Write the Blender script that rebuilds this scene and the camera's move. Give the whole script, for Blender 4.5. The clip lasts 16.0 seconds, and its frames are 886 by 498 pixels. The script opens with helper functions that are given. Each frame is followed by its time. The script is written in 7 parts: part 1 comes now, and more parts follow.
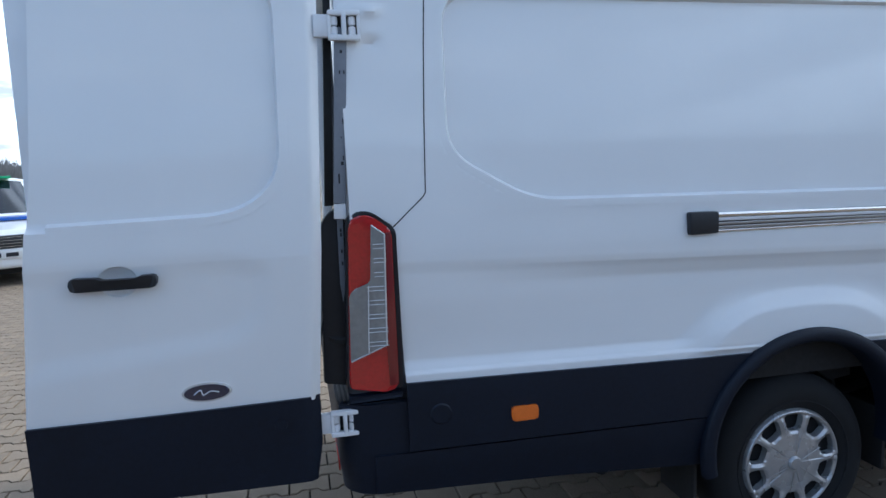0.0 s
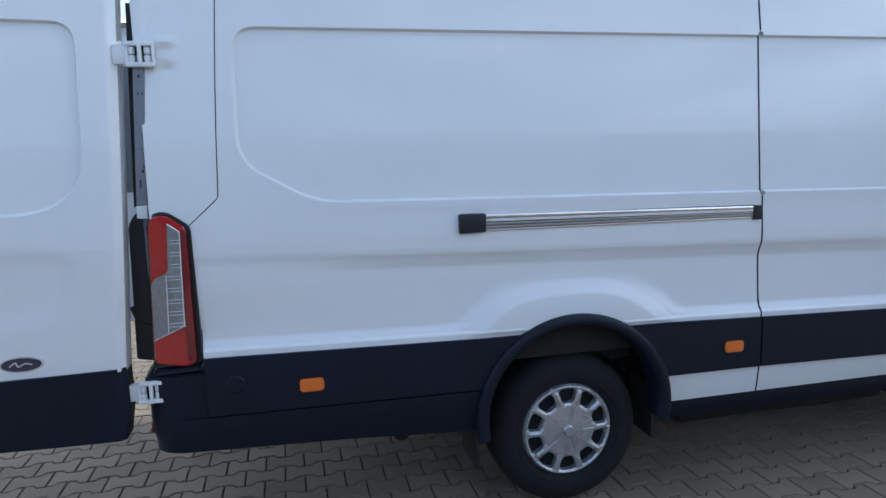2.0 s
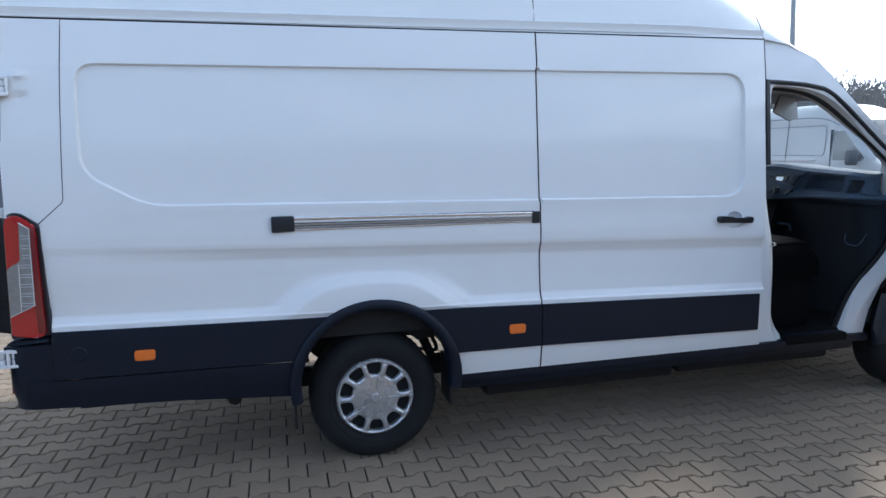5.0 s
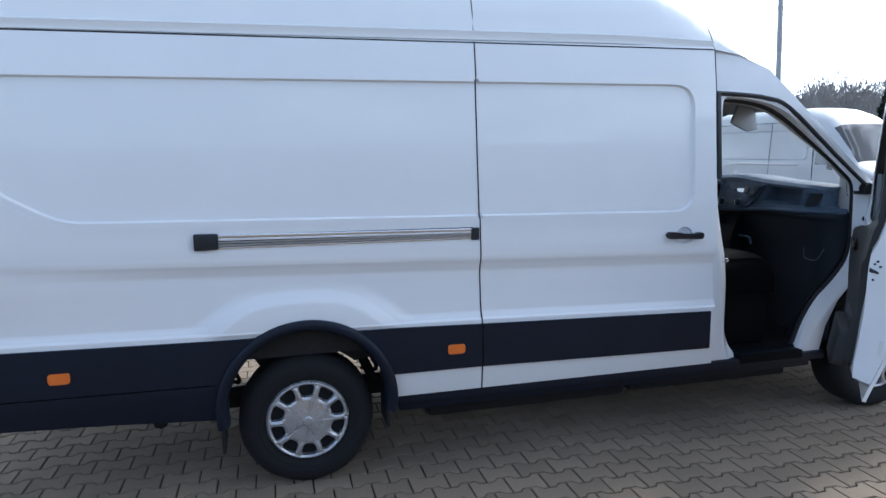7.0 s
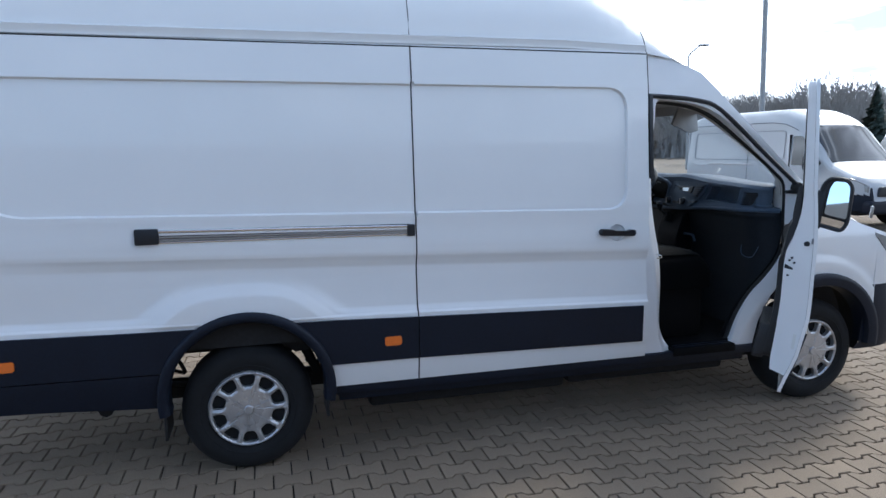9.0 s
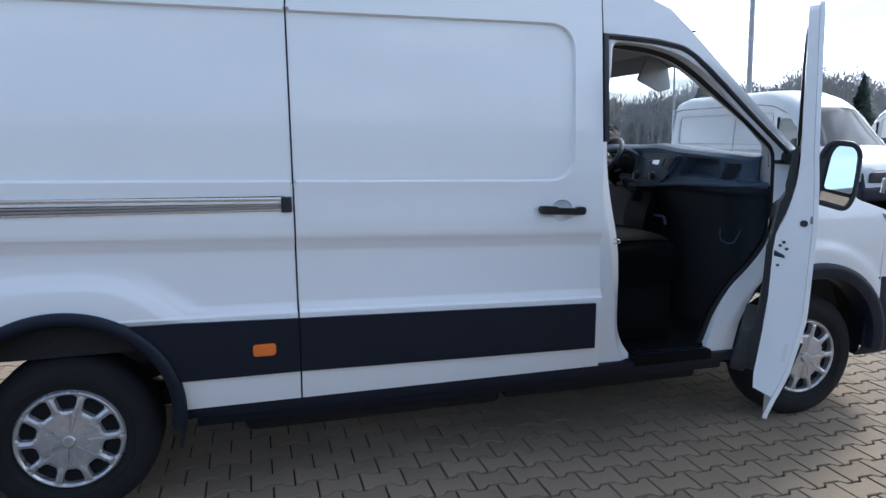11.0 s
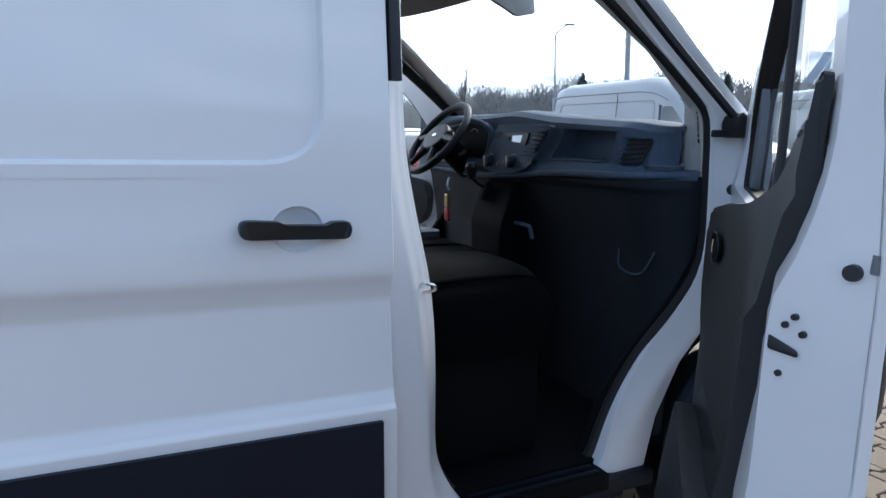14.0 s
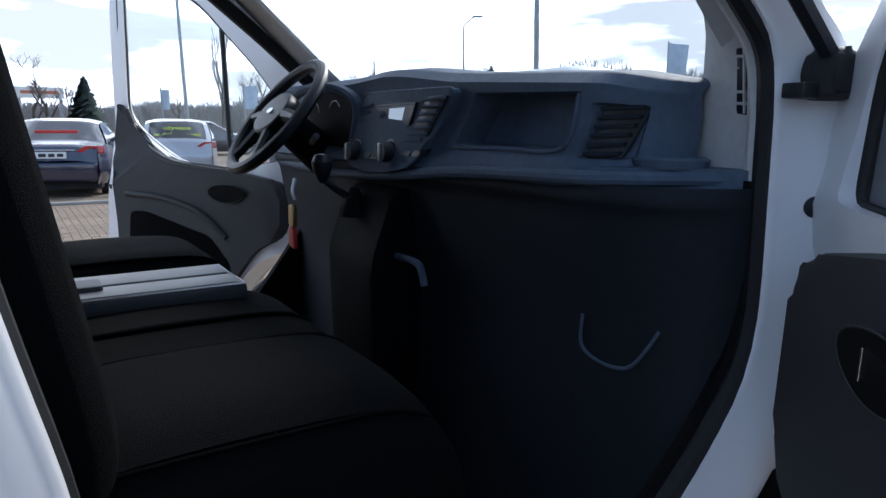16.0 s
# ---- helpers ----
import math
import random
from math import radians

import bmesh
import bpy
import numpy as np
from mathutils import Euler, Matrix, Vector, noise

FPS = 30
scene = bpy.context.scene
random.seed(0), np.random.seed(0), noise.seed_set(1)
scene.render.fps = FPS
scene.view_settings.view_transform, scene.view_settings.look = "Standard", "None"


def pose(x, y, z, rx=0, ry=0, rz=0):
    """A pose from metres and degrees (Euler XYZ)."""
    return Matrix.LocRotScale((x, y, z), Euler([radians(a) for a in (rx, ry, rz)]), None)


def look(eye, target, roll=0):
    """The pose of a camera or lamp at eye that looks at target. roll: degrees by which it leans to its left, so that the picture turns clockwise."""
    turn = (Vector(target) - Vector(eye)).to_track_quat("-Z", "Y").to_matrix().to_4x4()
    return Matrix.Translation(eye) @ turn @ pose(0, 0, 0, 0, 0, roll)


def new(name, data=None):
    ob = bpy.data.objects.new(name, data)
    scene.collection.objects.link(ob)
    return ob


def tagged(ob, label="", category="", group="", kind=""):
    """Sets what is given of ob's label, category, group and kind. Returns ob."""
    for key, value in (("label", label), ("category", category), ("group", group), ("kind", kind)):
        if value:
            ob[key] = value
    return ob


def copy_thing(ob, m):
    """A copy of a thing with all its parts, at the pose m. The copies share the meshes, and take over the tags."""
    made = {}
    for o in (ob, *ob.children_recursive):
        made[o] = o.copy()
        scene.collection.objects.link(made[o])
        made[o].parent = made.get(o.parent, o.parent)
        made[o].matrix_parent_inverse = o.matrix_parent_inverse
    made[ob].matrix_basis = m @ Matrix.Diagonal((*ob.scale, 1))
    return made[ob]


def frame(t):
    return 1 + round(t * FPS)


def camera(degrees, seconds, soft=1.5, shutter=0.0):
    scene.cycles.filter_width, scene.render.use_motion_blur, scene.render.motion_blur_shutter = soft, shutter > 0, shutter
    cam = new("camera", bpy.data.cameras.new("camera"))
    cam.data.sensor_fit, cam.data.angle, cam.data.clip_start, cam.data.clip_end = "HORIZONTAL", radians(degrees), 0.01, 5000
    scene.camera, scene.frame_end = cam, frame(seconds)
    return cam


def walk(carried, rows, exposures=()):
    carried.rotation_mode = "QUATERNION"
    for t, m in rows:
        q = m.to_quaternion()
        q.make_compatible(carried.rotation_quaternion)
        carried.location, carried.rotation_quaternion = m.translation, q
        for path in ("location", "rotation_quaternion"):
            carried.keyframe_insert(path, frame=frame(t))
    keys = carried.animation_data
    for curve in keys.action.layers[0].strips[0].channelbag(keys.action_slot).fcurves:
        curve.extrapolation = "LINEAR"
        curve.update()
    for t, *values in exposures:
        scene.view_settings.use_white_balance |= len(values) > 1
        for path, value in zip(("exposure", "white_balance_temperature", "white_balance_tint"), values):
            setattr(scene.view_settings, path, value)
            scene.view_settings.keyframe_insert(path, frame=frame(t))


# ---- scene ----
cam = camera(66.9, 16.0)
PATH = [
    (0, (-1.865, -2.129, 1.590), (-1.445, -0.19, 1.333), -2.2),
    (0.5, (-1.759, -2.283, 1.614), (-1.329, -0.349, 1.344), -2.0),
    (1, (-1.615, -2.442, 1.624), (-1.176, -0.511, 1.345), -1.8),
    (1.5, (-1.38, -2.555, 1.644), (-0.936, -0.626, 1.357), -1.7),
    (2, (-1.198, -2.672, 1.639), (-0.751, -0.744, 1.351), -1.7),
    (2.5, (-1.098, -2.845, 1.648), (-0.643, -0.92, 1.352), -1.5),
    (3, (-0.992, -2.988, 1.678), (-0.529, -1.064, 1.385), -1.5),
    (3.5, (-0.791, -3.111, 1.679), (-0.324, -1.189, 1.385), -1.4),
    (4, (-0.63, -3.221, 1.678), (-0.164, -1.298, 1.386), -1.4),
    (4.5, (-0.568, -3.353, 1.668), (-0.096, -1.432, 1.371), -1.2),
    (5, (-0.473, -3.476, 1.691), (0.001, -1.555, 1.402), -1.1),
    (7.5, (-0.051, -3.406, 1.771), (0.441, -1.489, 1.480), -0.9),
    (8, (0.028, -3.516, 1.778), (0.519, -1.599, 1.485), -0.8),
    (8.5, (0.079, -3.612, 1.765), (0.583, -1.699, 1.473), -0.7),
    (9, (0.147, -3.638, 1.760), (0.65, -1.725, 1.467), -0.7),
    (11.5, (0.993, -2.654, 1.538), (1.534, -0.758, 1.206), -0.3),
    (12, (1.199, -2.44, 1.509), (1.741, -0.545, 1.173), -0.3),
    (12.5, (1.407, -2.225, 1.514), (1.951, -0.331, 1.175), -0.4),
    (13, (1.552, -1.992, 1.500), (2.094, -0.098, 1.157), -0.7),
    (13.5, (1.692, -1.711, 1.472), (2.464, 0.102, 1.130), -0.3),
    (14, (1.88, -1.416, 1.459), (2.719, 0.366, 1.112), 0.3),
    (14.5, (2.025, -1.161, 1.444), (2.903, 0.603, 1.101), 0.1),
    (15, (2.166, -0.917, 1.441), (3.17, 0.778, 1.096), 0.2),
    (15.5, (2.392, -0.67, 1.402), (3.451, 0.992, 1.065), 0.8),
    (16, (2.548, -0.466, 1.402), (3.612, 1.188, 1.039), 0.5),
]
walk(cam, [(t, look(eye, target, roll)) for t, eye, target, roll in PATH],
     [(0, 1.28, 5220, 5), (1, 1.46, 5260, 5), (2.5, 1.48, 5320, 5), (5, 1.64, 5400, 6), (8.5, 1.54, 5450, 7), (9, 1.42, 5450, 7), (11.5, 1.54, 5450, 7), (12.5, 1.52, 5450, 7), (14.2, 1.58, 5440, 8), (16, 1.38, 5420, 10)])

# ---- world and light ----
SUN_AZ, SUN_EL = radians(28), radians(34)      # azimuth from +x towards +y
world = bpy.data.worlds.new("sky")
scene.world = world
world.use_nodes = True
wn, wl = world.node_tree.nodes, world.node_tree.links
wn.clear()
w_out, w_bg = wn.new("ShaderNodeOutputWorld"), wn.new("ShaderNodeBackground")
w_sky = wn.new("ShaderNodeTexSky")
w_sky.sky_type, w_sky.sun_disc = "NISHITA", False
w_sky.sun_elevation, w_sky.sun_rotation = SUN_EL, radians(90) - SUN_AZ
w_sky.air_density, w_sky.dust_density, w_sky.ozone_density = 1.0, 2.0, 1.0
w_co, w_map = wn.new("ShaderNodeTexCoord"), wn.new("ShaderNodeMapping")
w_map.inputs["Scale"].default_value = (1.0, 1.0, 4.6)
w_no, w_rp = wn.new("ShaderNodeTexNoise"), wn.new("ShaderNodeValToRGB")
w_no.inputs["Scale"].default_value, w_no.inputs["Detail"].default_value, w_no.inputs["Roughness"].default_value = 3.0, 7.0, 0.58
w_rp.color_ramp.elements[0].position, w_rp.color_ramp.elements[1].position = 0.40, 0.66
w_n2, w_r2 = wn.new("ShaderNodeTexNoise"), wn.new("ShaderNodeValToRGB")
w_n2.inputs["Scale"].default_value, w_n2.inputs["Detail"].default_value = 4.2, 5.0
w_r2.color_ramp.elements[0].position, w_r2.color_ramp.elements[1].position = 0.42, 0.56
w_r2.color_ramp.elements[0].color, w_r2.color_ramp.elements[1].color = (10.0, 10.05, 10.3, 1), (3.0, 2.95, 2.9, 1)
w_mix = wn.new("ShaderNodeMix")
w_mix.data_type = "RGBA"
wl.new(w_co.outputs["Generated"], w_map.inputs["Vector"])
wl.new(w_map.outputs[0], w_no.inputs["Vector"])
wl.new(w_map.outputs[0], w_n2.inputs["Vector"])
wl.new(w_no.outputs["Fac"], w_rp.inputs["Fac"])
wl.new(w_n2.outputs["Fac"], w_r2.inputs["Fac"])
w_mul = wn.new("ShaderNodeMath")
w_mul.operation, w_mul.use_clamp = "MULTIPLY_ADD", True
w_mul.inputs[1].default_value = 0.45
# clouds are broken on the far side from the sun and close up towards it
w_toward, w_cover = wn.new("ShaderNodeVectorMath"), wn.new("ShaderNodeMapRange")
w_toward.operation = "DOT_PRODUCT"
w_toward.inputs[1].default_value = (math.cos(radians(50)), math.sin(radians(50)), -0.55)
w_cover.inputs["From Min"].default_value, w_cover.inputs["From Max"].default_value = -0.9, 0.5
w_cover.inputs["To Min"].default_value, w_cover.inputs["To Max"].default_value = 0.02, 0.92
wl.new(w_co.outputs["Generated"], w_toward.inputs[0])
wl.new(w_toward.outputs["Value"], w_cover.inputs["Value"])
wl.new(w_cover.outputs[0], w_mul.inputs[2])
wl.new(w_rp.outputs["Color"], w_mul.inputs[0])
wl.new(w_mul.outputs[0], w_mix.inputs["Factor"])
wl.new(w_sky.outputs["Color"], w_mix.inputs["A"])
wl.new(w_r2.outputs["Color"], w_mix.inputs["B"])
# the cloud is brightest low down, thinner overhead
w_sep, w_el, w_up = wn.new("ShaderNodeSeparateXYZ"), wn.new("ShaderNodeMapRange"), wn.new("ShaderNodeVectorMath")
w_el.inputs["To Min"].default_value, w_el.inputs["To Max"].default_value = 1.06, 0.62
w_up.operation = "SCALE"
wl.new(w_co.outputs["Generated"], w_sep.inputs[0])
wl.new(w_sep.outputs["Z"], w_el.inputs["Value"])
wl.new(w_mix.outputs["Result"], w_up.inputs[0])
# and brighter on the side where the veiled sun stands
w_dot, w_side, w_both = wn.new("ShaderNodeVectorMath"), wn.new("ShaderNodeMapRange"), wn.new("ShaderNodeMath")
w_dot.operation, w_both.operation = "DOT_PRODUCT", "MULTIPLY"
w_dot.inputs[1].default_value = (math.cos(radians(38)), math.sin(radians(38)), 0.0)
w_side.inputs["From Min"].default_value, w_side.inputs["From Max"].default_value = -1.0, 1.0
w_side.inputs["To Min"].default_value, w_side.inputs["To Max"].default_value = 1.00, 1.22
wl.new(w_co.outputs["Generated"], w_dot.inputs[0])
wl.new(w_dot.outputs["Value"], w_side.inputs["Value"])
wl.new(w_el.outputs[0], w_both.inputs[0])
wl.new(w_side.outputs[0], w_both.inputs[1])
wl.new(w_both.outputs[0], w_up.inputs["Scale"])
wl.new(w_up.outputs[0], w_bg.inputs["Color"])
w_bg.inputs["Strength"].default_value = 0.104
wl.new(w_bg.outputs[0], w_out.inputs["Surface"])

sun = new("sun", bpy.data.lights.new("sun", "SUN"))
sun.data.energy, sun.data.angle, sun.data.color = 1.25, radians(12), (1.0, 0.88, 0.72)
sun.matrix_world = look((0, 0, 0), (-math.cos(SUN_AZ) * math.cos(SUN_EL), -math.sin(SUN_AZ) * math.cos(SUN_EL), -math.sin(SUN_EL)))


# ---- materials ----
def material(name, color, rough=0.5, metal=0.0, coat=0.0, grain=0.0, grain_scale=60.0, stain=0.0, stain_scale=2.0,
             bump=0.0, bump_scale=200.0, spec=0.5, rand=0.0, transmission=0.0, emit=0.0, rough_var=0.0):
    m = bpy.data.materials.new(name)
    m.use_nodes = True
    n, l = m.node_tree.nodes, m.node_tree.links
    b = n["Principled BSDF"]
    b.inputs["Base Color"].default_value = (*color, 1)
    b.inputs["Roughness"].default_value, b.inputs["Metallic"].default_value = rough, metal
    b.inputs["Coat Weight"].default_value, b.inputs["Coat Roughness"].default_value = coat, 0.04
    b.inputs["Specular IOR Level"].default_value = spec
    b.inputs["Transmission Weight"].default_value = transmission
    if emit:
        b.inputs["Emission Color"].default_value, b.inputs["Emission Strength"].default_value = (*color, 1), emit
    co = n.new("ShaderNodeTexCoord")
    last = None

    def scale_color(fac_socket, low, high, previous):
        mr = n.new("ShaderNodeMapRange")
        mr.inputs["From Min"].default_value, mr.inputs["From Max"].default_value = 0.3, 0.7
        mr.inputs["To Min"].default_value, mr.inputs["To Max"].default_value = low, high
        l.new(fac_socket, mr.inputs["Value"])
        mx = n.new("ShaderNodeVectorMath")
        mx.operation = "SCALE"
        if previous is None:
            mx.inputs[0].default_value = color
        else:
            l.new(previous, mx.inputs[0])
        l.new(mr.outputs[0], mx.inputs["Scale"])
        return mx.outputs[0]

    def noise_node(s, detail=4.0):
        t = n.new("ShaderNodeTexNoise")
        t.inputs["Scale"].default_value, t.inputs["Detail"].default_value = s, detail
        l.new(co.outputs["Object"], t.inputs["Vector"])
        return t

    if grain:
        last = scale_color(noise_node(grain_scale).outputs["Fac"], 1 - grain, 1 + grain, last)
    if stain:
        last = scale_color(noise_node(stain_scale, 6.0).outputs["Fac"], 1 - stain, 1 + stain, last)
    if rand:
        info = n.new("ShaderNodeObjectInfo")
        geo = n.new("ShaderNodeNewGeometry")
        add = n.new("ShaderNodeMath")
        add.operation = "ADD"
        l.new(info.outputs["Random"], add.inputs[0])
        l.new(geo.outputs["Random Per Island"], add.inputs[1])
        fr = n.new("ShaderNodeMath")
        fr.operation = "FRACT"
        l.new(add.outputs[0], fr.inputs[0])
        sq = n.new("ShaderNodeMapRange")
        sq.inputs["To Min"].default_value, sq.inputs["To Max"].default_value = 0.3, 0.7
        l.new(fr.outputs[0], sq.inputs["Value"])
        last = scale_color(sq.outputs[0], 1 - rand, 1 + rand, last)
    if last is not None:
        l.new(last, b.inputs["Base Color"])
    if rough_var:
        mr = n.new("ShaderNodeMapRange")
        mr.inputs["From Min"].default_value, mr.inputs["From Max"].default_value = 0.3, 0.7
        mr.inputs["To Min"].default_value, mr.inputs["To Max"].default_value = max(0.0, rough - rough_var), min(1.0, rough + rough_var)
        l.new(noise_node(5.0, 6.0).outputs["Fac"], mr.inputs["Value"])
        l.new(mr.outputs[0], b.inputs["Roughness"])
    if bump:
        bp = n.new("ShaderNodeBump")
        bp.inputs["Strength"].default_value, bp.inputs["Distance"].default_value = bump, 0.004
        l.new(noise_node(bump_scale).outputs["Fac"], bp.inputs["Height"])
        l.new(bp.outputs[0], b.inputs["Normal"])
    return m


M_WHITE = material("white_paint", (0.80, 0.80, 0.80), 0.38, coat=0.8, grain=0.012, grain_scale=3)
M_JAMB = material("white_jamb_paint", (0.78, 0.78, 0.79), 0.35, coat=0.4, stain=0.03, stain_scale=4)
# black plastic; the reflected sky's blue is put into its base colour
M_CLAD = material("sky_tinted_cladding", (0.0042, 0.0080, 0.0185), 0.5, grain=0.15, stain=0.15, stain_scale=3, bump=0.2, bump_scale=500, spec=0.3)
M_BLACK = material("black_plastic", (0.010, 0.012, 0.017), 0.45, grain=0.1, bump=0.15, bump_scale=400)
M_RUBBER = material("black_rubber", (0.013, 0.013, 0.014), 0.65, grain=0.15)
M_TYRE = material("tyre_rubber", (0.0055, 0.006, 0.0075), 0.85, grain=0.2, grain_scale=40, stain=0.25, stain_scale=8, bump=0.2)
M_GAP = material("panel_gap_shadow", (0.02, 0.02, 0.022), 0.9)
M_COVER = material("silver_wheel_cover", (0.52, 0.52, 0.53), 0.30, metal=0.6, grain=0.05, stain=0.07, stain_scale=15, rough_var=0.08)
M_CHROME = material("polished_aluminium", (0.72, 0.72, 0.73), 0.22, metal=1.0)
M_ALU = material("dull_aluminium", (0.45, 0.45, 0.46), 0.4, metal=0.9)
M_RED = material("red_lens", (0.42, 0.005, 0.008), 0.12, coat=1.0, grain=0.12, grain_scale=90)
M_REDDARK = material("dark_red_lens", (0.16, 0.006, 0.010), 0.15, coat=1.0)
M_CLEAR = material("clear_lens", (0.24, 0.237, 0.23), 0.15, coat=1.0, grain=0.08, grain_scale=60)
M_LENSRIB = material("lens_rib", (0.75, 0.75, 0.75), 0.2, metal=0.4)
M_AMBER = material("amber_lens", (0.75, 0.16, 0.01), 0.18, coat=1.0, grain=0.08, grain_scale=200)
M_BADGE = material("dark_blue_enamel", (0.012, 0.017, 0.05), 0.15, coat=1.0)
# Haze is put into the upper dash colour, cab shade into the lower two.
M_DASHMID = material("part_shaded_dash_plastic", (0.017, 0.021, 0.027), 0.6, grain=0.1, stain=0.1, stain_scale=5, bump=0.35, bump_scale=600, spec=0.2)
M_DASH = material("hazed_dash_plastic", (0.100, 0.132, 0.182), 0.65, grain=0.1, stain=0.08, stain_scale=6, bump=0.35, bump_scale=600, spec=0.22, rough_var=0.06)
M_DASHLOW = material("shaded_cab_plastic", (0.0045, 0.0048, 0.0058), 0.7, grain=0.1, bump=0.3, bump_scale=500, spec=0.1)
M_TRIM = material("grey_door_trim", (0.018, 0.019, 0.022), 0.6, grain=0.08, stain=0.06, stain_scale=7, bump=0.35, bump_scale=600)
M_LTRIM = material("light_grey_trim", (0.60, 0.59, 0.575), 0.6, grain=0.06, bump=0.25, bump_scale=500)
M_HEAD = material("grey_headliner", (0.42, 0.42, 0.42), 0.9, grain=0.1, grain_scale=300)
# Near-black fabrics: the dim cab's shade is put into their colour.
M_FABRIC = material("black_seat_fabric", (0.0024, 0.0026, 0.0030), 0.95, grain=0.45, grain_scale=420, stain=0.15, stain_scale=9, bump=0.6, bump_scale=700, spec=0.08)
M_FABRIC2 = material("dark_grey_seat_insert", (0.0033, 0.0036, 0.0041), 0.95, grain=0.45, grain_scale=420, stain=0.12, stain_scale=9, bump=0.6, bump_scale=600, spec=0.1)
M_TABLE = material("light_grey_table", (0.14, 0.148, 0.16), 0.45, grain=0.05, stain=0.05)
M_SCREEN = material("grey_display", (0.50, 0.56, 0.62), 0.15, emit=0.25)
M_ORANGE = material("red_plastic", (0.55, 0.03, 0.02), 0.4)
M_BRASS = material("brass_key", (0.35, 0.25, 0.12), 0.35, metal=0.8)
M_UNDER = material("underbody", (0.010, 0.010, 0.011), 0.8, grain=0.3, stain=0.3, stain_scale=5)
M_GREY = material("grey_liner", (0.17, 0.18, 0.20), 0.7, grain=0.05, stain=0.05)
M_STEEL = material("galvanised_steel", (0.30, 0.31, 0.32), 0.5, metal=0.4, stain=0.15, stain_scale=3)
M_BARK = material("bare_bark", (0.075, 0.06, 0.05), 0.9, grain=0.3, grain_scale=30)
M_TWIG = material("winter_twigs", (0.12, 0.10, 0.088), 0.95, rand=0.35)
M_NEEDLE = material("dark_needles", (0.035, 0.055, 0.045), 0.9, rand=0.4)
# distance haze is put into the wood's paled colour
M_HAZED_WOOD = material("far_wood", (0.27, 0.255, 0.24), 1.0, rand=0.2)
M_BLUECAR = material("navy_car_paint", (0.006, 0.010, 0.035), 0.2, coat=1.0, spec=0.6)
M_REDCAR = material("red_car_paint", (0.40, 0.02, 0.015), 0.25, coat=1.0)
M_SILVER = material("silver_car_paint", (0.50, 0.51, 0.53), 0.3, metal=0.3, coat=1.0)
M_BLUEBAND = material("blue_stripe", (0.01, 0.09, 0.42), 0.35, coat=0.5)
M_POST = material("grey_post_paint", (0.20, 0.21, 0.24), 0.5, grain=0.05, stain=0.06)
# white paint with shade put into its base colour, plus faint stains
M_VAN2 = material("shaded_white_paint", (0.44, 0.45, 0.46), 0.4, coat=0.5, stain=0.05, stain_scale=1.5)
M_GREEN = material("green_strip", (0.02, 0.42, 0.16), 0.4)
M_NEON = material("yellow_green_lettering", (0.62, 0.78, 0.02), 0.6)
M_FLAG = material("pale_blue_banner", (0.42, 0.50, 0.60), 0.8, stain=0.15, stain_scale=2)
M_BRICKWALL = material("orange_wall", (0.45, 0.17, 0.10), 0.9, stain=0.1)
M_SKY_BLOCK = material("dark_sky_block", (0.10, 0.105, 0.115), 0.9, grain=0.1, stain=0.15, stain_scale=0.6)
M_PLATE = material("number_plate", (0.72, 0.72, 0.70), 0.5)
M_KERB = material("concrete_kerb", (0.30, 0.29, 0.27), 0.9, grain=0.15, stain=0.15)
M_PAVER = material("concrete_paver", (0.235, 0.180, 0.125), 0.85, grain=0.16, grain_scale=170, stain=0.18, stain_scale=0.9, bump=0.5, bump_scale=260, rand=0.12)


def glass(name, tint=(0.92, 0.95, 0.95), through_amount=0.9):
    m = bpy.data.materials.new(name)
    m.use_nodes = True
    n, l = m.node_tree.nodes, m.node_tree.links
    n.clear()
    o, mix, tr, gl, fr = (n.new("ShaderNode" + k) for k in ("OutputMaterial", "MixShader", "BsdfTransparent", "BsdfGlossy", "LayerWeight"))
    tr.inputs["Color"].default_value = (*tint, 1)
    gl.inputs["Roughness"].default_value = 0.02
    fr.inputs["Blend"].default_value = 0.5
    pw = n.new("ShaderNodeMath")
    pw.operation = "POWER"
    pw.inputs[1].default_value = 5.0
    ad = n.new("ShaderNodeMath")
    ad.operation, ad.use_clamp = "MULTIPLY_ADD", True
    ad.inputs[1].default_value, ad.inputs[2].default_value = 0.9, 0.07
    l.new(fr.outputs["Facing"], pw.inputs[0])
    l.new(pw.outputs[0], ad.inputs[0])
    l.new(ad.outputs[0], mix.inputs[0])
    l.new(tr.outputs[0], mix.inputs[1])
    l.new(gl.outputs[0], mix.inputs[2])
    l.new(mix.outputs[0], o.inputs["Surface"])
    return m


M_GLASS = glass("window_glass", (0.90, 0.94, 0.95))
M_DARKGLASS = material("dark_car_glass", (0.012, 0.016, 0.022), 0.06, coat=1.0)
M_MIRROR = material("mirror_glass", (0.85, 0.88, 0.90), 0.02, metal=1.0)


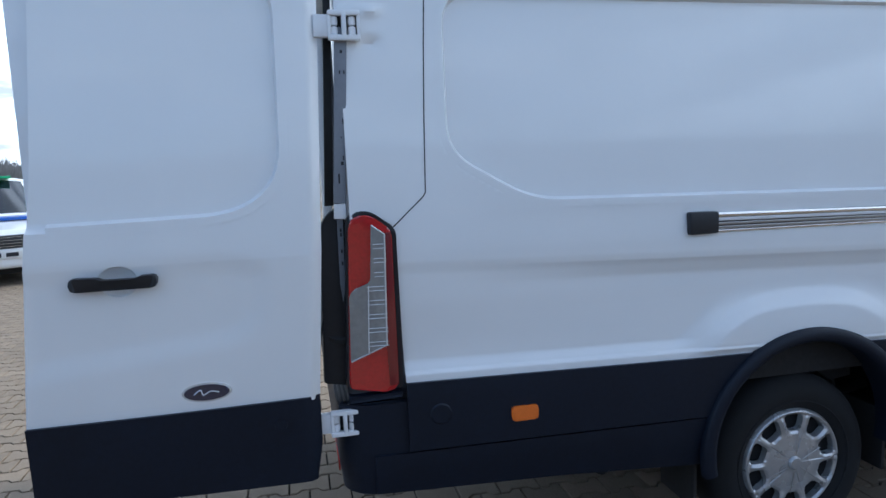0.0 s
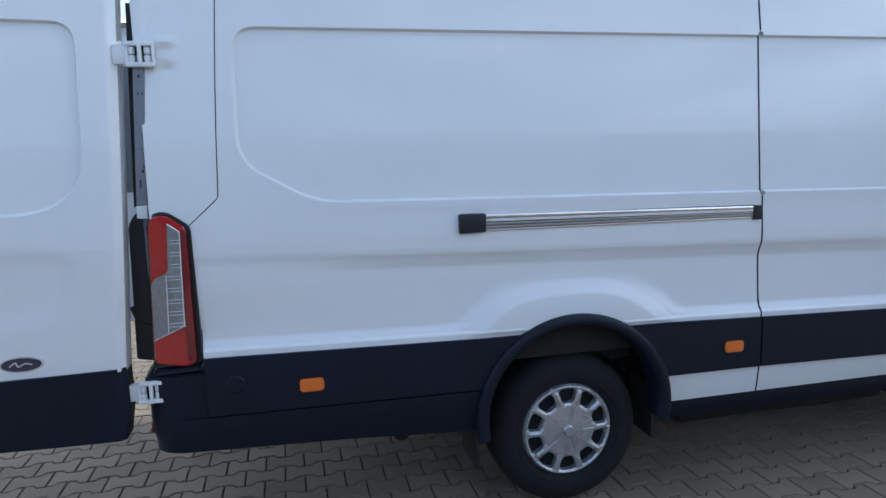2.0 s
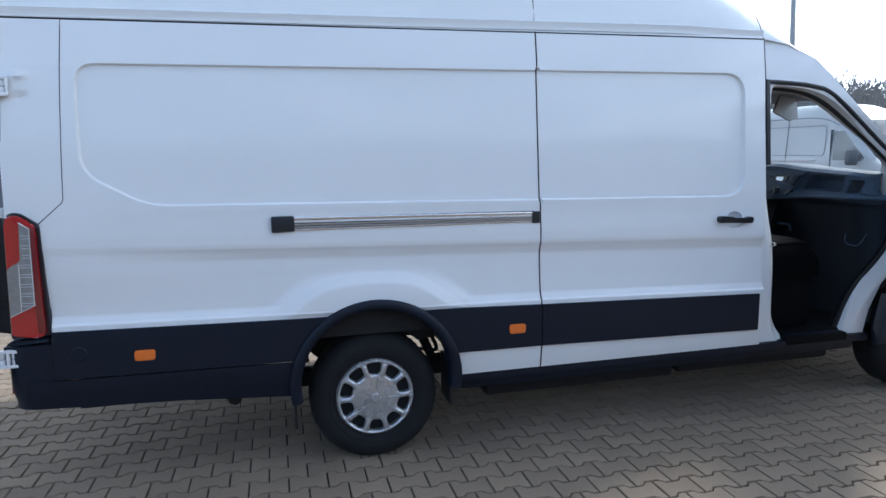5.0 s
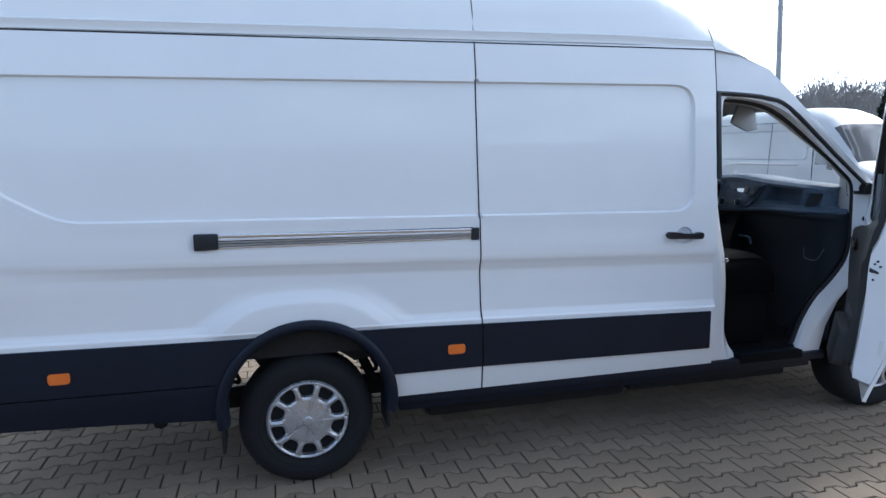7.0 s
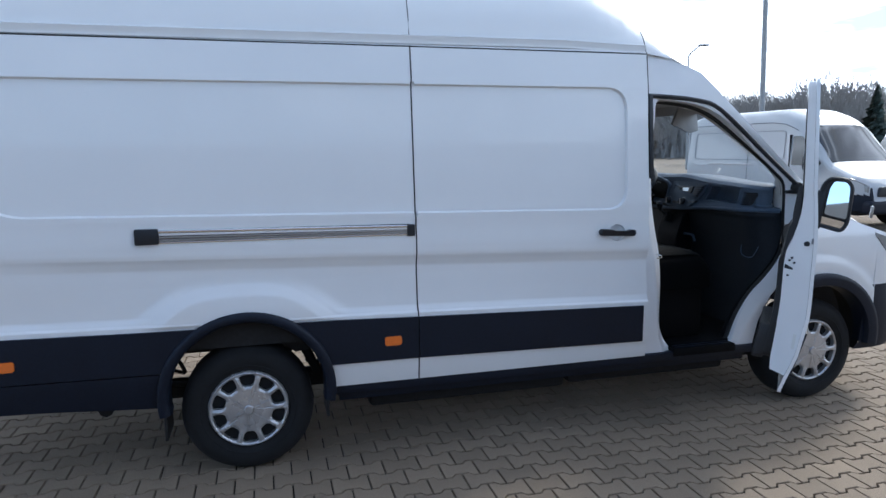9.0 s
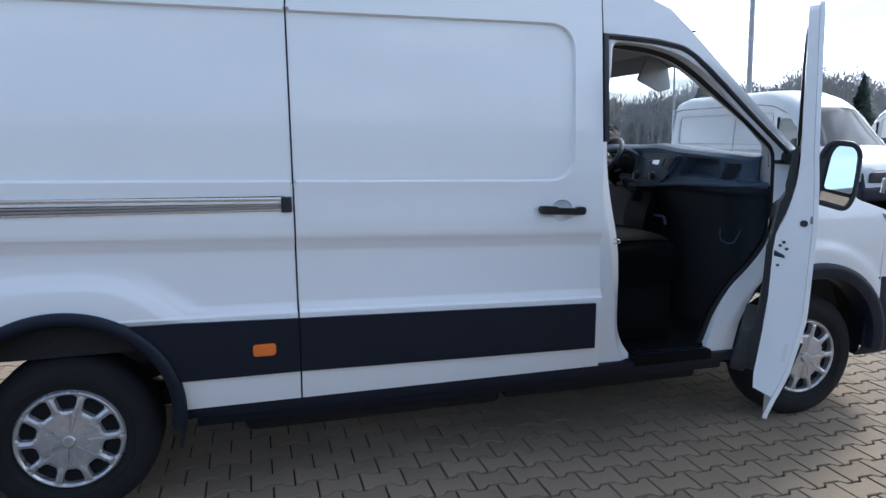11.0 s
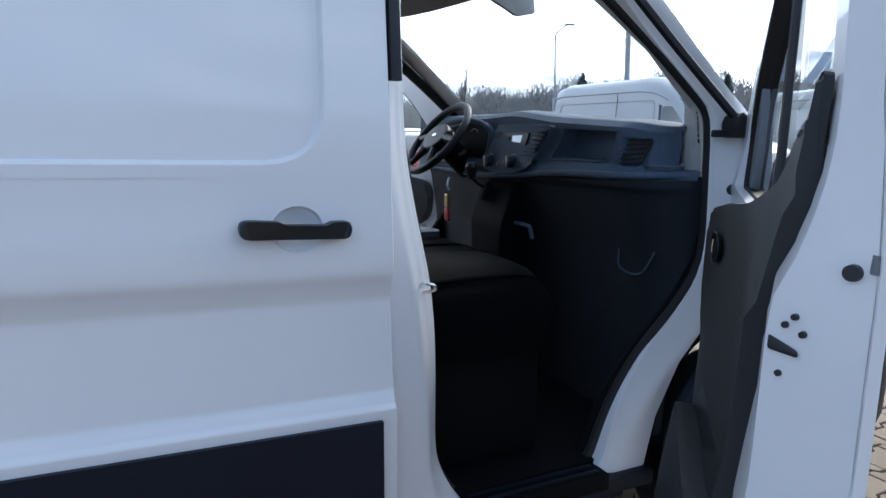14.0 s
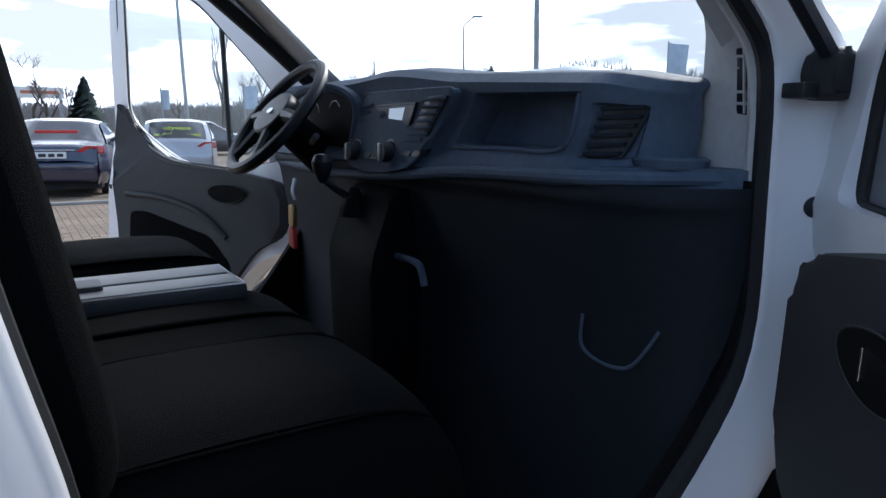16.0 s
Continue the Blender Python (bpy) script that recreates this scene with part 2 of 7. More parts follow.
def ground_material():
    m = material("paved_ground", (0.23, 0.176, 0.123), 0.9)
    n, l = m.node_tree.nodes, m.node_tree.links
    b, co = n["Principled BSDF"], n.new("ShaderNodeTexCoord")
    br = n.new("ShaderNodeTexBrick")
    br.inputs["Scale"].default_value = 1.0
    br.inputs["Brick Width"].default_value, br.inputs["Row Height"].default_value = 0.2, 0.142
    br.inputs["Mortar Size"].default_value = 0.006
    br.inputs["Color1"].default_value, br.inputs["Color2"].default_value = (0.250, 0.192, 0.134, 1), (0.212, 0.163, 0.114, 1)
    br.inputs["Mortar"].default_value = (0.05, 0.045, 0.04, 1)
    l.new(co.outputs["Object"], br.inputs["Vector"])
    ns = n.new("ShaderNodeTexNoise")
    ns.inputs["Scale"].default_value, ns.inputs["Detail"].default_value = 0.7, 7.0
    l.new(co.outputs["Object"], ns.inputs["Vector"])
    mr = n.new("ShaderNodeMapRange")
    mr.inputs["From Min"].default_value, mr.inputs["From Max"].default_value = 0.3, 0.7
    mr.inputs["To Min"].default_value, mr.inputs["To Max"].default_value = 0.8, 1.2
    l.new(ns.outputs["Fac"], mr.inputs["Value"])
    sc = n.new("ShaderNodeVectorMath")
    sc.operation = "SCALE"
    l.new(br.outputs["Color"], sc.inputs[0])
    l.new(mr.outputs[0], sc.inputs["Scale"])
    l.new(sc.outputs[0], b.inputs["Base Color"])
    return m


M_GROUND = ground_material()
M_JOINT = material("joint_sand", (0.022, 0.019, 0.016), 1.0, grain=0.3)


# ---- mesh helpers ----
def finish(name, me, mat, parent=None, label="", angle=35):
    me.materials.append(mat)
    if len(me.polygons):
        me.shade_smooth()
        me.set_sharp_from_angle(angle=radians(angle))
    ob = new(name, me)
    if parent is not None:
        ob.parent = parent
    if label:
        tagged(ob, label)
    return ob


def part(name, bm, mat, parent=None, label="", angle=35):
    me = bpy.data.meshes.new(name)
    bmesh.ops.recalc_face_normals(bm, faces=bm.faces)
    bm.to_mesh(me)
    bm.free()
    return finish(name, me, mat, parent, label, angle)


def thing(name, label, category, at=None, group=""):
    ob = new(name)
    ob.empty_display_size = 0.1
    if at is not None:
        ob.matrix_world = at
    return tagged(ob, label, category, group)


def box(x0, x1, y0, y1, z0, z1, bevel=0.0, seg=2, bm=None):
    bm = bm or bmesh.new()
    m = Matrix.LocRotScale(((x0 + x1) / 2, (y0 + y1) / 2, (z0 + z1) / 2), None, (abs(x1 - x0), abs(y1 - y0), abs(z1 - z0)))
    made = bmesh.ops.create_cube(bm, size=1.0, matrix=m)
    if bevel:
        edges = list({e for v in made["verts"] for e in v.link_edges})
        bmesh.ops.bevel(bm, geom=edges, offset=bevel, segments=seg, affect="EDGES", profile=0.6)
    return bm


def prism(poly, place, d0, d1, bevel=0.0, bm=None, seg=2):
    """A polygon of (a, b) pairs as a slab: place(a, b, d) gives the point at depth d."""
    bm = bm or bmesh.new()
    va = [bm.verts.new(place(a, b, d0)) for a, b in poly]
    vb = [bm.verts.new(place(a, b, d1)) for a, b in poly]
    fa = bm.faces.new(va)
    fb = bm.faces.new(list(reversed(vb)))
    k = len(poly)
    for i in range(k):
        bm.faces.new((va[i], vb[i], vb[(i + 1) % k], va[(i + 1) % k]))
    if bevel:
        bmesh.ops.bevel(bm, geom=list(set(fa.edges) | set(fb.edges)), offset=bevel, segments=seg, affect="EDGES", profile=0.6)
    bmesh.ops.triangulate(bm, faces=[f for f in bm.faces if len(f.verts) > 4])
    return bm


def xz(a, b, d):
    return (a, d, b)


def yz(a, b, d):
    return (d, a, b)


def xy(a, b, d):
    return (a, b, d)


def lathe(profile, at, axis="y", n=48, bm=None):
    """Turns (radius, along) pairs about an axis through at."""
    bm = bm or bmesh.new()
    rings = []
    for r, h in profile:
        ring = []
        for i in range(n):
            c, s = math.cos(2 * math.pi * i / n) * r, math.sin(2 * math.pi * i / n) * r
            p = {"y": (c, h, s), "x": (h, c, s), "z": (c, s, h)}[axis]
            ring.append(bm.verts.new(Vector(at) + Vector(p)))
        rings.append(ring)
    for a, b in zip(rings, rings[1:]):
        for i in range(n):
            bm.faces.new((a[i], a[(i + 1) % n], b[(i + 1) % n], b[i]))
    for ring in (rings[0], rings[-1]):
        bm.faces.new(ring)
    return bm


def tube(points, radius, n=8, closed=False, bm=None):
    bm = bm or bmesh.new()
    pts = [Vector(p) for p in points]
    rad = radius if isinstance(radius, (list, tuple)) else [radius] * len(pts)
    rings, up = [], None
    k = len(pts)
    for i, p in enumerate(pts):
        a = pts[(i - 1) % k] if closed or i else p
        b = pts[(i + 1) % k] if closed or i < k - 1 else p
        d = (b - a).normalized()
        if up is None:
            up = d.orthogonal().normalized()
        up = (up - d * up.dot(d)).normalized()
        side = d.cross(up)
        rings.append([bm.verts.new(p + (up * math.cos(t) + side * math.sin(t)) * rad[i]) for t in (2 * math.pi * j / n for j in range(n))])
    pairs = list(zip(rings, rings[1:])) + ([(rings[-1], rings[0])] if closed else [])
    for a, b in pairs:
        for j in range(n):
            bm.faces.new((a[j], a[(j + 1) % n], b[(j + 1) % n], b[j]))
    if not closed:
        bm.faces.new(rings[0])
        bm.faces.new(rings[-1])
    return bm


def smooth_path(points, n=6, closed=False):
    pts = [Vector(p) for p in points]
    out, k = [], len(pts)
    for i in range(k if closed else k - 1):
        p0 = pts[(i - 1) % k] if closed or i else pts[i]
        p1, p2 = pts[i], pts[(i + 1) % k]
        p3 = pts[(i + 2) % k] if closed or i + 2 < k else p2
        for j in range(n):
            t = j / n
            out.append(0.5 * ((2 * p1) + (p2 - p0) * t + (2 * p0 - 5 * p1 + 4 * p2 - p3) * t * t + (3 * p1 - p0 - 3 * p2 + p3) * t ** 3))
    if not closed:
        out.append(pts[-1])
    return out


def sheet(P, mask=None, thick=None, bm=None):
    """A grid of points (rows, columns, 3); faces where mask (one less each way). thick: a vector by which the rim is folded back."""
    bm = bm or bmesh.new()
    P = np.asarray(P, float)
    nu, nv = P.shape[:2]
    if mask is None:
        mask = np.ones((nu - 1, nv - 1), bool)
    verts = {}

    def vert(i, j):
        if (i, j) not in verts:
            verts[i, j] = bm.verts.new(P[i, j])
        return verts[i, j]

    faces = [bm.faces.new((vert(i, j), vert(i + 1, j), vert(i + 1, j + 1), vert(i, j + 1))) for i in range(nu - 1) for j in range(nv - 1) if mask[i, j]]
    if thick is not None:
        rim = [e for e in bm.edges if len(e.link_faces) == 1]
        made = bmesh.ops.extrude_edge_only(bm, edges=rim)
        bmesh.ops.translate(bm, vec=Vector(thick), verts=[g for g in made["geom"] if isinstance(g, bmesh.types.BMVert)])
    return bm


def sheet_part(name, P, mat, parent, mask=None, thick=None, label="", angle=35):
    bm = sheet(P, mask, thick)
    me = bpy.data.meshes.new(name)
    bm.to_mesh(me)
    bm.free()
    return finish(name, me, mat, parent, label, angle)


def smooth(t):
    t = np.clip(t, 0, 1)
    return t * t * (3 - 2 * t)


def poly_distance(px, pz, poly):
    """Signed distance to a polygon, negative inside."""
    px, pz = np.asarray(px, float), np.asarray(pz, float)
    best, sign = np.full(px.shape, 1e9), np.ones(px.shape)
    k = len(poly)
    for i in range(k):
        (ax, az), (bx, bz) = poly[i], poly[i - 1]
        ex, ez, wx, wz = bx - ax, bz - az, px - ax, pz - az
        h = np.clip((wx * ex + wz * ez) / (ex * ex + ez * ez), 0, 1)
        best = np.minimum(best, (wx - ex * h) ** 2 + (wz - ez * h) ** 2)
        c1, c2, c3 = pz >= az, pz < bz, ex * wz > ez * wx
        sign = np.where((c1 & c2 & c3) | (~c1 & ~c2 & ~c3), -sign, sign)
    return sign * np.sqrt(best)


def rounded(poly, r, n=5):
    """The polygon with its corners rounded; r a number or one for each corner."""
    out, k = [], len(poly)
    rs = r if isinstance(r, (list, tuple)) else [r] * k
    for i in range(k):
        p, a, b = Vector(poly[i]), Vector(poly[i - 1]), Vector(poly[(i + 1) % k])
        if rs[i] <= 0:
            out.append(tuple(p))
            continue
        da, db = min(rs[i], (a - p).length * 0.48), min(rs[i], (b - p).length * 0.48)
        s, e = p + (a - p).normalized() * da, p + (b - p).normalized() * db
        for j in range(n + 1):
            t = j / n
            out.append(tuple((1 - t) ** 2 * s + 2 * t * (1 - t) * p + t * t * e))
    return out


def lerp_path(x, pts):
    return np.interp(x, [p[0] for p in pts], [p[1] for p in pts])


# ---- the long white van: x along its length (rear axle 0, front axle 3.75), its near side about y = 0 ----
WIDTH = 2.06
MID = WIDTH / 2
HUB_Z = 0.334
ARCH = (0.01, 0.45)            # centre of the rear wheel arch
PANEL = rounded([(-1.365, 2.112), (2.285, 2.095), (2.275, 1.365), (-1.08, 1.432), (-1.37, 1.60)], [0.10, 0.14, 0.14, 0.10, 0.10], 6)
FLARE = rounded([(-0.56, 0.78), (-0.30, 1.005), (-0.10, 1.035), (0.16, 1.030), (0.30, 0.985), (0.57, 0.77)], [0.02, 0.12, 0.10, 0.10, 0.12, 0.02], 5)
LAMP = [(-1.76, 1.40), (-1.640, 1.412), (-1.563, 1.360), (-1.548, 0.838), (-1.76, 0.790)]


STEP_IN = 0.019                # depth of the pressed side panels


def side_y(x, z, panel=True):
    """How far the near side lies inside y = 0."""
    x, z = np.asarray(x, float), np.asarray(z, float)
    y = np.interp(z, [0.38, 0.46, 0.56, 0.82, 1.05, 1.40, 2.10, 2.30, 2.40], [0.035, 0.018, 0.006, 0.004, 0.016, 0.020, 0.072, 0.100, 0.135])
    y = y + 0.030 * smooth((x - 1.9) / 1.6) * smooth((z - 1.0) / 1.0)
    d = z - (1.158 - 0.031 * x)
    groove = np.clip((0.024 - d) / 0.058, 0, 1) * (1 - smooth((-d - 0.03) / 0.24))
    y = y + 0.020 * groove * smooth((x + 1.5) / 1.0)
    y = y - 0.006 * smooth((d + 0.0) / 0.05) * (1 - smooth((d - 0.08) / 0.12))
    if panel:
        y = y + STEP_IN * np.clip((0.014 - poly_distance(x, z, PANEL)) / 0.0085, 0, 1)
    # pressed bosses over and under the upper hinge
    y = y - 0.013 * np.exp(-((x + 1.60) / 0.035) ** 2 - ((z - 2.055) / 0.014) ** 2) + 0.012 * np.exp(-((x + 1.605) / 0.032) ** 2 - ((z - 1.955) / 0.014) ** 2)
    dish = 1 - np.hypot((x - 2.207) / 0.056, (z - 1.227) / 0.050)
    y = y + 0.014 * smooth(dish / 0.07) + 0.014 * smooth(dish / 0.8)
    up = z - np.interp(x, [-1.70, -0.45, 0.94, 2.39], [0.853, 0.826, 0.803, 0.764])      # height over the cladding
    y = y - 0.008 * smooth((0.036 - up) / 0.014)
    y = y + 0.015 * smooth((up - 0.022) / 0.05) * (1 - smooth((up - 0.085) / 0.20)) * smooth(poly_distance(x, z, FLARE) / 0.08)
    y = y - 0.017 * np.clip((0.012 - poly_distance(x, z, FLARE)) / 0.060, 0, 1) * smooth((up - 0.0) / 0.04)
    return y


GUTTER = 2.315
van = thing("delivery_van", "long high-roof white panel van with rear and cab doors standing open", "van", pose(0, 0, 0))


def side_rows(x):
    """Heights of the skin's rows, close together along the flange over the cladding and the two long creases."""
    c, t = 1.4125 - 0.0200 * x, 2.106 - 0.0047 * x
    b = float(np.interp(x, [-1.70, -0.45, 0.94, 2.39], [0.853, 0.826, 0.803, 0.764]))
    return np.concatenate([np.linspace(0.43, b, 22)[:-1], np.linspace(b, b + 0.075, 26)[:-1], np.linspace(b + 0.075, 1.172, 36)[:-1], np.linspace(1.172, 1.288, 44)[:-1], np.linspace(1.288, c - 0.030, 8)[:-1], np.linspace(c - 0.030, c + 0.025, 26)[:-1], np.linspace(c + 0.025, t - 0.035, 44)[:-1],
                           np.linspace(t - 0.035, t + 0.02, 18)[:-1], np.linspace(t + 0.02, GUTTER, 16)])


def side_sheet(x0, x1, z0, z1, nx, nz, off=0.0, cut=None, far=False):
    xs = np.linspace(x0, x1, nx) if x1 < 2.4 or nz is not None else np.concatenate([np.linspace(x0, 2.136, 110), np.linspace(2.138, 2.276, 56), np.linspace(2.28, x1, 18)])
    nx = len(xs)
    if nz is None:
        P = np.array([[(x, 0.0, z) for z in side_rows(x)] for x in xs])
        nz = P.shape[1]
    else:
        P = np.zeros((nx, nz, 3))
    for i, x in enumerate(xs if P[0, 0, 2] == 0 else ()):
        za = z0(x) if callable(z0) else z0
        zb = z1(x) if callable(z1) else z1
        P[i, :, 0], P[i, :, 2] = x, np.linspace(za, zb, nz)
    P[..., 1] = side_y(P[..., 0], P[..., 2]) + off
    mask = None
    if cut is not None:
        c = (P[:-1, :-1] + P[1:, 1:]) / 2
        mask = cut(c[..., 0], c[..., 2])
    if far:
        P[..., 1] = WIDTH - P[..., 1]
    return P, mask


def out_of_arch(x, z):
    keep = ((x - ARCH[0]) / 0.44) ** 2 + ((z - ARCH[1]) / 0.42) ** 2 > 1
    return keep & ((x > -0.2) | (z > 0.66)) & ((x > -1.5) | (z > 0.84)) & (poly_distance(x, z, LAMP) > 0)


# rear quarter, side panel and sliding door skins
P, k = side_sheet(-1.70, 0.951, 0.43, GUTTER, 260, None, cut=out_of_arch)
sheet_part("side_panel", P, M_WHITE, van, k, (0, 0.02, 0))
P, k = side_sheet(0.957, 2.425, 0.43, GUTTER, 160, None)
sliding_door = sheet_part("sliding_door", P, M_WHITE, van, k, (0, 0.02, 0), label="white sliding side door, closed")
P, k = side_sheet(-1.70, 2.425, 0.43, GUTTER, 90, 40, cut=out_of_arch, far=True)
sheet_part("far_side_panel", P, M_WHITE, van, k)


def dense(poly, step=0.08):
    out = []
    for (ax, az), (bx, bz) in zip(poly, poly[1:] + poly[:1]):
        n = max(1, int(math.hypot(bx - ax, bz - az) / step))
        out += [(ax + (bx - ax) * i / n, az + (bz - az) * i / n) for i in range(n)]
    return out


def pressed_edge(poly, y_of, place, keep, parent, name="pressed_edge"):
    """The crisp step round a pressed panel: a flush lap, the ledge and its foot."""
    pts = dense(poly, 0.012)
    n = len(pts)
    turn = sum(a[0] * b[1] - b[0] * a[1] for a, b in zip(pts, pts[1:] + pts[:1]))
    offs = [(0.027, 0.0), (0.012, 0.0), (0.0012, 0.0), (0.0, 0.05), (-0.0070, 0.95), (-0.0082, 1.0), (-0.016, 1.0)]
    G = np.zeros((n + 1, len(offs), 3))
    for i in range(n + 1):
        (ax, az), (bx, bz) = pts[(i - 2) % n], pts[(i + 2) % n]
        l = math.hypot(bx - ax, bz - az)
        nx, nz = (bz - az) / l, -(bx - ax) / l
        if turn < 0:
            nx, nz = -nx, -nz
        px, pz = pts[i % n]
        for j, (o, share) in enumerate(offs):
            x, z = px + nx * o, pz + nz * o
            G[i, j] = place(x, y_of(x, z) + STEP_IN * share - 0.0010, z)
    mid = (G[:-1, 2] + G[1:, 2]) / 2
    k = np.array([[keep(m[0], m[2])] * (len(offs) - 1) for m in mid])
    return sheet_part(name, G, M_WHITE, parent, k, None, "", 22)


flat_side = lambda x, z: float(side_y(x, z, False))
pressed_edge(PANEL, flat_side, lambda x, y, z: (x, y, z), lambda x, z: x < 0.945, van)
pressed_edge(PANEL, flat_side, lambda x, y, z: (x, y, z), lambda x, z: x > 0.963, sliding_door)


def gap_line(points, w=0.0022, name="panel_gap"):
    pts = []
    for (xa, za), (xb, zb) in zip(points, points[1:]):
        n = max(2, int(math.hypot(xb - xa, zb - za) / 0.03))
        pts += [(xa + (xb - xa) * i / n, za + (zb - za) * i / n) for i in range(n)]
    pts.append(points[-1])
    part(name, tube([(x, float(side_y(x, z)) + 0.0004, z) for x, z in pts], w, 6), M_GAP, van)


# the fold between the sliding door and the pillar behind it
FOLD_Z = np.linspace(0.43, 2.29, 40)
fold_in = [float(np.interp(z, [0.4, 0.6, 1.1, 1.4, 2.1, 2.3], [0.045, 0.05, 0.055, 0.06, 0.105, 0.135])) + 0.024 for z in FOLD_Z]
sheet_part("pillar_fold", np.array([[(2.415, float(side_y(2.415, z)) + 0.010, z), (2.4262, float(side_y(2.425, z)) + 0.0035, z), (2.4300, float(side_y(2.425, z)) + 0.010, z), (2.4375, yi, z)] for z, yi in zip(FOLD_Z, fold_in)]), M_WHITE, van)
gap_line([(0.954, 0.43), (0.954, 2.31)], 0.0042)
gap_line([(-1.408, 2.31), (-1.430, 1.95), (-1.442, 1.70), (-1.450, 1.475), (-1.457, 1.462), (-1.565, 1.365)])
gap_line([(2.428, 2.06), (2.428, 2.31)], 0.003)
gap_line([(-1.68, 2.316), (2.42, 2.300)], 0.004)

# roof with the windscreen slope: s runs along the middle line, u across
TOP = [(-1.72, 2.60), (-1.66, 2.69), (-1.5, 2.735), (0.0, 2.75), (1.9, 2.765), (2.2, 2.765), (2.5, 2.715), (2.8, 2.555), (3.02, 2.32), (3.18, 2.11), (3.6, 1.745), (3.98, 1.415)]
EDGE = [(-1.72, 2.325), (2.20, 2.325), (2.43, 2.305), (2.62, 2.278), (2.83, 2.193), (3.03, 2.012), (3.35, 1.725), (3.62, 1.485), (3.72, 1.42)]
HALF = MID - 0.115


def roof_point(s, u):
    x = s - 0.33 * u * u * smooth((s - 1.7) / 1.3)
    e = lerp_path(x, EDGE)
    t = max(lerp_path(s, TOP), e + 0.02)
    box_end = float(smooth((3.0 - s) / 1.3))      # the load bay's roof has steeper flanks than the cab's
    z = e + (t - e) * (1 - abs(u) ** (3.2 + 3.0 * box_end)) ** (0.62 - 0.10 * box_end)
    half = HALF - 0.03 * smooth((s - 2.2) / 1.4)
    return x, MID + u * half, z


ss = np.concatenate([np.linspace(-1.72, 1.7, 40), np.linspace(1.75, 3.98, 75)])
us = np.sign(np.linspace(-1, 1, 73)) * (1 - (1 - np.abs(np.linspace(-1, 1, 73))) ** 1.6)
RP = np.array([[roof_point(s, u) for u in us] for s in ss])
sm, um = (ss[:-1] + ss[1:]) / 2, (us[:-1] + us[1:]) / 2
pane = (sm[:, None] > 3.295) & (np.abs(um)[None, :] < 0.90)
roof = sheet_part("roof", RP, M_WHITE, van, ~pane)
sheet_part("windscreen", RP - np.array([0.006, 0, 0.006]), M_GLASS, van, pane).visible_shadow = False
inner = RP - np.array([0.02, 0, 0.035])
inner[:, :, 1] = MID + (inner[:, :, 1] - MID) * 0.975
cab = (sm[:, None] > 2.42) & ~pane
sheet_part("headliner", inner, M_HEAD, roof, cab & (sm[:, None] < 3.33) & (np.abs(um)[None, :] < 0.93))
for half_side in (um < 0, um > 0):
    sheet_part("pillar_trim", inner, M_LTRIM, van, (sm[:, None] > 3.1) & (np.abs(um)[None, :] >= (0.86 if half_side[-1] else 0.905)) & (np.abs(um)[None, :] < 0.99) & half_side[None, :], label="light grey windscreen pillar trim")
# drip rail and the folded band above the gutter
rail_rows = []
for x in np.linspace(-1.70, 2.42, 60):
    in_, down = 0.03 * float(smooth((x - 1.9) / 1.6)), 0.016 * float(smooth((x - 1.8) / 0.6))
    rail_rows.append([(x, y + in_, z - down) for y, z in ((0.125, 2.316), (0.108, 2.322), (0.107, 2.330), (0.1085, 2.337), (0.0985, 2.362), (0.0985, 2.367), (0.112, 2.3705), (0.132, 2.372))])
sheet_part("drip_rail", np.array(rail_rows), M_WHITE, van, angle=35)
gap_s = [roof_point(s, -u) for s, u in [(0.954, v) for v in np.linspace(0.999, 0.2, 40)]]
part("panel_gap", tube([(x, y, z) for x, y, z in gap_s], 0.003, 6), M_GAP, van)
gap_s = []
for u in np.linspace(0.999, 0.3, 40):
    sv = 2.43
    for _ in range(20):
        sv = 2.43 + 0.33 * u * u * float(smooth((sv - 1.7) / 1.3))
    gap_s.append(roof_point(sv, -u))
part("panel_gap", tube(gap_s, 0.003, 6), M_GAP, van)

# cab side frame: B pillar, cant rail, A pillar, with the door aperture through it
FRAME_OUT = [(2.432, 0.43), (2.432, 2.307), (2.62, 2.283), (2.83, 2.198), (3.03, 2.017), (3.35, 1.729), (3.62, 1.49), (3.72, 1.41), (3.72, 1.10), (3.68, 0.90), (3.50, 0.86), (3.385, 0.74), (3.30, 0.58), (3.25, 0.395)]
APERTURE = rounded([(2.500, 2.035), (2.80, 2.005), (2.97, 1.935), (3.33, 1.655), (3.515, 1.500), (3.522, 1.03), (3.415, 0.895), (3.275, 0.77), (3.172, 0.62), (3.095, 0.420), (2.660, 0.420), (2.580, 0.56), (2.584, 0.88), (2.572, 1.05), (2.530, 1.24), (2.502, 1.40)],
                   [0.06, 0.15, 0.12, 0.1, 0.05, 0.12, 0.08, 0.08, 0.1, 0.06, 0.05, 0.08, 0.1, 0.08, 0.08, 0.08], 4)


def frame_y(x, z):
    return float(np.interp(z, [0.4, 0.6, 1.1, 1.4, 2.1, 2.3], [0.045, 0.05, 0.055, 0.06, 0.105, 0.135])) + 0.012


APERTURE_PTS = np.array(dense(APERTURE, 0.02))


def front_share(x):
    return float(smooth((x - 2.95) / 0.40))


def rear_share(x, z=1.0):
    return float(smooth((2.74 - x) / 0.16)) * (1 - float(smooth((z - 1.70) / 0.25)))


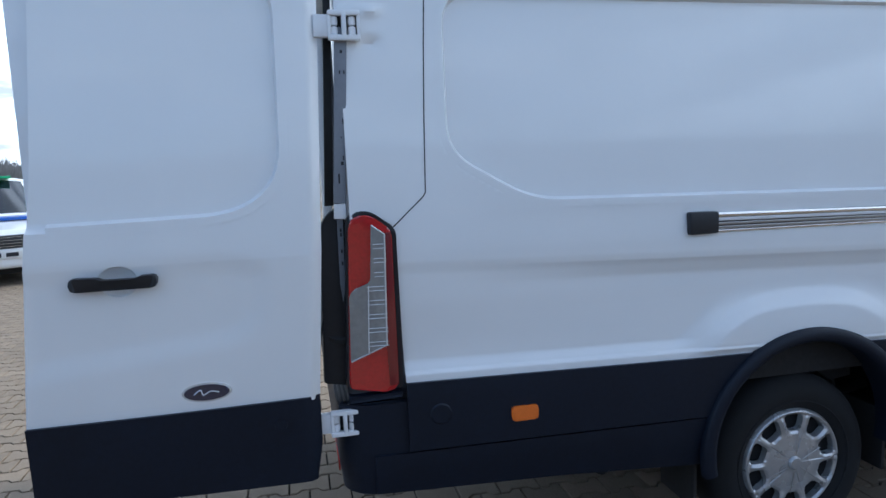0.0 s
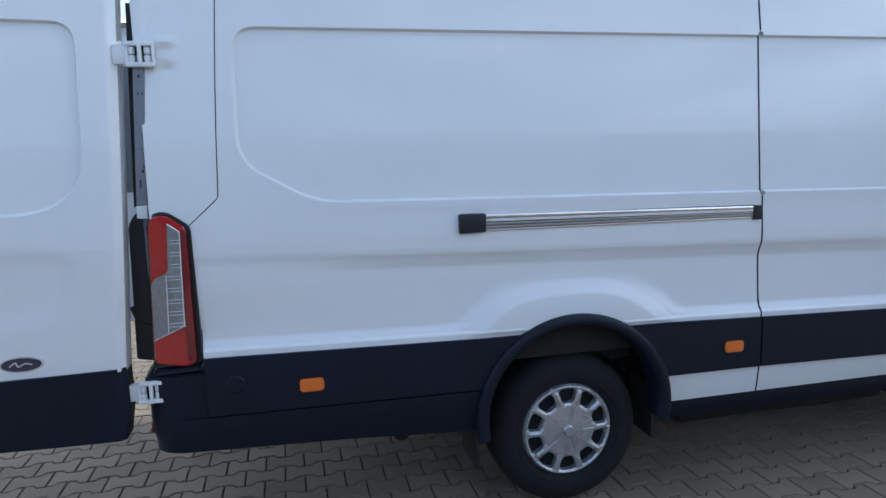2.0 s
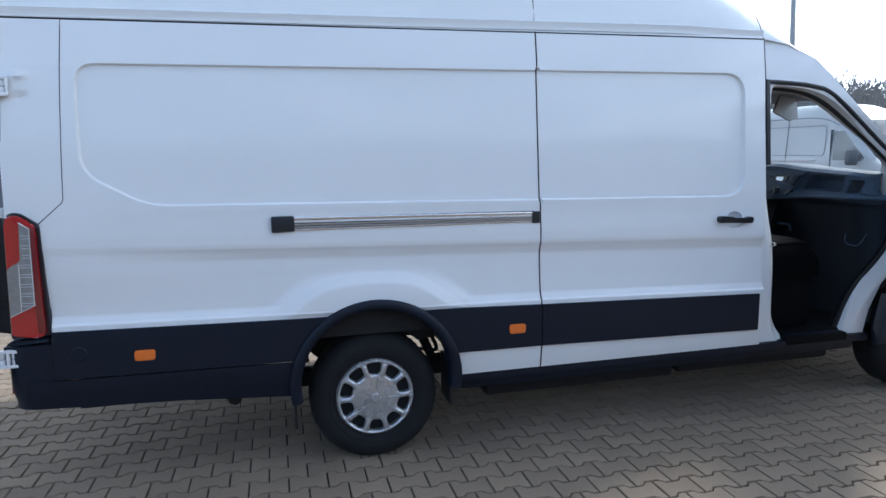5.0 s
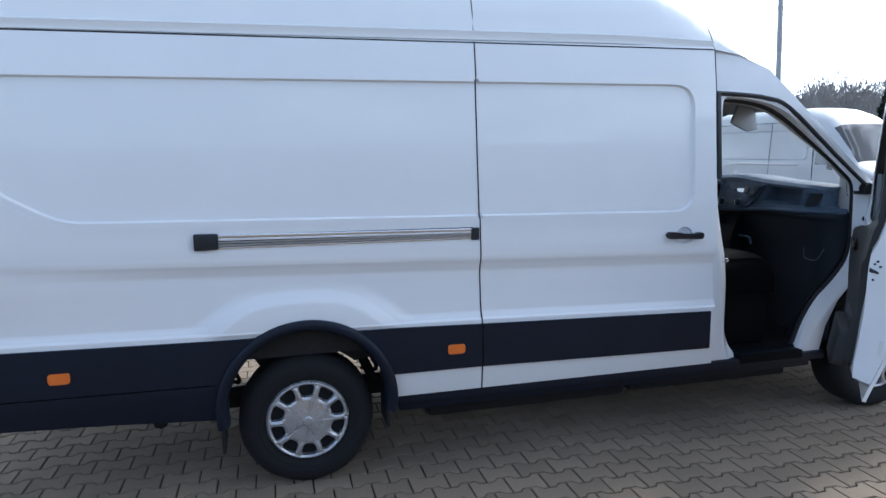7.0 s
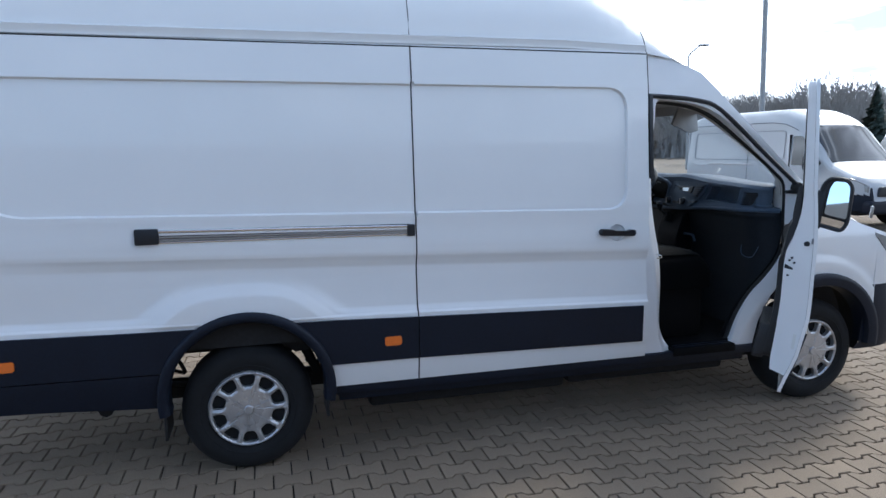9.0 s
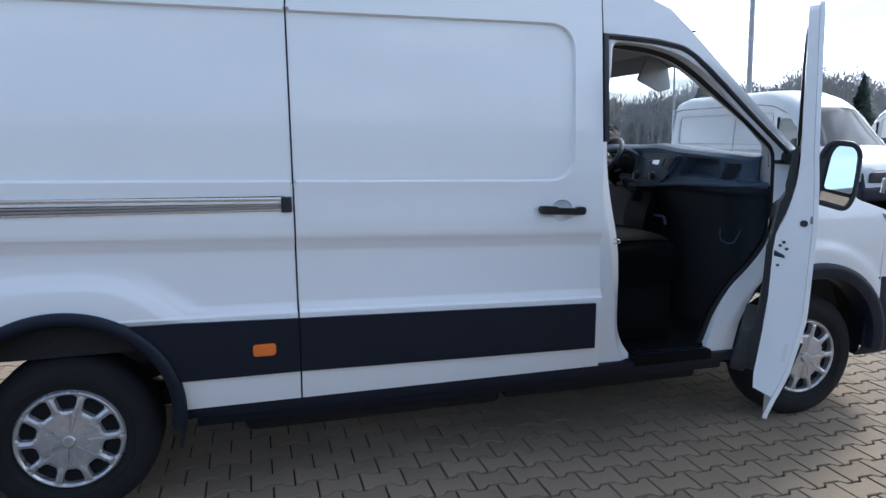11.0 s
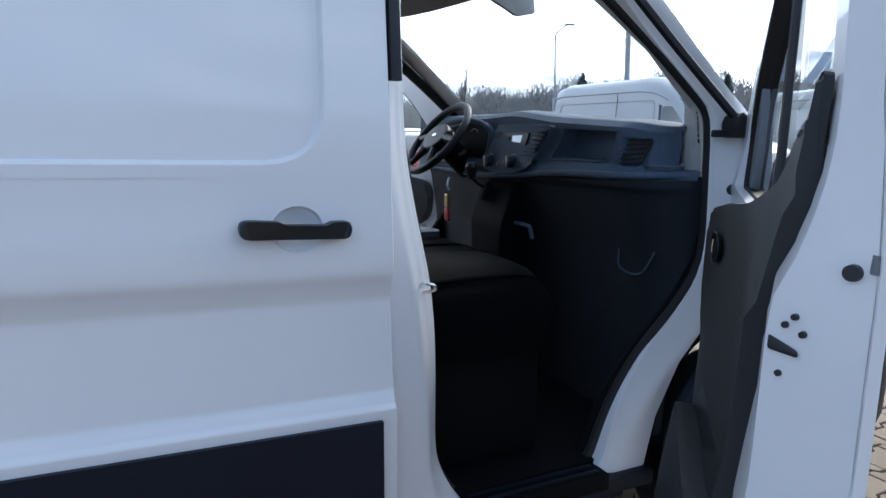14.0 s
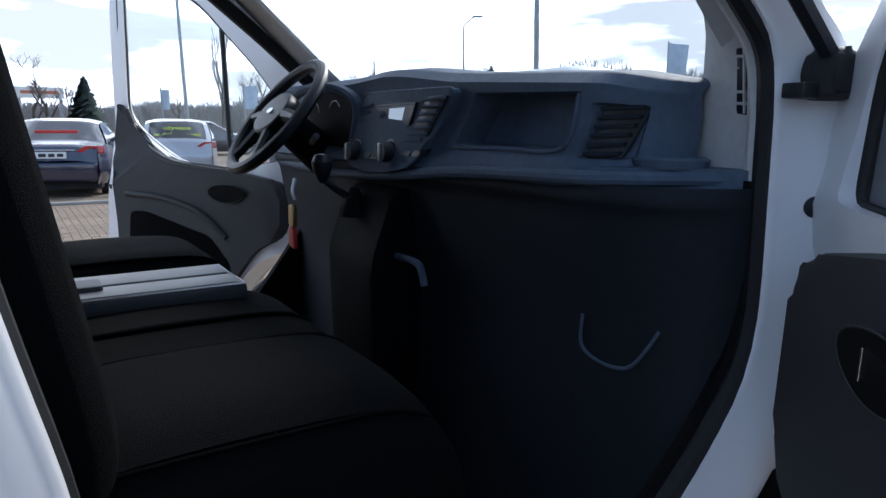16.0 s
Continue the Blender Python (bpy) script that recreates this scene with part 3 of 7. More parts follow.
def jamb_y(x, z, s=None):
    """Depth of the pressed jamb: it falls in towards the seal, with a soft bead and a hinge recess."""
    if s is None:
        s = float(np.min(np.hypot(APERTURE_PTS[:, 0] - x, APERTURE_PTS[:, 1] - z)))
    y = frame_y(x, z) + 0.050 * max(front_share(x), rear_share(x, z)) * (1 - float(smooth(s / 0.085)))
    y -= 0.0045 * math.exp(-((s - 0.024) / 0.011) ** 2) * (1 - 0.5 * front_share(x))
    y += 0.020 * math.exp(-((x - 3.64) / 0.045) ** 2 - ((z - 1.205) / 0.05) ** 2)
    return y + 0.012 * math.exp(-((x - 3.60) / 0.030) ** 2 - ((z - 1.375) / 0.035) ** 2)


def loop_reach(loop, ang):
    """Distance from the middle of the opening to a loop, along one bearing."""
    cx, cz, best = 2.95, 1.22, 0.0
    dx, dz = math.cos(ang), math.sin(ang)
    for (ax, az), (bx, bz) in zip(loop, loop[1:] + loop[:1]):
        ex, ez = bx - ax, bz - az
        det = dx * ez - dz * ex
        if abs(det) < 1e-9:
            continue
        t = ((ax - cx) * ez - (az - cz) * ex) / det
        q = ((ax - cx) * dz - (az - cz) * dx) / det
        if t > 0 and -1e-6 <= q <= 1 + 1e-6:
            best = max(best, t)
    return best


def door_frame(name, far, label=""):
    corner = [math.atan2(b - 1.22, a - 2.95) for a, b in FRAME_OUT]
    bearings = sorted(list(np.linspace(-math.pi, math.pi, 260)[:-1]) + [c for c in corner])
    steps = [0.0, 0.0, 0.004, 0.010, 0.016, 0.024, 0.032, 0.042, 0.055, 0.070, 0.085]
    rows = []
    for ang in bearings:
        r0, r1 = loop_reach(APERTURE, ang), loop_reach(FRAME_OUT, ang)
        w = r1 - r0
        k = min(1.0, w / 0.095)
        radii = [r0 + s * k for s in steps] + [r0 + 0.085 * k + (w - 0.085 * k) * q for q in (0.25, 0.5, 0.75, 1.0, 1.0)]
        row = []
        for i, r in enumerate(radii):
            x, z = 2.95 + r * math.cos(ang), 1.22 + r * math.sin(ang)
            y = jamb_y(x, z, (r - r0))
            if i == 0:
                y = frame_y(x, z) + 0.10 - 0.020 * max(front_share(x), rear_share(x))
            elif i == 1:
                y += 0.008
            elif i == len(radii) - 1:
                y += 0.06
            row.append((x, WIDTH - y if far else y, z))
        rows.append(row)
    rows.append(rows[0])
    return sheet_part(name, np.array(rows), M_JAMB, van, None, None, label, 60)


door_frame("cab_side_frame", False, "white door jamb round the cab opening")
door_frame("far_cab_side_frame", True)
# rubber seal round the aperture
seal = [(a + 0.012 * (front_share(a) - rear_share(a)), frame_y(a, b) + 0.078 - 0.008 * front_share(a), b) for a, b in dense(APERTURE, 0.05)]
part("door_seal", tube(seal, 0.019, 8, closed=True), M_RUBBER, van)
part("door_seal", tube([(x, WIDTH - y, z) for x, y, z in seal], 0.024, 8, closed=True), M_RUBBER, van)
lining = [(a + 0.020 * (front_share(a) - rear_share(a)), frame_y(a, b) + 0.122 - 0.028 * front_share(a), b) for a, b in dense(APERTURE, 0.05)]
k0 = min(range(len(lining)), key=lambda i: abs(lining[i][2] - 1.30) + (0 if lining[i][0] > 3 else 9))
k1 = min(range(len(lining)), key=lambda i: abs(lining[i][2] - 1.42) + (0 if lining[i][0] < 3 else 9))
ring = lining[k0:] + lining[:k0]
cut = (k1 - k0) % len(lining)
part("inner_lining", tube(ring[:cut + 1], 0.022, 8), M_DASHLOW, van)
part("pillar_lining", tube(ring[cut:] + ring[:1], 0.016, 8), M_LTRIM, van)
# outer black strips at the top and rear of the opening
strip = [(2.443, 1.555), (2.443, 2.052), (2.60, 2.045), (2.80, 2.025), (2.97, 1.965), (3.30, 1.69), (3.56, 1.475)]
part("black_door_trim", prism([(2.432, 1.55), (2.458, 1.55), (2.458, 2.06), (2.432, 2.06)], lambda a, b, d: (a, float(side_y(a, b)) + d, b), -0.006, 0.03, 0.004), M_BLACK, van)
top_strip = smooth_path([(a, frame_y(a, b) - 0.006, b) for a, b in strip[1:]], 4)
part("black_door_trim", tube(top_strip, 0.014, 6), M_BLACK, van)
# sill steps and the black side skirt
part("door_step", box(2.64, 3.105, 0.024, 0.32, 0.398, 0.450, 0.008), M_DASHLOW, van, "ribbed black step plate in the door opening")
for i in range(5):
    part("step_rib", box(2.67, 3.08, 0.045 + 0.035 * i, 0.058 + 0.035 * i, 0.450, 0.455, 0.002), M_CLAD, van)
part("side_skirt", box(0.46, 3.28, 0.03, 0.10, 0.375, 0.428, 0.012), M_CLAD, van)
part("side_skirt", box(0.50, 3.22, 0.09, 0.20, 0.315, 0.385, 0.012), M_CLAD, van)
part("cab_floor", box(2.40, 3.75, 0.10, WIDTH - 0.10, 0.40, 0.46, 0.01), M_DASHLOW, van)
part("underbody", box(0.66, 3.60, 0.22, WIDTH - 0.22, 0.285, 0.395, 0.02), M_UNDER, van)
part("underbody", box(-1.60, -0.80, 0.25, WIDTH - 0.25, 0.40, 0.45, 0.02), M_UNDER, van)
# unseen box, added to block light beneath the van
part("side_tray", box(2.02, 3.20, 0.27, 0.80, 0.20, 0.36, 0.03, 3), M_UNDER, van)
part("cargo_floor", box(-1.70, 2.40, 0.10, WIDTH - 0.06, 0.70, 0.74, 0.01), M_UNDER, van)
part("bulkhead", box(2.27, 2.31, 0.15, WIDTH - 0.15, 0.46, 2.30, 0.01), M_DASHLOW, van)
for x in (-0.75, 0.70):
    part("cross_member", tube([(x, 0.2, 0.36), (x, WIDTH - 0.2, 0.36)], 0.04, 8), M_UNDER, van)
part("rear_axle", tube([(0, 0.25, HUB_Z), (0, WIDTH - 0.25, HUB_Z)], 0.05, 10), M_UNDER, van)
for y in (0.42, WIDTH - 0.42):
    part("leaf_spring", tube(smooth_path([(-0.72, y, 0.46), (0, y, 0.36), (0.68, y, 0.47)], 6), 0.022, 8), M_UNDER, van)

# black cladding along the side
CL_TOP = lambda x: float(np.interp(x, [-1.70, -0.45, 0.47, 0.94, 2.39], [0.853, 0.826, 0.818, 0.803, 0.764]))
CL_BOT = lambda x: float(np.interp(x, [0.45, 0.94, 2.39], [0.565, 0.563, 0.535]))


def cladding(name, x0, x1, lo, hi, nx, nz, off=-0.012, cut=None, label=""):
    P, k = side_sheet(x0, x1, lo, hi, nx, nz, off, cut)
    return sheet_part(name, P, M_CLAD, van, k, (0, 0.018, 0), label)


def clear_of_arch(x, z):
    return ((x - ARCH[0]) / 0.45) ** 2 + ((z - ARCH[1]) / 0.43) ** 2 > 1


BUMP_BOT = lambda x: float(np.interp(x, [-1.72, -1.0, -0.44], [0.475, 0.445, 0.405]))
cladding("side_cladding", -1.545, -0.20, lambda x: 0.602 + 0.012 * (-x - 0.45), CL_TOP, 70, 24, cut=clear_of_arch, label="black plastic side cladding")
cladding("bumper_side", -1.66, -0.30, BUMP_BOT, lambda x: 0.594 + 0.012 * (-x - 0.45), 60, 10, off=-0.006, cut=clear_of_arch, label="black rear bumper side")
cladding("side_cladding", 0.20, 0.950, CL_BOT, CL_TOP, 44, 24, cut=clear_of_arch)
cladding("sliding_door_cladding", 0.958, 2.388, CL_BOT, CL_TOP, 60, 14)
# rear bumper corner
corner = []
for t in np.linspace(0, 1, 9):
    a = t * math.pi / 2
    corner.append((-1.66 - 0.115 * math.sin(a), 0.115 - 0.115 * math.cos(a)))
rows = []
for x, y in [(-1.52, 0.0)] + corner + [(-1.775, 0.30), (-1.775, WIDTH - 0.30)] + [(x, WIDTH - y) for x, y in reversed(corner)] + [(-1.52, WIDTH)]:
    rows.append([(x + (0.012 if z < 0.52 else 0.0), y + (0.012 if z < 0.52 else 0.0), z) for z in (0.47, 0.50, 0.56, 0.60, 0.66, 0.775, 0.785)])
bumper = sheet_part("rear_bumper", np.array(rows), M_CLAD, van, None, (0.03, 0.0, 0.0), "black plastic rear bumper")
part("bumper_step", box(-1.772, -1.50, 0.03, WIDTH - 0.03, 0.765, 0.785, 0.006), M_CLAD, bumper)
for i in range(9):
    part("tread_rib", box(-1.765 + 0.014 * i, -1.758 + 0.014 * i, 0.06, 0.30, 0.785, 0.790), M_BLACK, bumper)
part("reflector", box(-1.779, -1.772, 0.10, 0.30, 0.53, 0.57, 0.003), M_RED, bumper, "red rear reflector")
part("parking_sensor", lathe([(0.001, -0.016), (0.032, -0.016), (0.040, -0.010), (0.042, 0.004)], (-1.435, float(side_y(-1.43, 0.74)) + 0.0, 0.735), "y", 24), M_CLAD, van)

# wheel arch mouldings
def arch_moulding(cx, cz, rx, rz, w, z_end_l, z_end_r, y0, name):
    pts, n = [], 44
    for i in range(n + 1):
        a = math.pi * (1.06 - 1.12 * i / n)
        pts.append((math.cos(a), math.sin(a)))
    grid = []
    for c, s in pts:
        row = []
        for k, (f, dy) in enumerate([(1.0, 0.008), (1.0, -0.016), (0.985, -0.026), (0.93, -0.030), (1 - w / rx, -0.022), (1 - w / rx - 0.02, 0.0), (1 - w / rx - 0.02, 0.10)]):
            row.append((cx + rx * f * c, y0 + dy, cz + rz * f * s))
        grid.append(row)
    return sheet_part(name, np.array(grid), M_CLAD, van, label="black wheel arch moulding", angle=50)


arch_moulding(ARCH[0], ARCH[1], 0.465, 0.448, 0.050, 0, 0, -0.010, "wheel_arch_moulding")
for cx, y, reach, deep in ((0.0, 0.10, (0.20, 0.80), 0.34), (3.75, 0.12, (-0.12, 1.12), 0.15)):
    r = 0.44
    prof = [(math.cos(a) * r, math.sin(a) * r * 0.94) for a in np.linspace(reach[0] * math.pi, reach[1] * math.pi, 26)]
    grid = [[(cx + a, yy, 0.45 + b) for yy in (y - 0.03, y + 0.10, y + deep)] for a, b in prof]
    sheet_part("wheel_arch_liner", np.array(grid), M_UNDER, van)
# the liner's inner apron, cut off level above the tyre
part("liner_apron", prism([(-0.335, 0.690), (0.350, 0.690), (0.29, 0.80), (0.15, 0.858), (-0.15, 0.858), (-0.28, 0.80)], xz, 0.075, 0.09, 0.004), M_UNDER, van)
part("liner_apron", prism([(0.12, 0.70), (0.365, 0.70), (0.372, 0.615), (0.27, 0.602), (0.20, 0.66)], xz, 0.18, 0.20, 0.004), M_UNDER, van)
part("damper", tube([(0.30, 0.34, 0.64), (0.40, 0.36, 0.42)], 0.028, 10), M_UNDER, van)
for x in (-0.40, 0.36):
    part("brake_pipe", tube(smooth_path([(x, 0.30, 0.62), (x + 0.05, 0.32, 0.50), (x - 0.02, 0.45, 0.47)], 5), 0.012, 6), M_UNDER, van)
part("mud_flap", box(-0.44, -0.425, 0.06, 0.30, 0.20, 0.52, 0.004), M_RUBBER, van)
part("mud_flap", box(0.425, 0.44, 0.06, 0.28, 0.24, 0.50, 0.004), M_RUBBER, van)

# marker lamps
for x, z in ((-1.141, 0.705), (0.803, 0.676)):
    y = float(side_y(x, z)) - 0.012
    part("side_marker_lamp", prism(rounded([(x - 0.048, z - 0.026), (x + 0.048, z - 0.026), (x + 0.048, z + 0.026), (x - 0.048, z + 0.026)], 0.014, 4), xz, y - 0.008, y + 0.004, 0.003), M_AMBER, van, "amber side marker lamp")


# sliding door rail
def rail():
    x0, x1, z0, z1 = -0.505, 0.945, 1.318, 1.298
    zc = lambda x: z0 + (z1 - z0) * (x - x0) / (x1 - x0)
    yc = lambda x: float(side_y(x, zc(x)))
    xs = np.linspace(x0 + 0.10, x1 - 0.03, 12)
    holder = part("rail_channel", prism([(xs[0], zc(xs[0]) - 0.036), (xs[-1], zc(xs[-1]) - 0.036), (xs[-1], zc(xs[-1]) + 0.034), (xs[0], zc(xs[0]) + 0.034)],
                                        lambda a, b, d: (a, yc(a) + d, b), -0.002, 0.012), M_BLACK, van, "sliding door guide rail")
    for dz, r, mat in ((0.028, 0.009, M_CHROME), (0.012, 0.007, M_WHITE), (-0.004, 0.006, M_ALU), (-0.018, 0.006, M_ALU), (-0.031, 0.006, M_CHROME)):
        part("rail_strip", tube([(x, yc(x) - 0.004, zc(x) + dz * (1 - 0.25 * (x - x0) / (x1 - x0))) for x in xs], r, 6), mat, holder)
    part("rail_end_cap", prism(rounded([(x0, zc(x0) - 0.040), (x0 + 0.115, zc(x0) - 0.038), (x0 + 0.115, zc(x0) + 0.040), (x0, zc(x0) + 0.042)], 0.008, 2), lambda a, b, d: (a, yc(a) + d, b), -0.022, 0.01, 0.005), M_BLACK, holder)
    part("rail_end_cap", prism(rounded([(x1 - 0.045, zc(x1) - 0.034), (x1, zc(x1) - 0.034), (x1, zc(x1) + 0.032), (x1 - 0.045, zc(x1) + 0.032)], 0.005, 2), lambda a, b, d: (a, yc(a) + d, b), -0.014, 0.01, 0.004), M_BLACK, holder)


rail()


def pull_handle(x, y, z, parent, m=Matrix(), tilt=0.0):
    """A pull handle on the face y, 0.235 long, with the dished recess behind it."""
    prof = rounded([(-0.119, -0.019), (0.119, -0.019), (0.119, 0.019), (0.075, 0.019), (0.062, 0.012), (-0.028, 0.013), (-0.040, 0.020), (-0.119, 0.021)], [0.018, 0.018, 0.012, 0.006, 0.01, 0.01, 0.006, 0.017], 4)
    bar = prism(prof, lambda a, b, d: (x + a, y - 0.014 + d - 0.016 * (1 - (a / 0.12) ** 2), z + b + tilt * a), -0.018, 0.012, 0.006, seg=3)
    bmesh.ops.transform(bar, matrix=m, verts=bar.verts)
    part("handle", bar, M_BLACK, parent, "black plastic pull handle")


pull_handle(2.200, float(side_y(2.10, 1.231)), 1.229, sliding_door, tilt=-0.045)


# tail lamp
def tail_lamp():
    yf = lambda a, b, d: (a, 0.016 + d + 0.03 * max(0.0, (-1.62 - a) / 0.1) ** 2, b)
    body = part("tail_lamp", prism(rounded([(-1.712, 1.398), (-1.684, 1.424), (-1.636, 1.424), (-1.556, 1.366), (-1.548, 0.835), (-1.738, 0.815)], 0.02, 3), yf, -0.012, 0.08, 0.006), M_BLACK, van, "tall red and clear tail lamp cluster")
    part("red_lens", prism(rounded([(-1.706, 1.390), (-1.682, 1.412), (-1.637, 1.412), (-1.572, 1.362), (-1.570, 0.845), (-1.600, 0.826), (-1.731, 0.838)], 0.018, 3), yf, -0.022, 0.03, 0.006), M_RED, body)
    part("dark_lens_edge", prism([(-1.592, 1.352), (-1.574, 1.356), (-1.570, 0.850), (-1.600, 0.848), (-1.604, 0.98)], yf, -0.0245, 0.0, 0.001), M_REDDARK, body)
    lens = part("clear_lens", prism(rounded([(-1.637, 1.382), (-1.594, 1.350), (-1.604, 0.984), (-1.722, 0.930), (-1.716, 1.152), (-1.698, 1.176), (-1.648, 1.193)], [0.008, 0.01, 0.01, 0.01, 0.01, 0.015, 0.012], 3), yf, -0.0255, 0.0, 0.003), M_CLEAR, body, "clear reversing lamp lens")
    for i in range(8):
        for off in (0.0, -0.013):
            zz = 1.318 - 0.0455 * i + off
            xl = -1.634 if zz > 1.19 else -1.660
            part("lens_rib", tube([yf(xl, zz, -0.0275), yf(-1.598, zz, -0.0275)], 0.0014, 5), M_LENSRIB, lens)
    rim = [(-1.637, 1.380), (-1.596, 1.349), (-1.605, 0.986), (-1.720, 0.932)]
    part("lens_rib", tube([yf(a, b, -0.0265) for a, b in rim], 0.0028, 6), M_LENSRIB, lens)
    part("lens_rib", tube([yf(-1.655, 1.185, -0.0265), yf(-1.664, 0.962, -0.0265)], 0.0020, 6), M_LENSRIB, lens)
    part("lamp_ledge", prism(rounded([(-1.735, 0.788), (-1.56, 0.808), (-1.56, 0.825), (-1.735, 0.812)], 0.006, 2), yf, -0.030, 0.10, 0.005), M_CLAD, body)


tail_lamp()
# rear corner post, black jamb cover, wiring boot
part("rear_post", box(-1.712, -1.66, 0.07, 0.26, 0.785, 2.42, 0.012), M_JAMB, van)
part("rear_post", box(-1.712, -1.66, WIDTH - 0.26, WIDTH - 0.07, 0.785, 2.42, 0.012), M_JAMB, van)
part("rear_header", box(-1.712, -1.60, 0.2, WIDTH - 0.2, 2.38, 2.58, 0.02), M_JAMB, van)
part("jamb_cover", prism(rounded([(-1.810, 0.84), (-1.70, 0.82), (-1.70, 1.43), (-1.745, 1.43), (-1.770, 1.41), (-1.795, 1.37)], 0.01, 2), xz, 0.105, 0.16, 0.008), M_BLACK, van, "black jamb cover beside the tail lamp")
part("wiring_boot", tube(smooth_path([(-1.81, 0.13, 1.05), (-1.785, 0.12, 1.0), (-1.74, 0.11, 0.985), (-1.70, 0.11, 1.0)], 6), 0.016, 8), M_RUBBER, van)


def hinge(z, x=-1.715, y=0.025, tall=0.09, wide=0.125):
    """A painted rear door hinge: a plate with two windows, and a pin with its rollers in each."""
    h, w = tall / 2, wide / 2
    bm = box(x - w * 0.14, x + w * 0.14, y, y + 0.03, z - h, z + h, 0.004)
    for a, b in ((-1.0, -0.78), (0.80, 1.0)):
        box(x + w * a, x + w * b, y + 0.006, y + 0.034, z - h * 0.86, z + h * 0.86, 0.004, bm=bm)
    for a, b in ((-1.0, -0.62), (0.62, 1.0)):
        box(x - w, x + w, y + 0.001, y + 0.026, z + h * a, z + h * b, 0.006, bm=bm)
    plate = part("hinge", bm, M_JAMB, van, "white painted rear door hinge")
    part("hinge_back", box(x - w * 0.9, x + w * 0.9, y + 0.036, y + 0.044, z - h * 0.8, z + h * 0.8), M_GAP, plate)
    for a in (-0.62, 0.50):
        for q in (-0.34, 0.30):
            part("hinge_roller", lathe([(0.004, -0.013), (0.012, -0.012), (0.013, 0.0), (0.012, 0.012), (0.004, 0.013)], (x + w * a, y + 0.022, z + h * q), "z", 12), M_JAMB, plate)
        part("hinge_pin", tube([(x + w * a, y + 0.022, z - h * 0.8), (x + w * a, y + 0.022, z + h * 0.8)], 0.0045, 8), M_ALU, plate)
    part("hinge_bracket", box(x - w - 0.045, x - w + 0.012, y + 0.014, y + 0.045, z - h * 0.75, z + h * 0.75, 0.006), M_JAMB, plate)


hinge(2.002, -1.684, 0.022, 0.092, 0.100)
hinge(0.728, -1.751, 0.010, 0.088, 0.096)
strip_at = lambda u, z: -1.7465 + 0.0602 * (z - 1.452) + 0.039 * u      # u across the strip, 0 to 1
post_strip = part("rear_post_strip", prism([(-1.674, 2.0), (-1.713, 2.0), (-1.746, 1.452), (-1.708, 1.450)], xz, 0.046, 0.062, 0.003), M_POST, van, "grey slotted steel strip on the rear corner post")
for u, z, w, h in ((0.55, 1.925, 0.007, 0.007), (0.45, 1.862, 0.004, 0.008), (0.8, 1.862, 0.004, 0.008), (0.75, 1.71, 0.005, 0.012), (0.6, 1.66, 0.003, 0.004), (0.8, 1.595, 0.004, 0.010), (0.7, 1.578, 0.008, 0.008), (0.45, 1.53, 0.005, 0.022)):
    part("post_slot", box(strip_at(u, z) - w * 0.55, strip_at(u, z) + w * 0.55, 0.0445, 0.05, z - h * 0.7, z + h * 0.7, 0.001), M_BLACK, post_strip)
lower_strip = part("lower_post_strip", prism([(-1.717, 1.40), (-1.737, 1.40), (-1.737, 1.18), (-1.731, 1.12), (-1.720, 1.16)], xz, 0.094, 0.103, 0.002), M_POST, van)
for z in (1.36, 1.345, 1.29, 1.25):
    part("post_slot", box(-1.729, -1.723, 0.0925, 0.097, z - 0.006, z + 0.006, 0.001), M_BLACK, lower_strip)
part("door_edge_seal", prism([(-1.735, 2.2), (-1.712, 2.2), (-1.742, 1.44), (-1.772, 1.44)], xz, 0.125, 0.14, 0.003), M_RUBBER, van)
part("post_cap", prism([(-1.708, 1.448), (-1.746, 1.450), (-1.748, 1.402), (-1.710, 1.400)], xz, 0.044, 0.062, 0.003), M_JAMB, van)


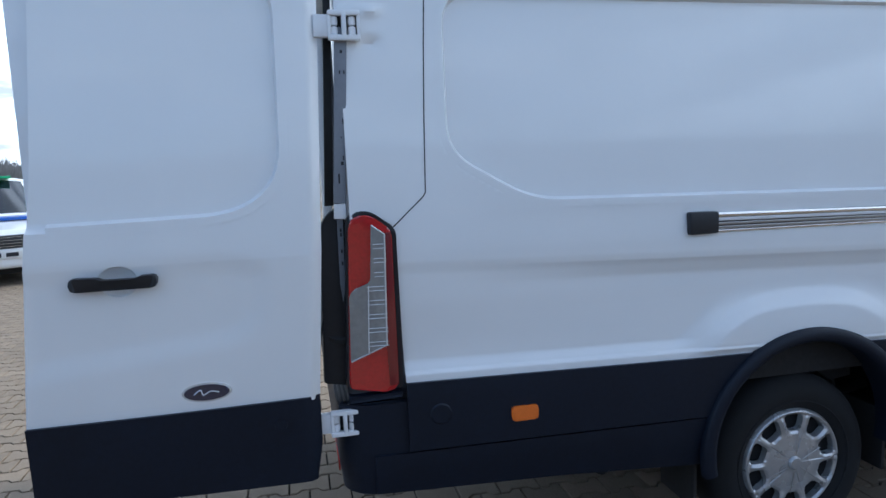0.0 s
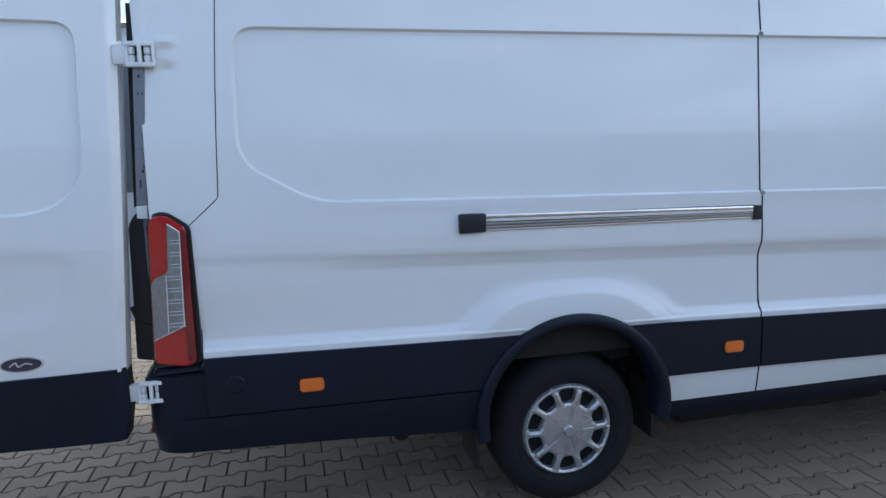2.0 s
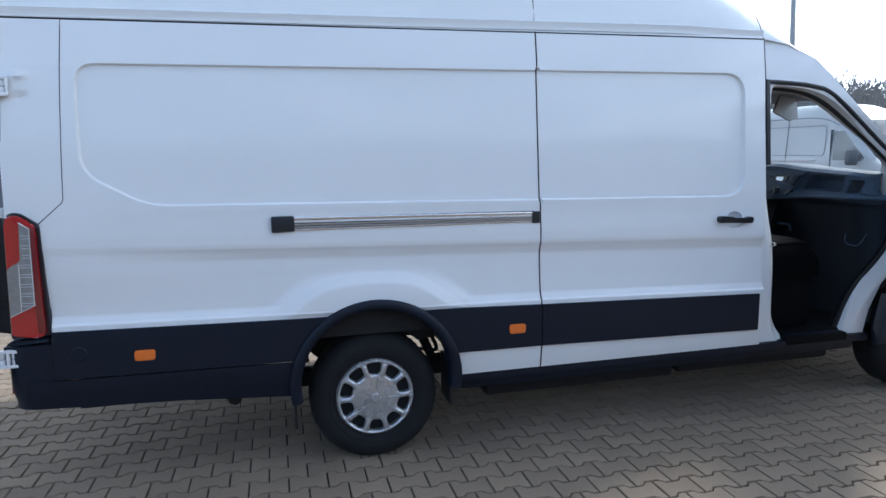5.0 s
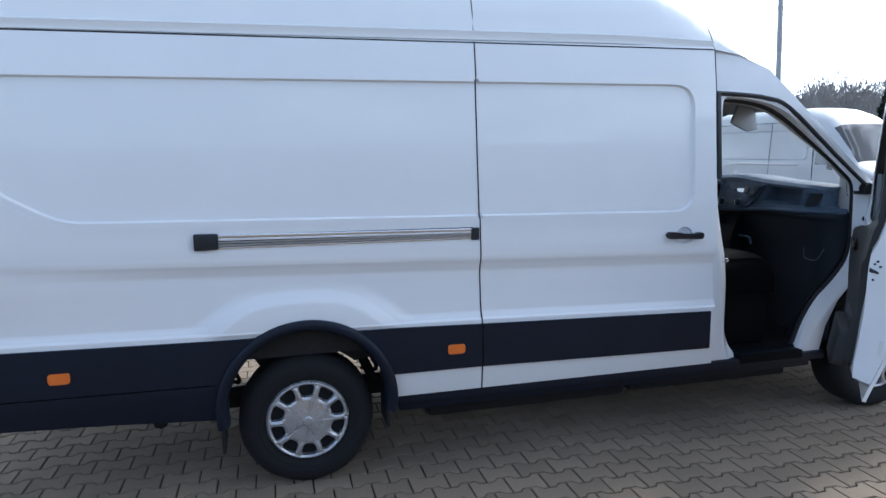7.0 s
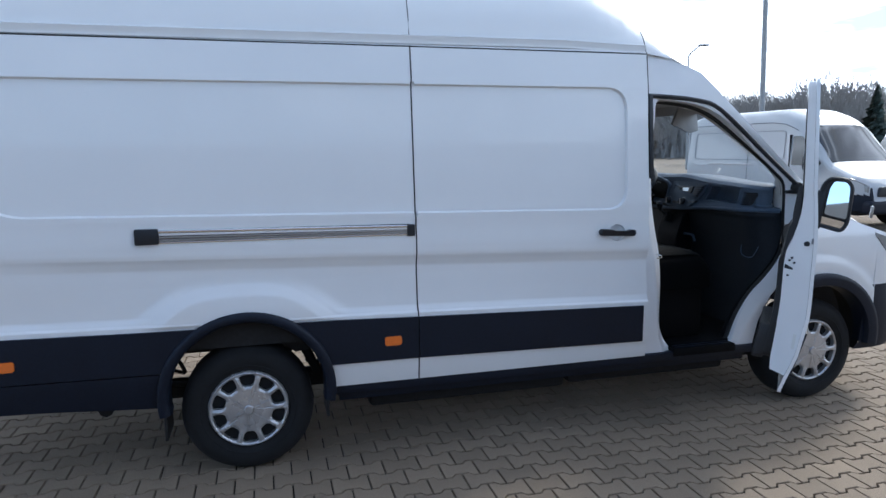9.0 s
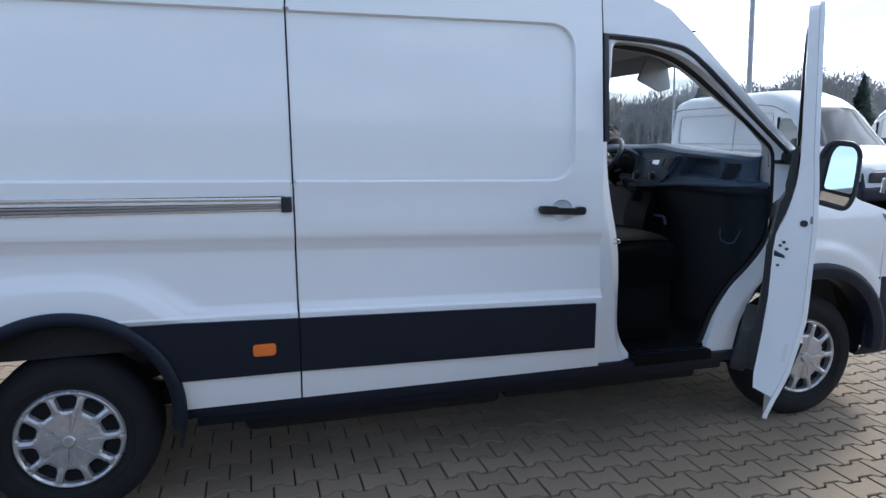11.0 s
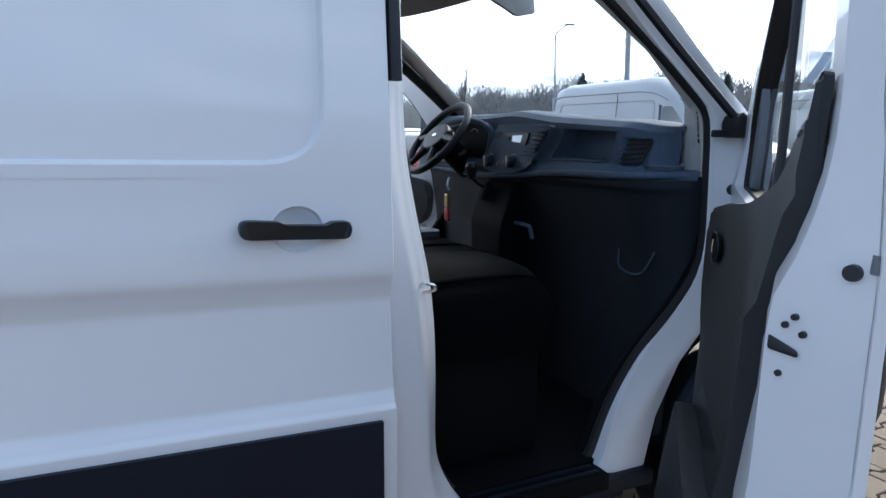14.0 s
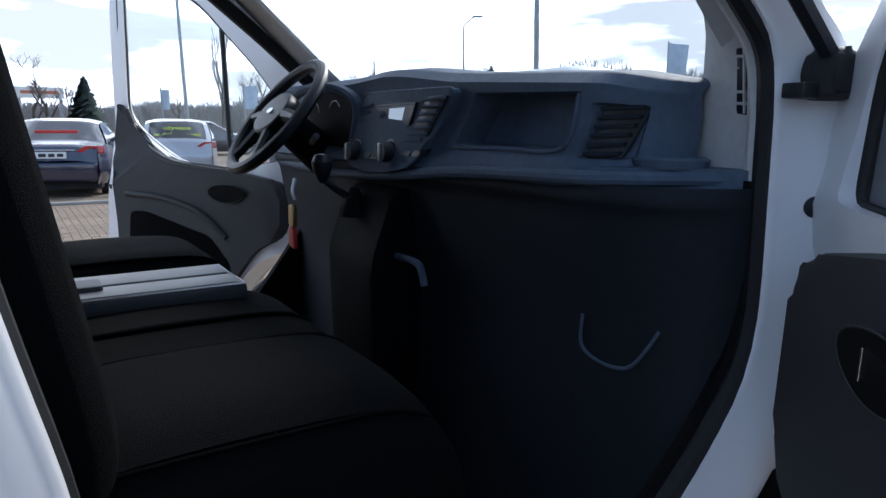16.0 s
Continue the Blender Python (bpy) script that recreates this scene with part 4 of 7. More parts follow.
# rear door, opened square to the side
def rear_door(far=False):
    x0, x1 = -1.828, -2.675
    Y = lambda x, z: float(np.interp(z, [0.5, 0.85, 1.3, 2.1, 2.45], [0.006, -0.012, -0.018, 0.045, 0.10])) - 0.05 * ((x0 - x) / 0.83) * (1 - (x0 - x) / 1.4)
    recess = rounded([(-2.70, 1.425), (-2.03, 1.437), (-1.905, 1.545), (-1.895, 2.115), (-2.70, 2.13)], [0, 0.12, 0.10, 0.08, 0], 5)
    low = rounded([(-2.70, 0.95), (-2.05, 1.02), (-1.95, 1.10), (-1.93, 1.28), (-2.05, 1.34), (-2.70, 1.33)], 0.05, 4)
    xs = np.concatenate([np.linspace(x0, -2.34, 50), np.linspace(-2.343, -2.51, 60), np.linspace(-2.52, x1, 16)])
    zs = np.concatenate([np.linspace(0.83, 1.195, 40), np.linspace(1.198, 1.318, 44), np.linspace(1.325, 2.45, 120)])
    G = np.zeros((len(xs), len(zs), 3))
    for i, x in enumerate(xs):
        G[i, :, 0] = x
    G[..., 2] = zs[None, :]
    lean = np.interp(zs, [0.83, 1.3, 2.0, 2.45], [0.0, 0.032, 0.062, 0.075])
    lean2 = np.interp(zs, [0.83, 1.3, 1.6, 2.0, 2.45], [0.0, 0.04, 0.075, 0.10, 0.12])
    f_ = (x0 - G[..., 0]) / 0.833
    G[..., 0] += lean[None, :] * (1 - f_) + lean2[None, :] * f_
    for i in range(len(xs)):
        for j in range(len(zs)):
            G[i, j, 1] = Y(xs[i], zs[j])
    G[..., 1] += STEP_IN * np.clip((0.014 - poly_distance(G[..., 0], G[..., 2], recess)) / 0.010, 0, 1)
    G[..., 1] += 0.010 * smooth(-poly_distance(G[..., 0], G[..., 2], low) / 0.09)
    dish = 1 - np.hypot((G[..., 0] + 2.388) / 0.054, (G[..., 2] - 1.258) / 0.046)
    G[..., 1] += 0.010 * smooth(dish / 0.09) + 0.014 * smooth(dish / 0.8)
    edge_round = 0.02 * (1 - smooth((x0 + lean[None, :] - G[..., 0]) / 0.03))
    G[..., 1] += edge_round
    if far:
        G[..., 1] = WIDTH - G[..., 1]
    t = -0.09 if far else 0.09
    door = sheet_part("rear_door", G, M_WHITE, van, None, (0, t, 0), "white rear door standing open")

    def door_y(x, z):
        la, lb = float(np.interp(z, [0.83, 1.3, 2.0, 2.45], [0.0, 0.032, 0.062, 0.075])), float(np.interp(z, [0.83, 1.3, 1.6, 2.0, 2.45], [0.0, 0.04, 0.075, 0.10, 0.12]))
        q = (lb - la) / 0.833
        return Y((x - la - q * x0) / (1 - q), z) + 0.010 * float(smooth(-poly_distance(np.array(x), np.array(z), low) / 0.09))

    pressed_edge(recess, door_y, (lambda x, y, z: (x, WIDTH - y, z)) if far else (lambda x, y, z: (x, y, z)), lambda x, z: x > -2.57, door)
    K = np.zeros((40, 14, 3))
    for i, x in enumerate(np.linspace(x0, x1, 40)):
        lo, hi = 0.555 + 0.03 * abs((x - x0) / 0.83), 0.842 - 0.012 * (x - x0) / 0.83 * 0
        for j, z in enumerate(np.linspace(lo, hi, 14)):
            yy = Y(x, z) - 0.012 + 0.03 * (1 - float(smooth((x0 - x) / 0.05)))
            K[i, j] = (x - 0.02 * max(0.0, (0.68 - z) / 0.12) * (1 if i == 0 else 0), WIDTH - yy if far else yy, z)
    sheet_part("lower_cladding", K, M_CLAD, door, None, (0, t, 0))
    back = WIDTH - 0.10 if far else 0.085
    part("inner_panel", box(x1 + 0.03, x0 - 0.02, back - 0.012, back + 0.012, 0.58, 2.43, 0.008), M_JAMB, door)
    part("inner_liner", box(x1 + 0.10, x0 - 0.06, back - 0.02, back - 0.013, 1.42, 2.20, 0.003), M_GREY, door)
    for z in (2.27, 2.34, 2.40):
        part("pressed_rib", box(x1 + 0.08, x0 - 0.04, back - 0.022, back - 0.010, z - 0.012, z + 0.012, 0.005), M_JAMB, door)
    if not far:
        pull_handle(-2.395, Y(-2.395, 1.258) + 0.008, 1.258, door)
        bx, bz = -2.168, 0.898
        by = Y(bx, bz) + 0.006
        badge = part("badge", prism([(bx + 0.074 * math.cos(a), bz + 0.030 * math.sin(a)) for a in np.linspace(0, 2 * math.pi, 40)[:-1]], xz, by - 0.009, by + 0.006, 0.003), M_LENSRIB, door, "oval chrome-rimmed badge")
        part("badge_field", prism([(bx + 0.067 * math.cos(a), bz + 0.025 * math.sin(a)) for a in np.linspace(0, 2 * math.pi, 40)[:-1]], xz, by - 0.011, by, 0.001), M_BADGE, badge, "dark blue oval field")
        part("badge_stroke", tube(smooth_path([(bx - 0.038, by - 0.0115, bz - 0.004), (bx - 0.018, by - 0.0115, bz + 0.009), (bx - 0.010, by - 0.0115, bz - 0.007), (bx + 0.012, by - 0.0115, bz + 0.003), (bx + 0.036, by - 0.0115, bz - 0.002)], 5), 0.0018, 5), M_LENSRIB, badge)
        part("parking_sensor", lathe([(0.001, -0.004), (0.02, -0.004), (0.022, 0.004)], (-1.955, Y(-1.955, 0.76) - 0.012, 0.765), "y", 20), M_CLAD, door)
    return door


rear_door()
rear_door(True)


# wheels
def wheel(cx, y_face, flip=1, parent=None):
    w = part("wheel", lathe([(0.205, 0.02), (0.215, 0.0), (0.232, -0.012), (0.266, -0.026), (0.305, -0.024), (0.334, -0.006), (0.352, 0.022), (0.3555, 0.05), (0.3555, 0.17), (0.344, 0.205), (0.27, 0.225), (0.20, 0.20)],
                            (cx, y_face, HUB_Z), "y", 72), M_TYRE, van, "black tyre on a steel wheel", 40)
    for r in (0.252, 0.312):
        part("sidewall_ring", tube([(cx + r * math.cos(a), y_face - 0.0215 + (0.009 if r > 0.3 else 0.0), HUB_Z + r * math.sin(a)) for a in np.linspace(0, 2 * math.pi, 65)[:-1]], 0.003, 5, closed=True), M_TYRE, w)
    # dark disc, put in for the shade behind the cover's windows
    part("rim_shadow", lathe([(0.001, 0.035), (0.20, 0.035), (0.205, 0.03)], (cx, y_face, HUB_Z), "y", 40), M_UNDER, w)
    # cover with ten windows
    na, R0 = 640, 0.219
    rs = np.concatenate([np.linspace(0.0, 0.112, 9), np.linspace(0.115, 0.204, 34), [0.2065, 0.209, 0.2115, 0.214, 0.2165, 0.219]])
    G = np.zeros((len(rs), na + 1, 3))
    mask = np.ones((len(rs) - 1, na), bool)

    def from_spoke(a):
        """Turn from the nearest spoke's middle, in shares of the pitch."""
        return abs((a / (math.pi / 5) + 0.5) % 1.0 - 0.5)

    for i, r in enumerate(rs):
        for j in range(na + 1):
            a = 2 * math.pi * j / na + 0.10
            dome = -0.014 - 0.012 * (1 - r / R0) - 0.004 * math.exp(-((r - 0.206) / 0.007) ** 2) + 0.016 * max(0.0, (r - 0.207) / 0.012) ** 1.5
            q = from_spoke(a) * (math.pi / 5) * r
            ridge = -0.007 * max(0.0, 1 - q / 0.013) * float(smooth((r - 0.118) / 0.03)) * float(smooth((0.200 - r) / 0.02))
            fine = 0.0025 * math.exp(-(((a / (2 * math.pi / 5) + 0.5) % 1.0 - 0.5) / 0.012) ** 2) * float(smooth((r - 0.03) / 0.02))
            bowl = 0.005 * float(smooth((r - 0.116) / 0.014)) * float(smooth((q - 0.014) / 0.010)) * float(smooth((0.203 - r) / 0.008))
            G[i, j] = (cx + r * math.cos(a), y_face + dome + ridge + fine + bowl, HUB_Z + r * math.sin(a))
    for i in range(len(rs) - 1):
        r = (rs[i] + rs[i + 1]) / 2
        for j in range(na):
            a = 2 * math.pi * (j + 0.5) / na + 0.10
            away = (0.5 - from_spoke(a)) * (math.pi / 5) * r          # from the middle of a window
            half = 0.0285 + 0.016 * (r - 0.129) / 0.06
            u = (r - 0.1625) / 0.034
            if abs(u) < 1 and away < half * (1 - abs(u) ** (4 if u < 0 else 8)) ** 0.35:
                mask[i, j] = False
    bm = sheet(G, mask)
    bmesh.ops.remove_doubles(bm, verts=bm.verts, dist=1e-5)
    rim = [e for e in bm.edges if len(e.link_faces) == 1]
    made = bmesh.ops.extrude_edge_only(bm, edges=rim)
    bmesh.ops.translate(bm, vec=(0, 0.030, 0), verts=[g for g in made["geom"] if isinstance(g, bmesh.types.BMVert)])
    part("wheel_cover", bm, M_COVER, w, "silver plastic wheel cover with ten windows", 45)
    part("hub_cap", lathe([(0.001, -0.037), (0.022, -0.036), (0.027, -0.031), (0.028, -0.02)], (cx, y_face, HUB_Z), "y", 24), M_COVER, w)
    for i in range(6):
        a = 2 * math.pi * i / 6 + 0.4
        part("cover_groove", tube([(cx + 0.035 * math.cos(a), y_face - 0.0305, HUB_Z + 0.035 * math.sin(a)), (cx + 0.125 * math.cos(a), y_face - 0.0255, HUB_Z + 0.125 * math.sin(a))], 0.0016, 5), M_ALU, w)


wheel(0.0, 0.075)
wheel(3.75, 0.075)
for cx in (0.0, 3.75):
    part("far_wheel", lathe([(0.001, 0.0), (0.20, 0.0), (0.262, 0.02), (0.334, 0.0), (0.3555, -0.03), (0.3555, -0.19), (0.20, -0.21)], (cx, WIDTH - 0.07, HUB_Z), "y", 40), M_TYRE, van)


# nose: wings, bonnet, bumper, headlamps
def wing_y(x, z):
    x, z = np.asarray(x, float), np.asarray(z, float)
    y = 0.020 + 0.03 * smooth((z - 0.95) / 0.3) + 0.10 * smooth((z - 1.12) / 0.25)
    y = y + 0.55 * np.clip((x - 4.22) / 0.60, 0, 2) ** 2.4
    y = y - 0.015 * smooth((0.60 - np.hypot(x - 3.75, z - 0.42)) / 0.08)
    return y


WING_TOP = lambda x: float(np.interp(x, [3.47, 3.70, 4.05, 4.36, 4.60], [1.46, 1.36, 1.22, 1.11, 1.00]))


def wing(far):
    nx, nz = 70, 60
    G = np.zeros((nx, nz, 3))
    for i, x in enumerate(np.linspace(3.665, 4.60, nx)):
        G[i, :, 0], G[i, :, 2] = x, np.linspace(0.40 if x < 4.2 else 0.76, WING_TOP(x), nz)
    G[..., 1] = wing_y(G[..., 0], G[..., 2])
    c = (G[:-1, :-1] + G[1:, 1:]) / 2
    k = ((c[..., 0] - 3.75) / 0.45) ** 2 + ((c[..., 2] - 0.44) / 0.42) ** 2 > 1
    k &= ~((c[..., 0] > 4.20) & (c[..., 2] < 0.77 ))
    k &= ~((c[..., 0] < 3.62) & (c[..., 2] < 0.86))
    if far:
        G[..., 1] = WIDTH - G[..., 1]
    sheet_part("front_wing", G, M_WHITE, van, k, (0, -0.02 if far else 0.02, 0))


wing(False)
wing(True)
hood = np.zeros((24, 41, 3))
for i, s in enumerate(np.linspace(0, 1, 24)):
    for j, u in enumerate(np.linspace(-1, 1, 41)):
        x = 3.70 + 0.93 * s + 0.28 * (1 - u * u) * (1 - 0.4 * s)
        z = 1.43 - 0.33 * s - 0.10 * s ** 4 - 0.05 * u ** 4
        hood[i, j] = (x, MID + u * (MID - 0.16 - 0.18 * s ** 3), z)
sheet_part("bonnet", hood, M_WHITE, van, None, (0, 0, -0.03))
arch_moulding(3.755, 0.44, 0.475, 0.445, 0.085, 0, 0, 0.0, "front_arch_moulding")
rows = []
for t in np.linspace(-1, 1, 41):
    u = abs(t)
    if u > 0.72:
        x, y = 4.10 + 0.50 * (1 - u) / 0.28, 0.012
        y += 0.55 * max(0.0, (x - 4.22) / 0.60) ** 2.4
    else:
        a = u / 0.72
        x, y = 4.60 + 0.13 * (1 - a * a), 0.190 + (MID - 0.190) * (1 - a)
    yy = y if t < 0 else WIDTH - y
    rows.append([(x + dx, yy, z) for z, dx in ((0.33, -0.05), (0.38, 0.0), (0.58, 0.015), (0.62, 0.0), (0.765, 0.0), (0.78, -0.02))])
sheet_part("front_bumper", np.array(rows), M_CLAD, van, None, None, "black front bumper")
rows = []
for t in np.linspace(-1, 1, 31):
    a = abs(t)
    rows.append([(4.58 + 0.13 * (1 - a * a) - 0.02 * k, MID + t * (MID - 0.22), 0.76 + 0.08 * k) for k in range(5)])
sheet_part("grille", np.array(rows), M_BLACK, van)
for far in (False, True):
    G = np.zeros((14, 8, 3))
    for i, x in enumerate(np.linspace(4.20, 4.60, 14)):
        hi = WING_TOP(x) - 0.02 - 0.02 * (4.6 - x)
        lo = hi - float(np.interp(x, [4.20, 4.30, 4.60], [0.015, 0.11, 0.20]))
        G[i, :, 0], G[i, :, 2] = x, np.linspace(lo, hi, 8)
    G[..., 1] = wing_y(G[..., 0], G[..., 2]) - 0.006
    if far:
        G[..., 1] = WIDTH - G[..., 1]
    sheet_part("headlamp", G, M_CLEAR, van, None, (0, -0.02 if far else 0.02, 0), "clear swept-back headlamp")
part("footwell_side", prism([(3.02, 0.46), (3.66, 0.46), (3.66, 0.92), (3.42, 0.92), (3.25, 0.80), (3.12, 0.62)], xz, WIDTH - 0.20, WIDTH - 0.17, 0.006), M_TRIM, van)
# added dark sheet, hides the far jamb where sunlight makes it too bright
part("far_sill_cover", prism([(3.02, 0.46), (3.36, 0.46), (3.46, 0.72), (3.43, 0.80), (3.50, 1.02), (3.44, 1.05), (3.31, 0.87), (3.16, 0.68)], xz, WIDTH - 0.235, WIDTH - 0.205, 0.006), M_DASHLOW, van)
# unseen parts under the floor, added to darken the ground below
part("fuel_tank", box(0.70, 2.0, 0.28, 0.95, 0.18, 0.36, 0.04, 3), M_UNDER, van)
part("spare_wheel", lathe([(0.001, 0.0), (0.30, 0.0), (0.34, 0.04), (0.34, 0.16), (0.30, 0.20)], (-0.95, 1.03, 0.20), "z", 32), M_TYRE, van)
part("exhaust", tube(smooth_path([(3.2, 1.45, 0.28), (1.5, 1.45, 0.27), (0.6, 1.5, 0.30), (-0.9, 1.55, 0.30), (-1.5, 1.75, 0.27)], 6), 0.04, 10), M_UNDER, van)
for y in (0.55, WIDTH - 0.55):
    part("chassis_rail", box(-1.6, 3.3, y - 0.05, y + 0.05, 0.28, 0.38, 0.01), M_UNDER, van)
part("far_skirt", box(0.5, 3.25, WIDTH - 0.12, WIDTH - 0.04, 0.30, 0.43, 0.01), M_CLAD, van)
part("heat_shield", box(0.70, 3.2, WIDTH - 0.62, WIDTH - 0.27, 0.19, 0.36, 0.03, 3), M_UNDER, van)
part("spare_wheel_carrier", box(-1.45, -0.72, 0.45, WIDTH - 0.45, 0.32, 0.42, 0.04, 3), M_UNDER, van)
part("far_bumper_side", box(-1.66, -0.44, WIDTH - 0.05, WIDTH - 0.005, 0.42, 0.84, 0.02), M_CLAD, van)
post = part("far_rear_post", box(-1.64, -1.50, WIDTH - 0.15, WIDTH - 0.10, 1.30, 2.36, 0.008), M_GREY, van, "grey slotted post inside the load space")
for k, z in enumerate((1.42, 1.47, 1.52, 1.62, 1.70, 1.85, 1.93, 2.08, 2.16)):
    part("post_slot", box(-1.585 + 0.012 * (k % 3), -1.572 + 0.012 * (k % 3), WIDTH - 0.156, WIDTH - 0.149, z - 0.014, z + 0.014, 0.003), M_BLACK, post)
part("load_lining", box(-1.64, 2.2, WIDTH - 0.13, WIDTH - 0.09, 0.66, 1.30, 0.006), M_DASHLOW, van)


# ---- cab doors ----
def door_frame_matrix(hx, hy, ang, far):
    """The door's own frame (x along it from the hinge, z up), swung open about its tilted hinge axis."""
    axis = Vector((0.115, -0.063 if far else 0.063, 1.0)).normalized()
    closed = Matrix(((-1, 0, 0, 0), (0, -1, 0, 0), (0, 0, 1, 0), (0, 0, 0, 1)))
    pivot = Matrix.Translation((hx, hy, 1.10))
    return pivot @ Matrix.Rotation(radians(-ang if far else ang), 4, axis) @ Matrix.Translation((0, 0, -1.10)) @ closed


def cab_door(far):
    s = -1 if far else 1
    m = door_frame_matrix(3.68, WIDTH - 0.05 if far else 0.05, 55.5 if far else 48.0, far)
    nose = [(0.02, 1.43), (0.16, 1.545), (0.42, 1.78), (0.68, 1.975)] if far else [(0.02, 1.445), (0.125, 1.545), (0.37, 1.765), (0.665, 1.975)]
    outer = rounded([(0.02, 0.90), *nose, (0.86, 2.035), (1.165, 2.055), (1.215, 1.2), (1.235, 0.80), (1.258, 0.418), (0.66, 0.455), (0.50, 0.60), (0.34, 0.80), (0.16, 0.88)],
                    [0.03, 0.05, 0.1, 0.12, 0.12, 0.1, 0.03, 0.1, 0.1, 0.02, 0.06, 0.08, 0.08, 0.06], 3)
    dz = 0.065 if far else 0.0          # the far door's waistline as it shows from across the cab
    lead = [(0.245, 1.285 - dz), (0.245, 1.43), (0.365, 1.585), (0.66, 1.865)] if far else [(0.125, 1.268), (0.125, 1.43), (0.205, 1.55), (0.63, 1.895)]
    hole = rounded([*lead, (0.84, 1.945), (1.085, 1.965), (1.115, 1.47 - dz), (1.02, 1.385 - dz), (0.82, 1.27 - dz), (0.50, 1.245 - dz)],
                   [0.03, 0.05, 0.08, 0.1, 0.08, 0.05, 0.06, 0.1, 0.08, 0.04], 3)

    def lean(z):
        return float(np.interp(z, [0.45, 0.62, 0.85, 1.15, 1.40, 2.07], [-0.020, 0.012, 0.014, -0.010, -0.020, -0.112]))

    def depth(z):
        return float(np.interp(z + dz, [0.45, 0.60, 1.14, 1.22, 1.32, 1.48, 2.07], [-0.10, -0.145, -0.145, -0.118, -0.097, -0.086, -0.080]))

    def taper(z):
        return 0.58 if far else float(np.interp(z, [1.10, 1.26], [0.58, 0.0]))

    def skin_y(z):
        return float(np.interp(z, [0.45, 0.62, 0.85, 1.20, 1.45, 2.07], [-0.036, -0.020, 0.0, 0.0, -0.026, -0.028]))

    def slab(y0, y1, out, cut, mat, name, parent, label="", slant=0.0):
        bm = bmesh.new()
        loops = []
        for loop in (out, cut) if cut else (out,):
            vs = [bm.verts.new((a, 0, b)) for a, b in dense(list(loop), 0.06)]
            loops += [bm.edges.new((vs[i], vs[(i + 1) % len(vs)])) for i in range(len(vs))]
        bmesh.ops.triangle_fill(bm, use_beauty=True, edges=loops)
        made = bmesh.ops.extrude_face_region(bm, geom=list(bm.faces))
        back = {g for g in made["geom"] if isinstance(g, bmesh.types.BMVert)}
        for v in bm.verts:
            deep = y1 if y1 is not None else depth(v.co.z) * (1 - taper(v.co.z) * (1 - float(smooth((v.co.x - 0.06) / 0.20))))
            v.co.y = s * ((deep if v in back and y1 is None else skin_y(v.co.z) + (y1 if v in back else y0)) + lean(v.co.z))
            if slant and v in back and v.co.x > 0.6:
                v.co.x -= slant * min(1.0, -depth(v.co.z) / 0.14) * (v.co.x - 0.6) / 0.6
        return part(name, bm, mat, parent, label)

    door = slab(0.0, -0.017, outer, hole, M_WHITE, "cab_door", van, "white cab door standing open")
    door.matrix_world = m
    skin = slab(-0.018, None, [(a * 0.985 + 0.008, max(b, 0.515) if b < 1.0 else b - 0.012) for a, b in outer], hole, M_JAMB, "inner_shell", door, slant=0.075)
    seal_pts = [(a, s * (-0.075 + lean(b)), b) for a, b in dense(list(hole), 0.05)]
    part("window_seal", tube(seal_pts, 0.008, 8, closed=True), M_RUBBER, door)
    cen = (sum(a for a, b in hole) / len(hole), sum(b for a, b in hole) / len(hole))
    rev = bmesh.new()
    rings = []
    for a, b in dense(list(hole), 0.05):
        q = 0.007 / math.hypot(cen[0] - a, cen[1] - b)
        a, b = a + q * (cen[0] - a), b + q * (cen[1] - b)
        rings.append([rev.verts.new((a, s * (y + lean(b)), b)) for y in ((-0.050, -0.038) if far else (-0.078, -0.030))])
    for i in range(len(rings)):
        p, n = rings[i], rings[(i + 1) % len(rings)]
        rev.faces.new((p[0], p[1], n[1], n[0]))
    part("glass_channel", rev, M_RUBBER, door)
    pane_bm = bmesh.new()
    vs = [pane_bm.verts.new((a, s * (-0.045 + lean(b)), b)) for a, b in hole]
    pane_bm.faces.new(vs)
    bmesh.ops.triangulate(pane_bm, faces=pane_bm.faces)
    gl = part("window_pane", pane_bm, M_GLASS, door)
    gl.visible_shadow = False
    part("quarter_bar", tube([(0.532, s * (-0.055 + lean(1.25)), 1.25), (0.56, s * (-0.05 + lean(1.78)), 1.79)], 0.011, 8), M_BLACK, door)
    sail = [(0.262, 1.265 - dz), (0.325, 1.265 - dz), (0.318, 1.50), (0.300, 1.525), (0.285, 1.50), (0.262, 1.455)] if far else [(0.140, 1.270), (0.212, 1.270), (0.222, 1.50), (0.218, 1.56), (0.206, 1.545), (0.150, 1.455)]
    part("sail_trim", prism(rounded(sail, 0.008, 2), lambda a, b, d: (a, s * (d + lean(b)), b), -0.048, -0.070, 0.004), M_GREY, door, "grey corner trim of the door window")
    # trim on the inside
    trim_poly = rounded([(0.32, 0.86), (0.20, 0.92), (0.20, 1.165 - dz), (0.24, 1.205 - dz), (0.44, 1.235 - dz), (0.80, 1.272 - dz), (0.98, 1.36 - dz), (1.075, 1.505 - dz), (1.115, 1.515 - dz), (1.105, 1.30 - dz), (1.075, 1.08), (1.055, 0.90), (1.05, 0.54), (0.70, 0.50), (0.50, 0.62)],
                        [0.05, 0.05, 0.03, 0.02, 0.1, 0.1, 0.08, 0.03, 0.02, 0.05, 0.05, 0.05, 0.05, 0.08, 0.08], 3)
    bm = prism(trim_poly, lambda a, b, d: (a, s * (max(d, -0.172 + 0.065 * float(smooth((b + dz - 1.16) / 0.25))) + lean(b)), b), -0.090, -0.172, 0.016, seg=3)
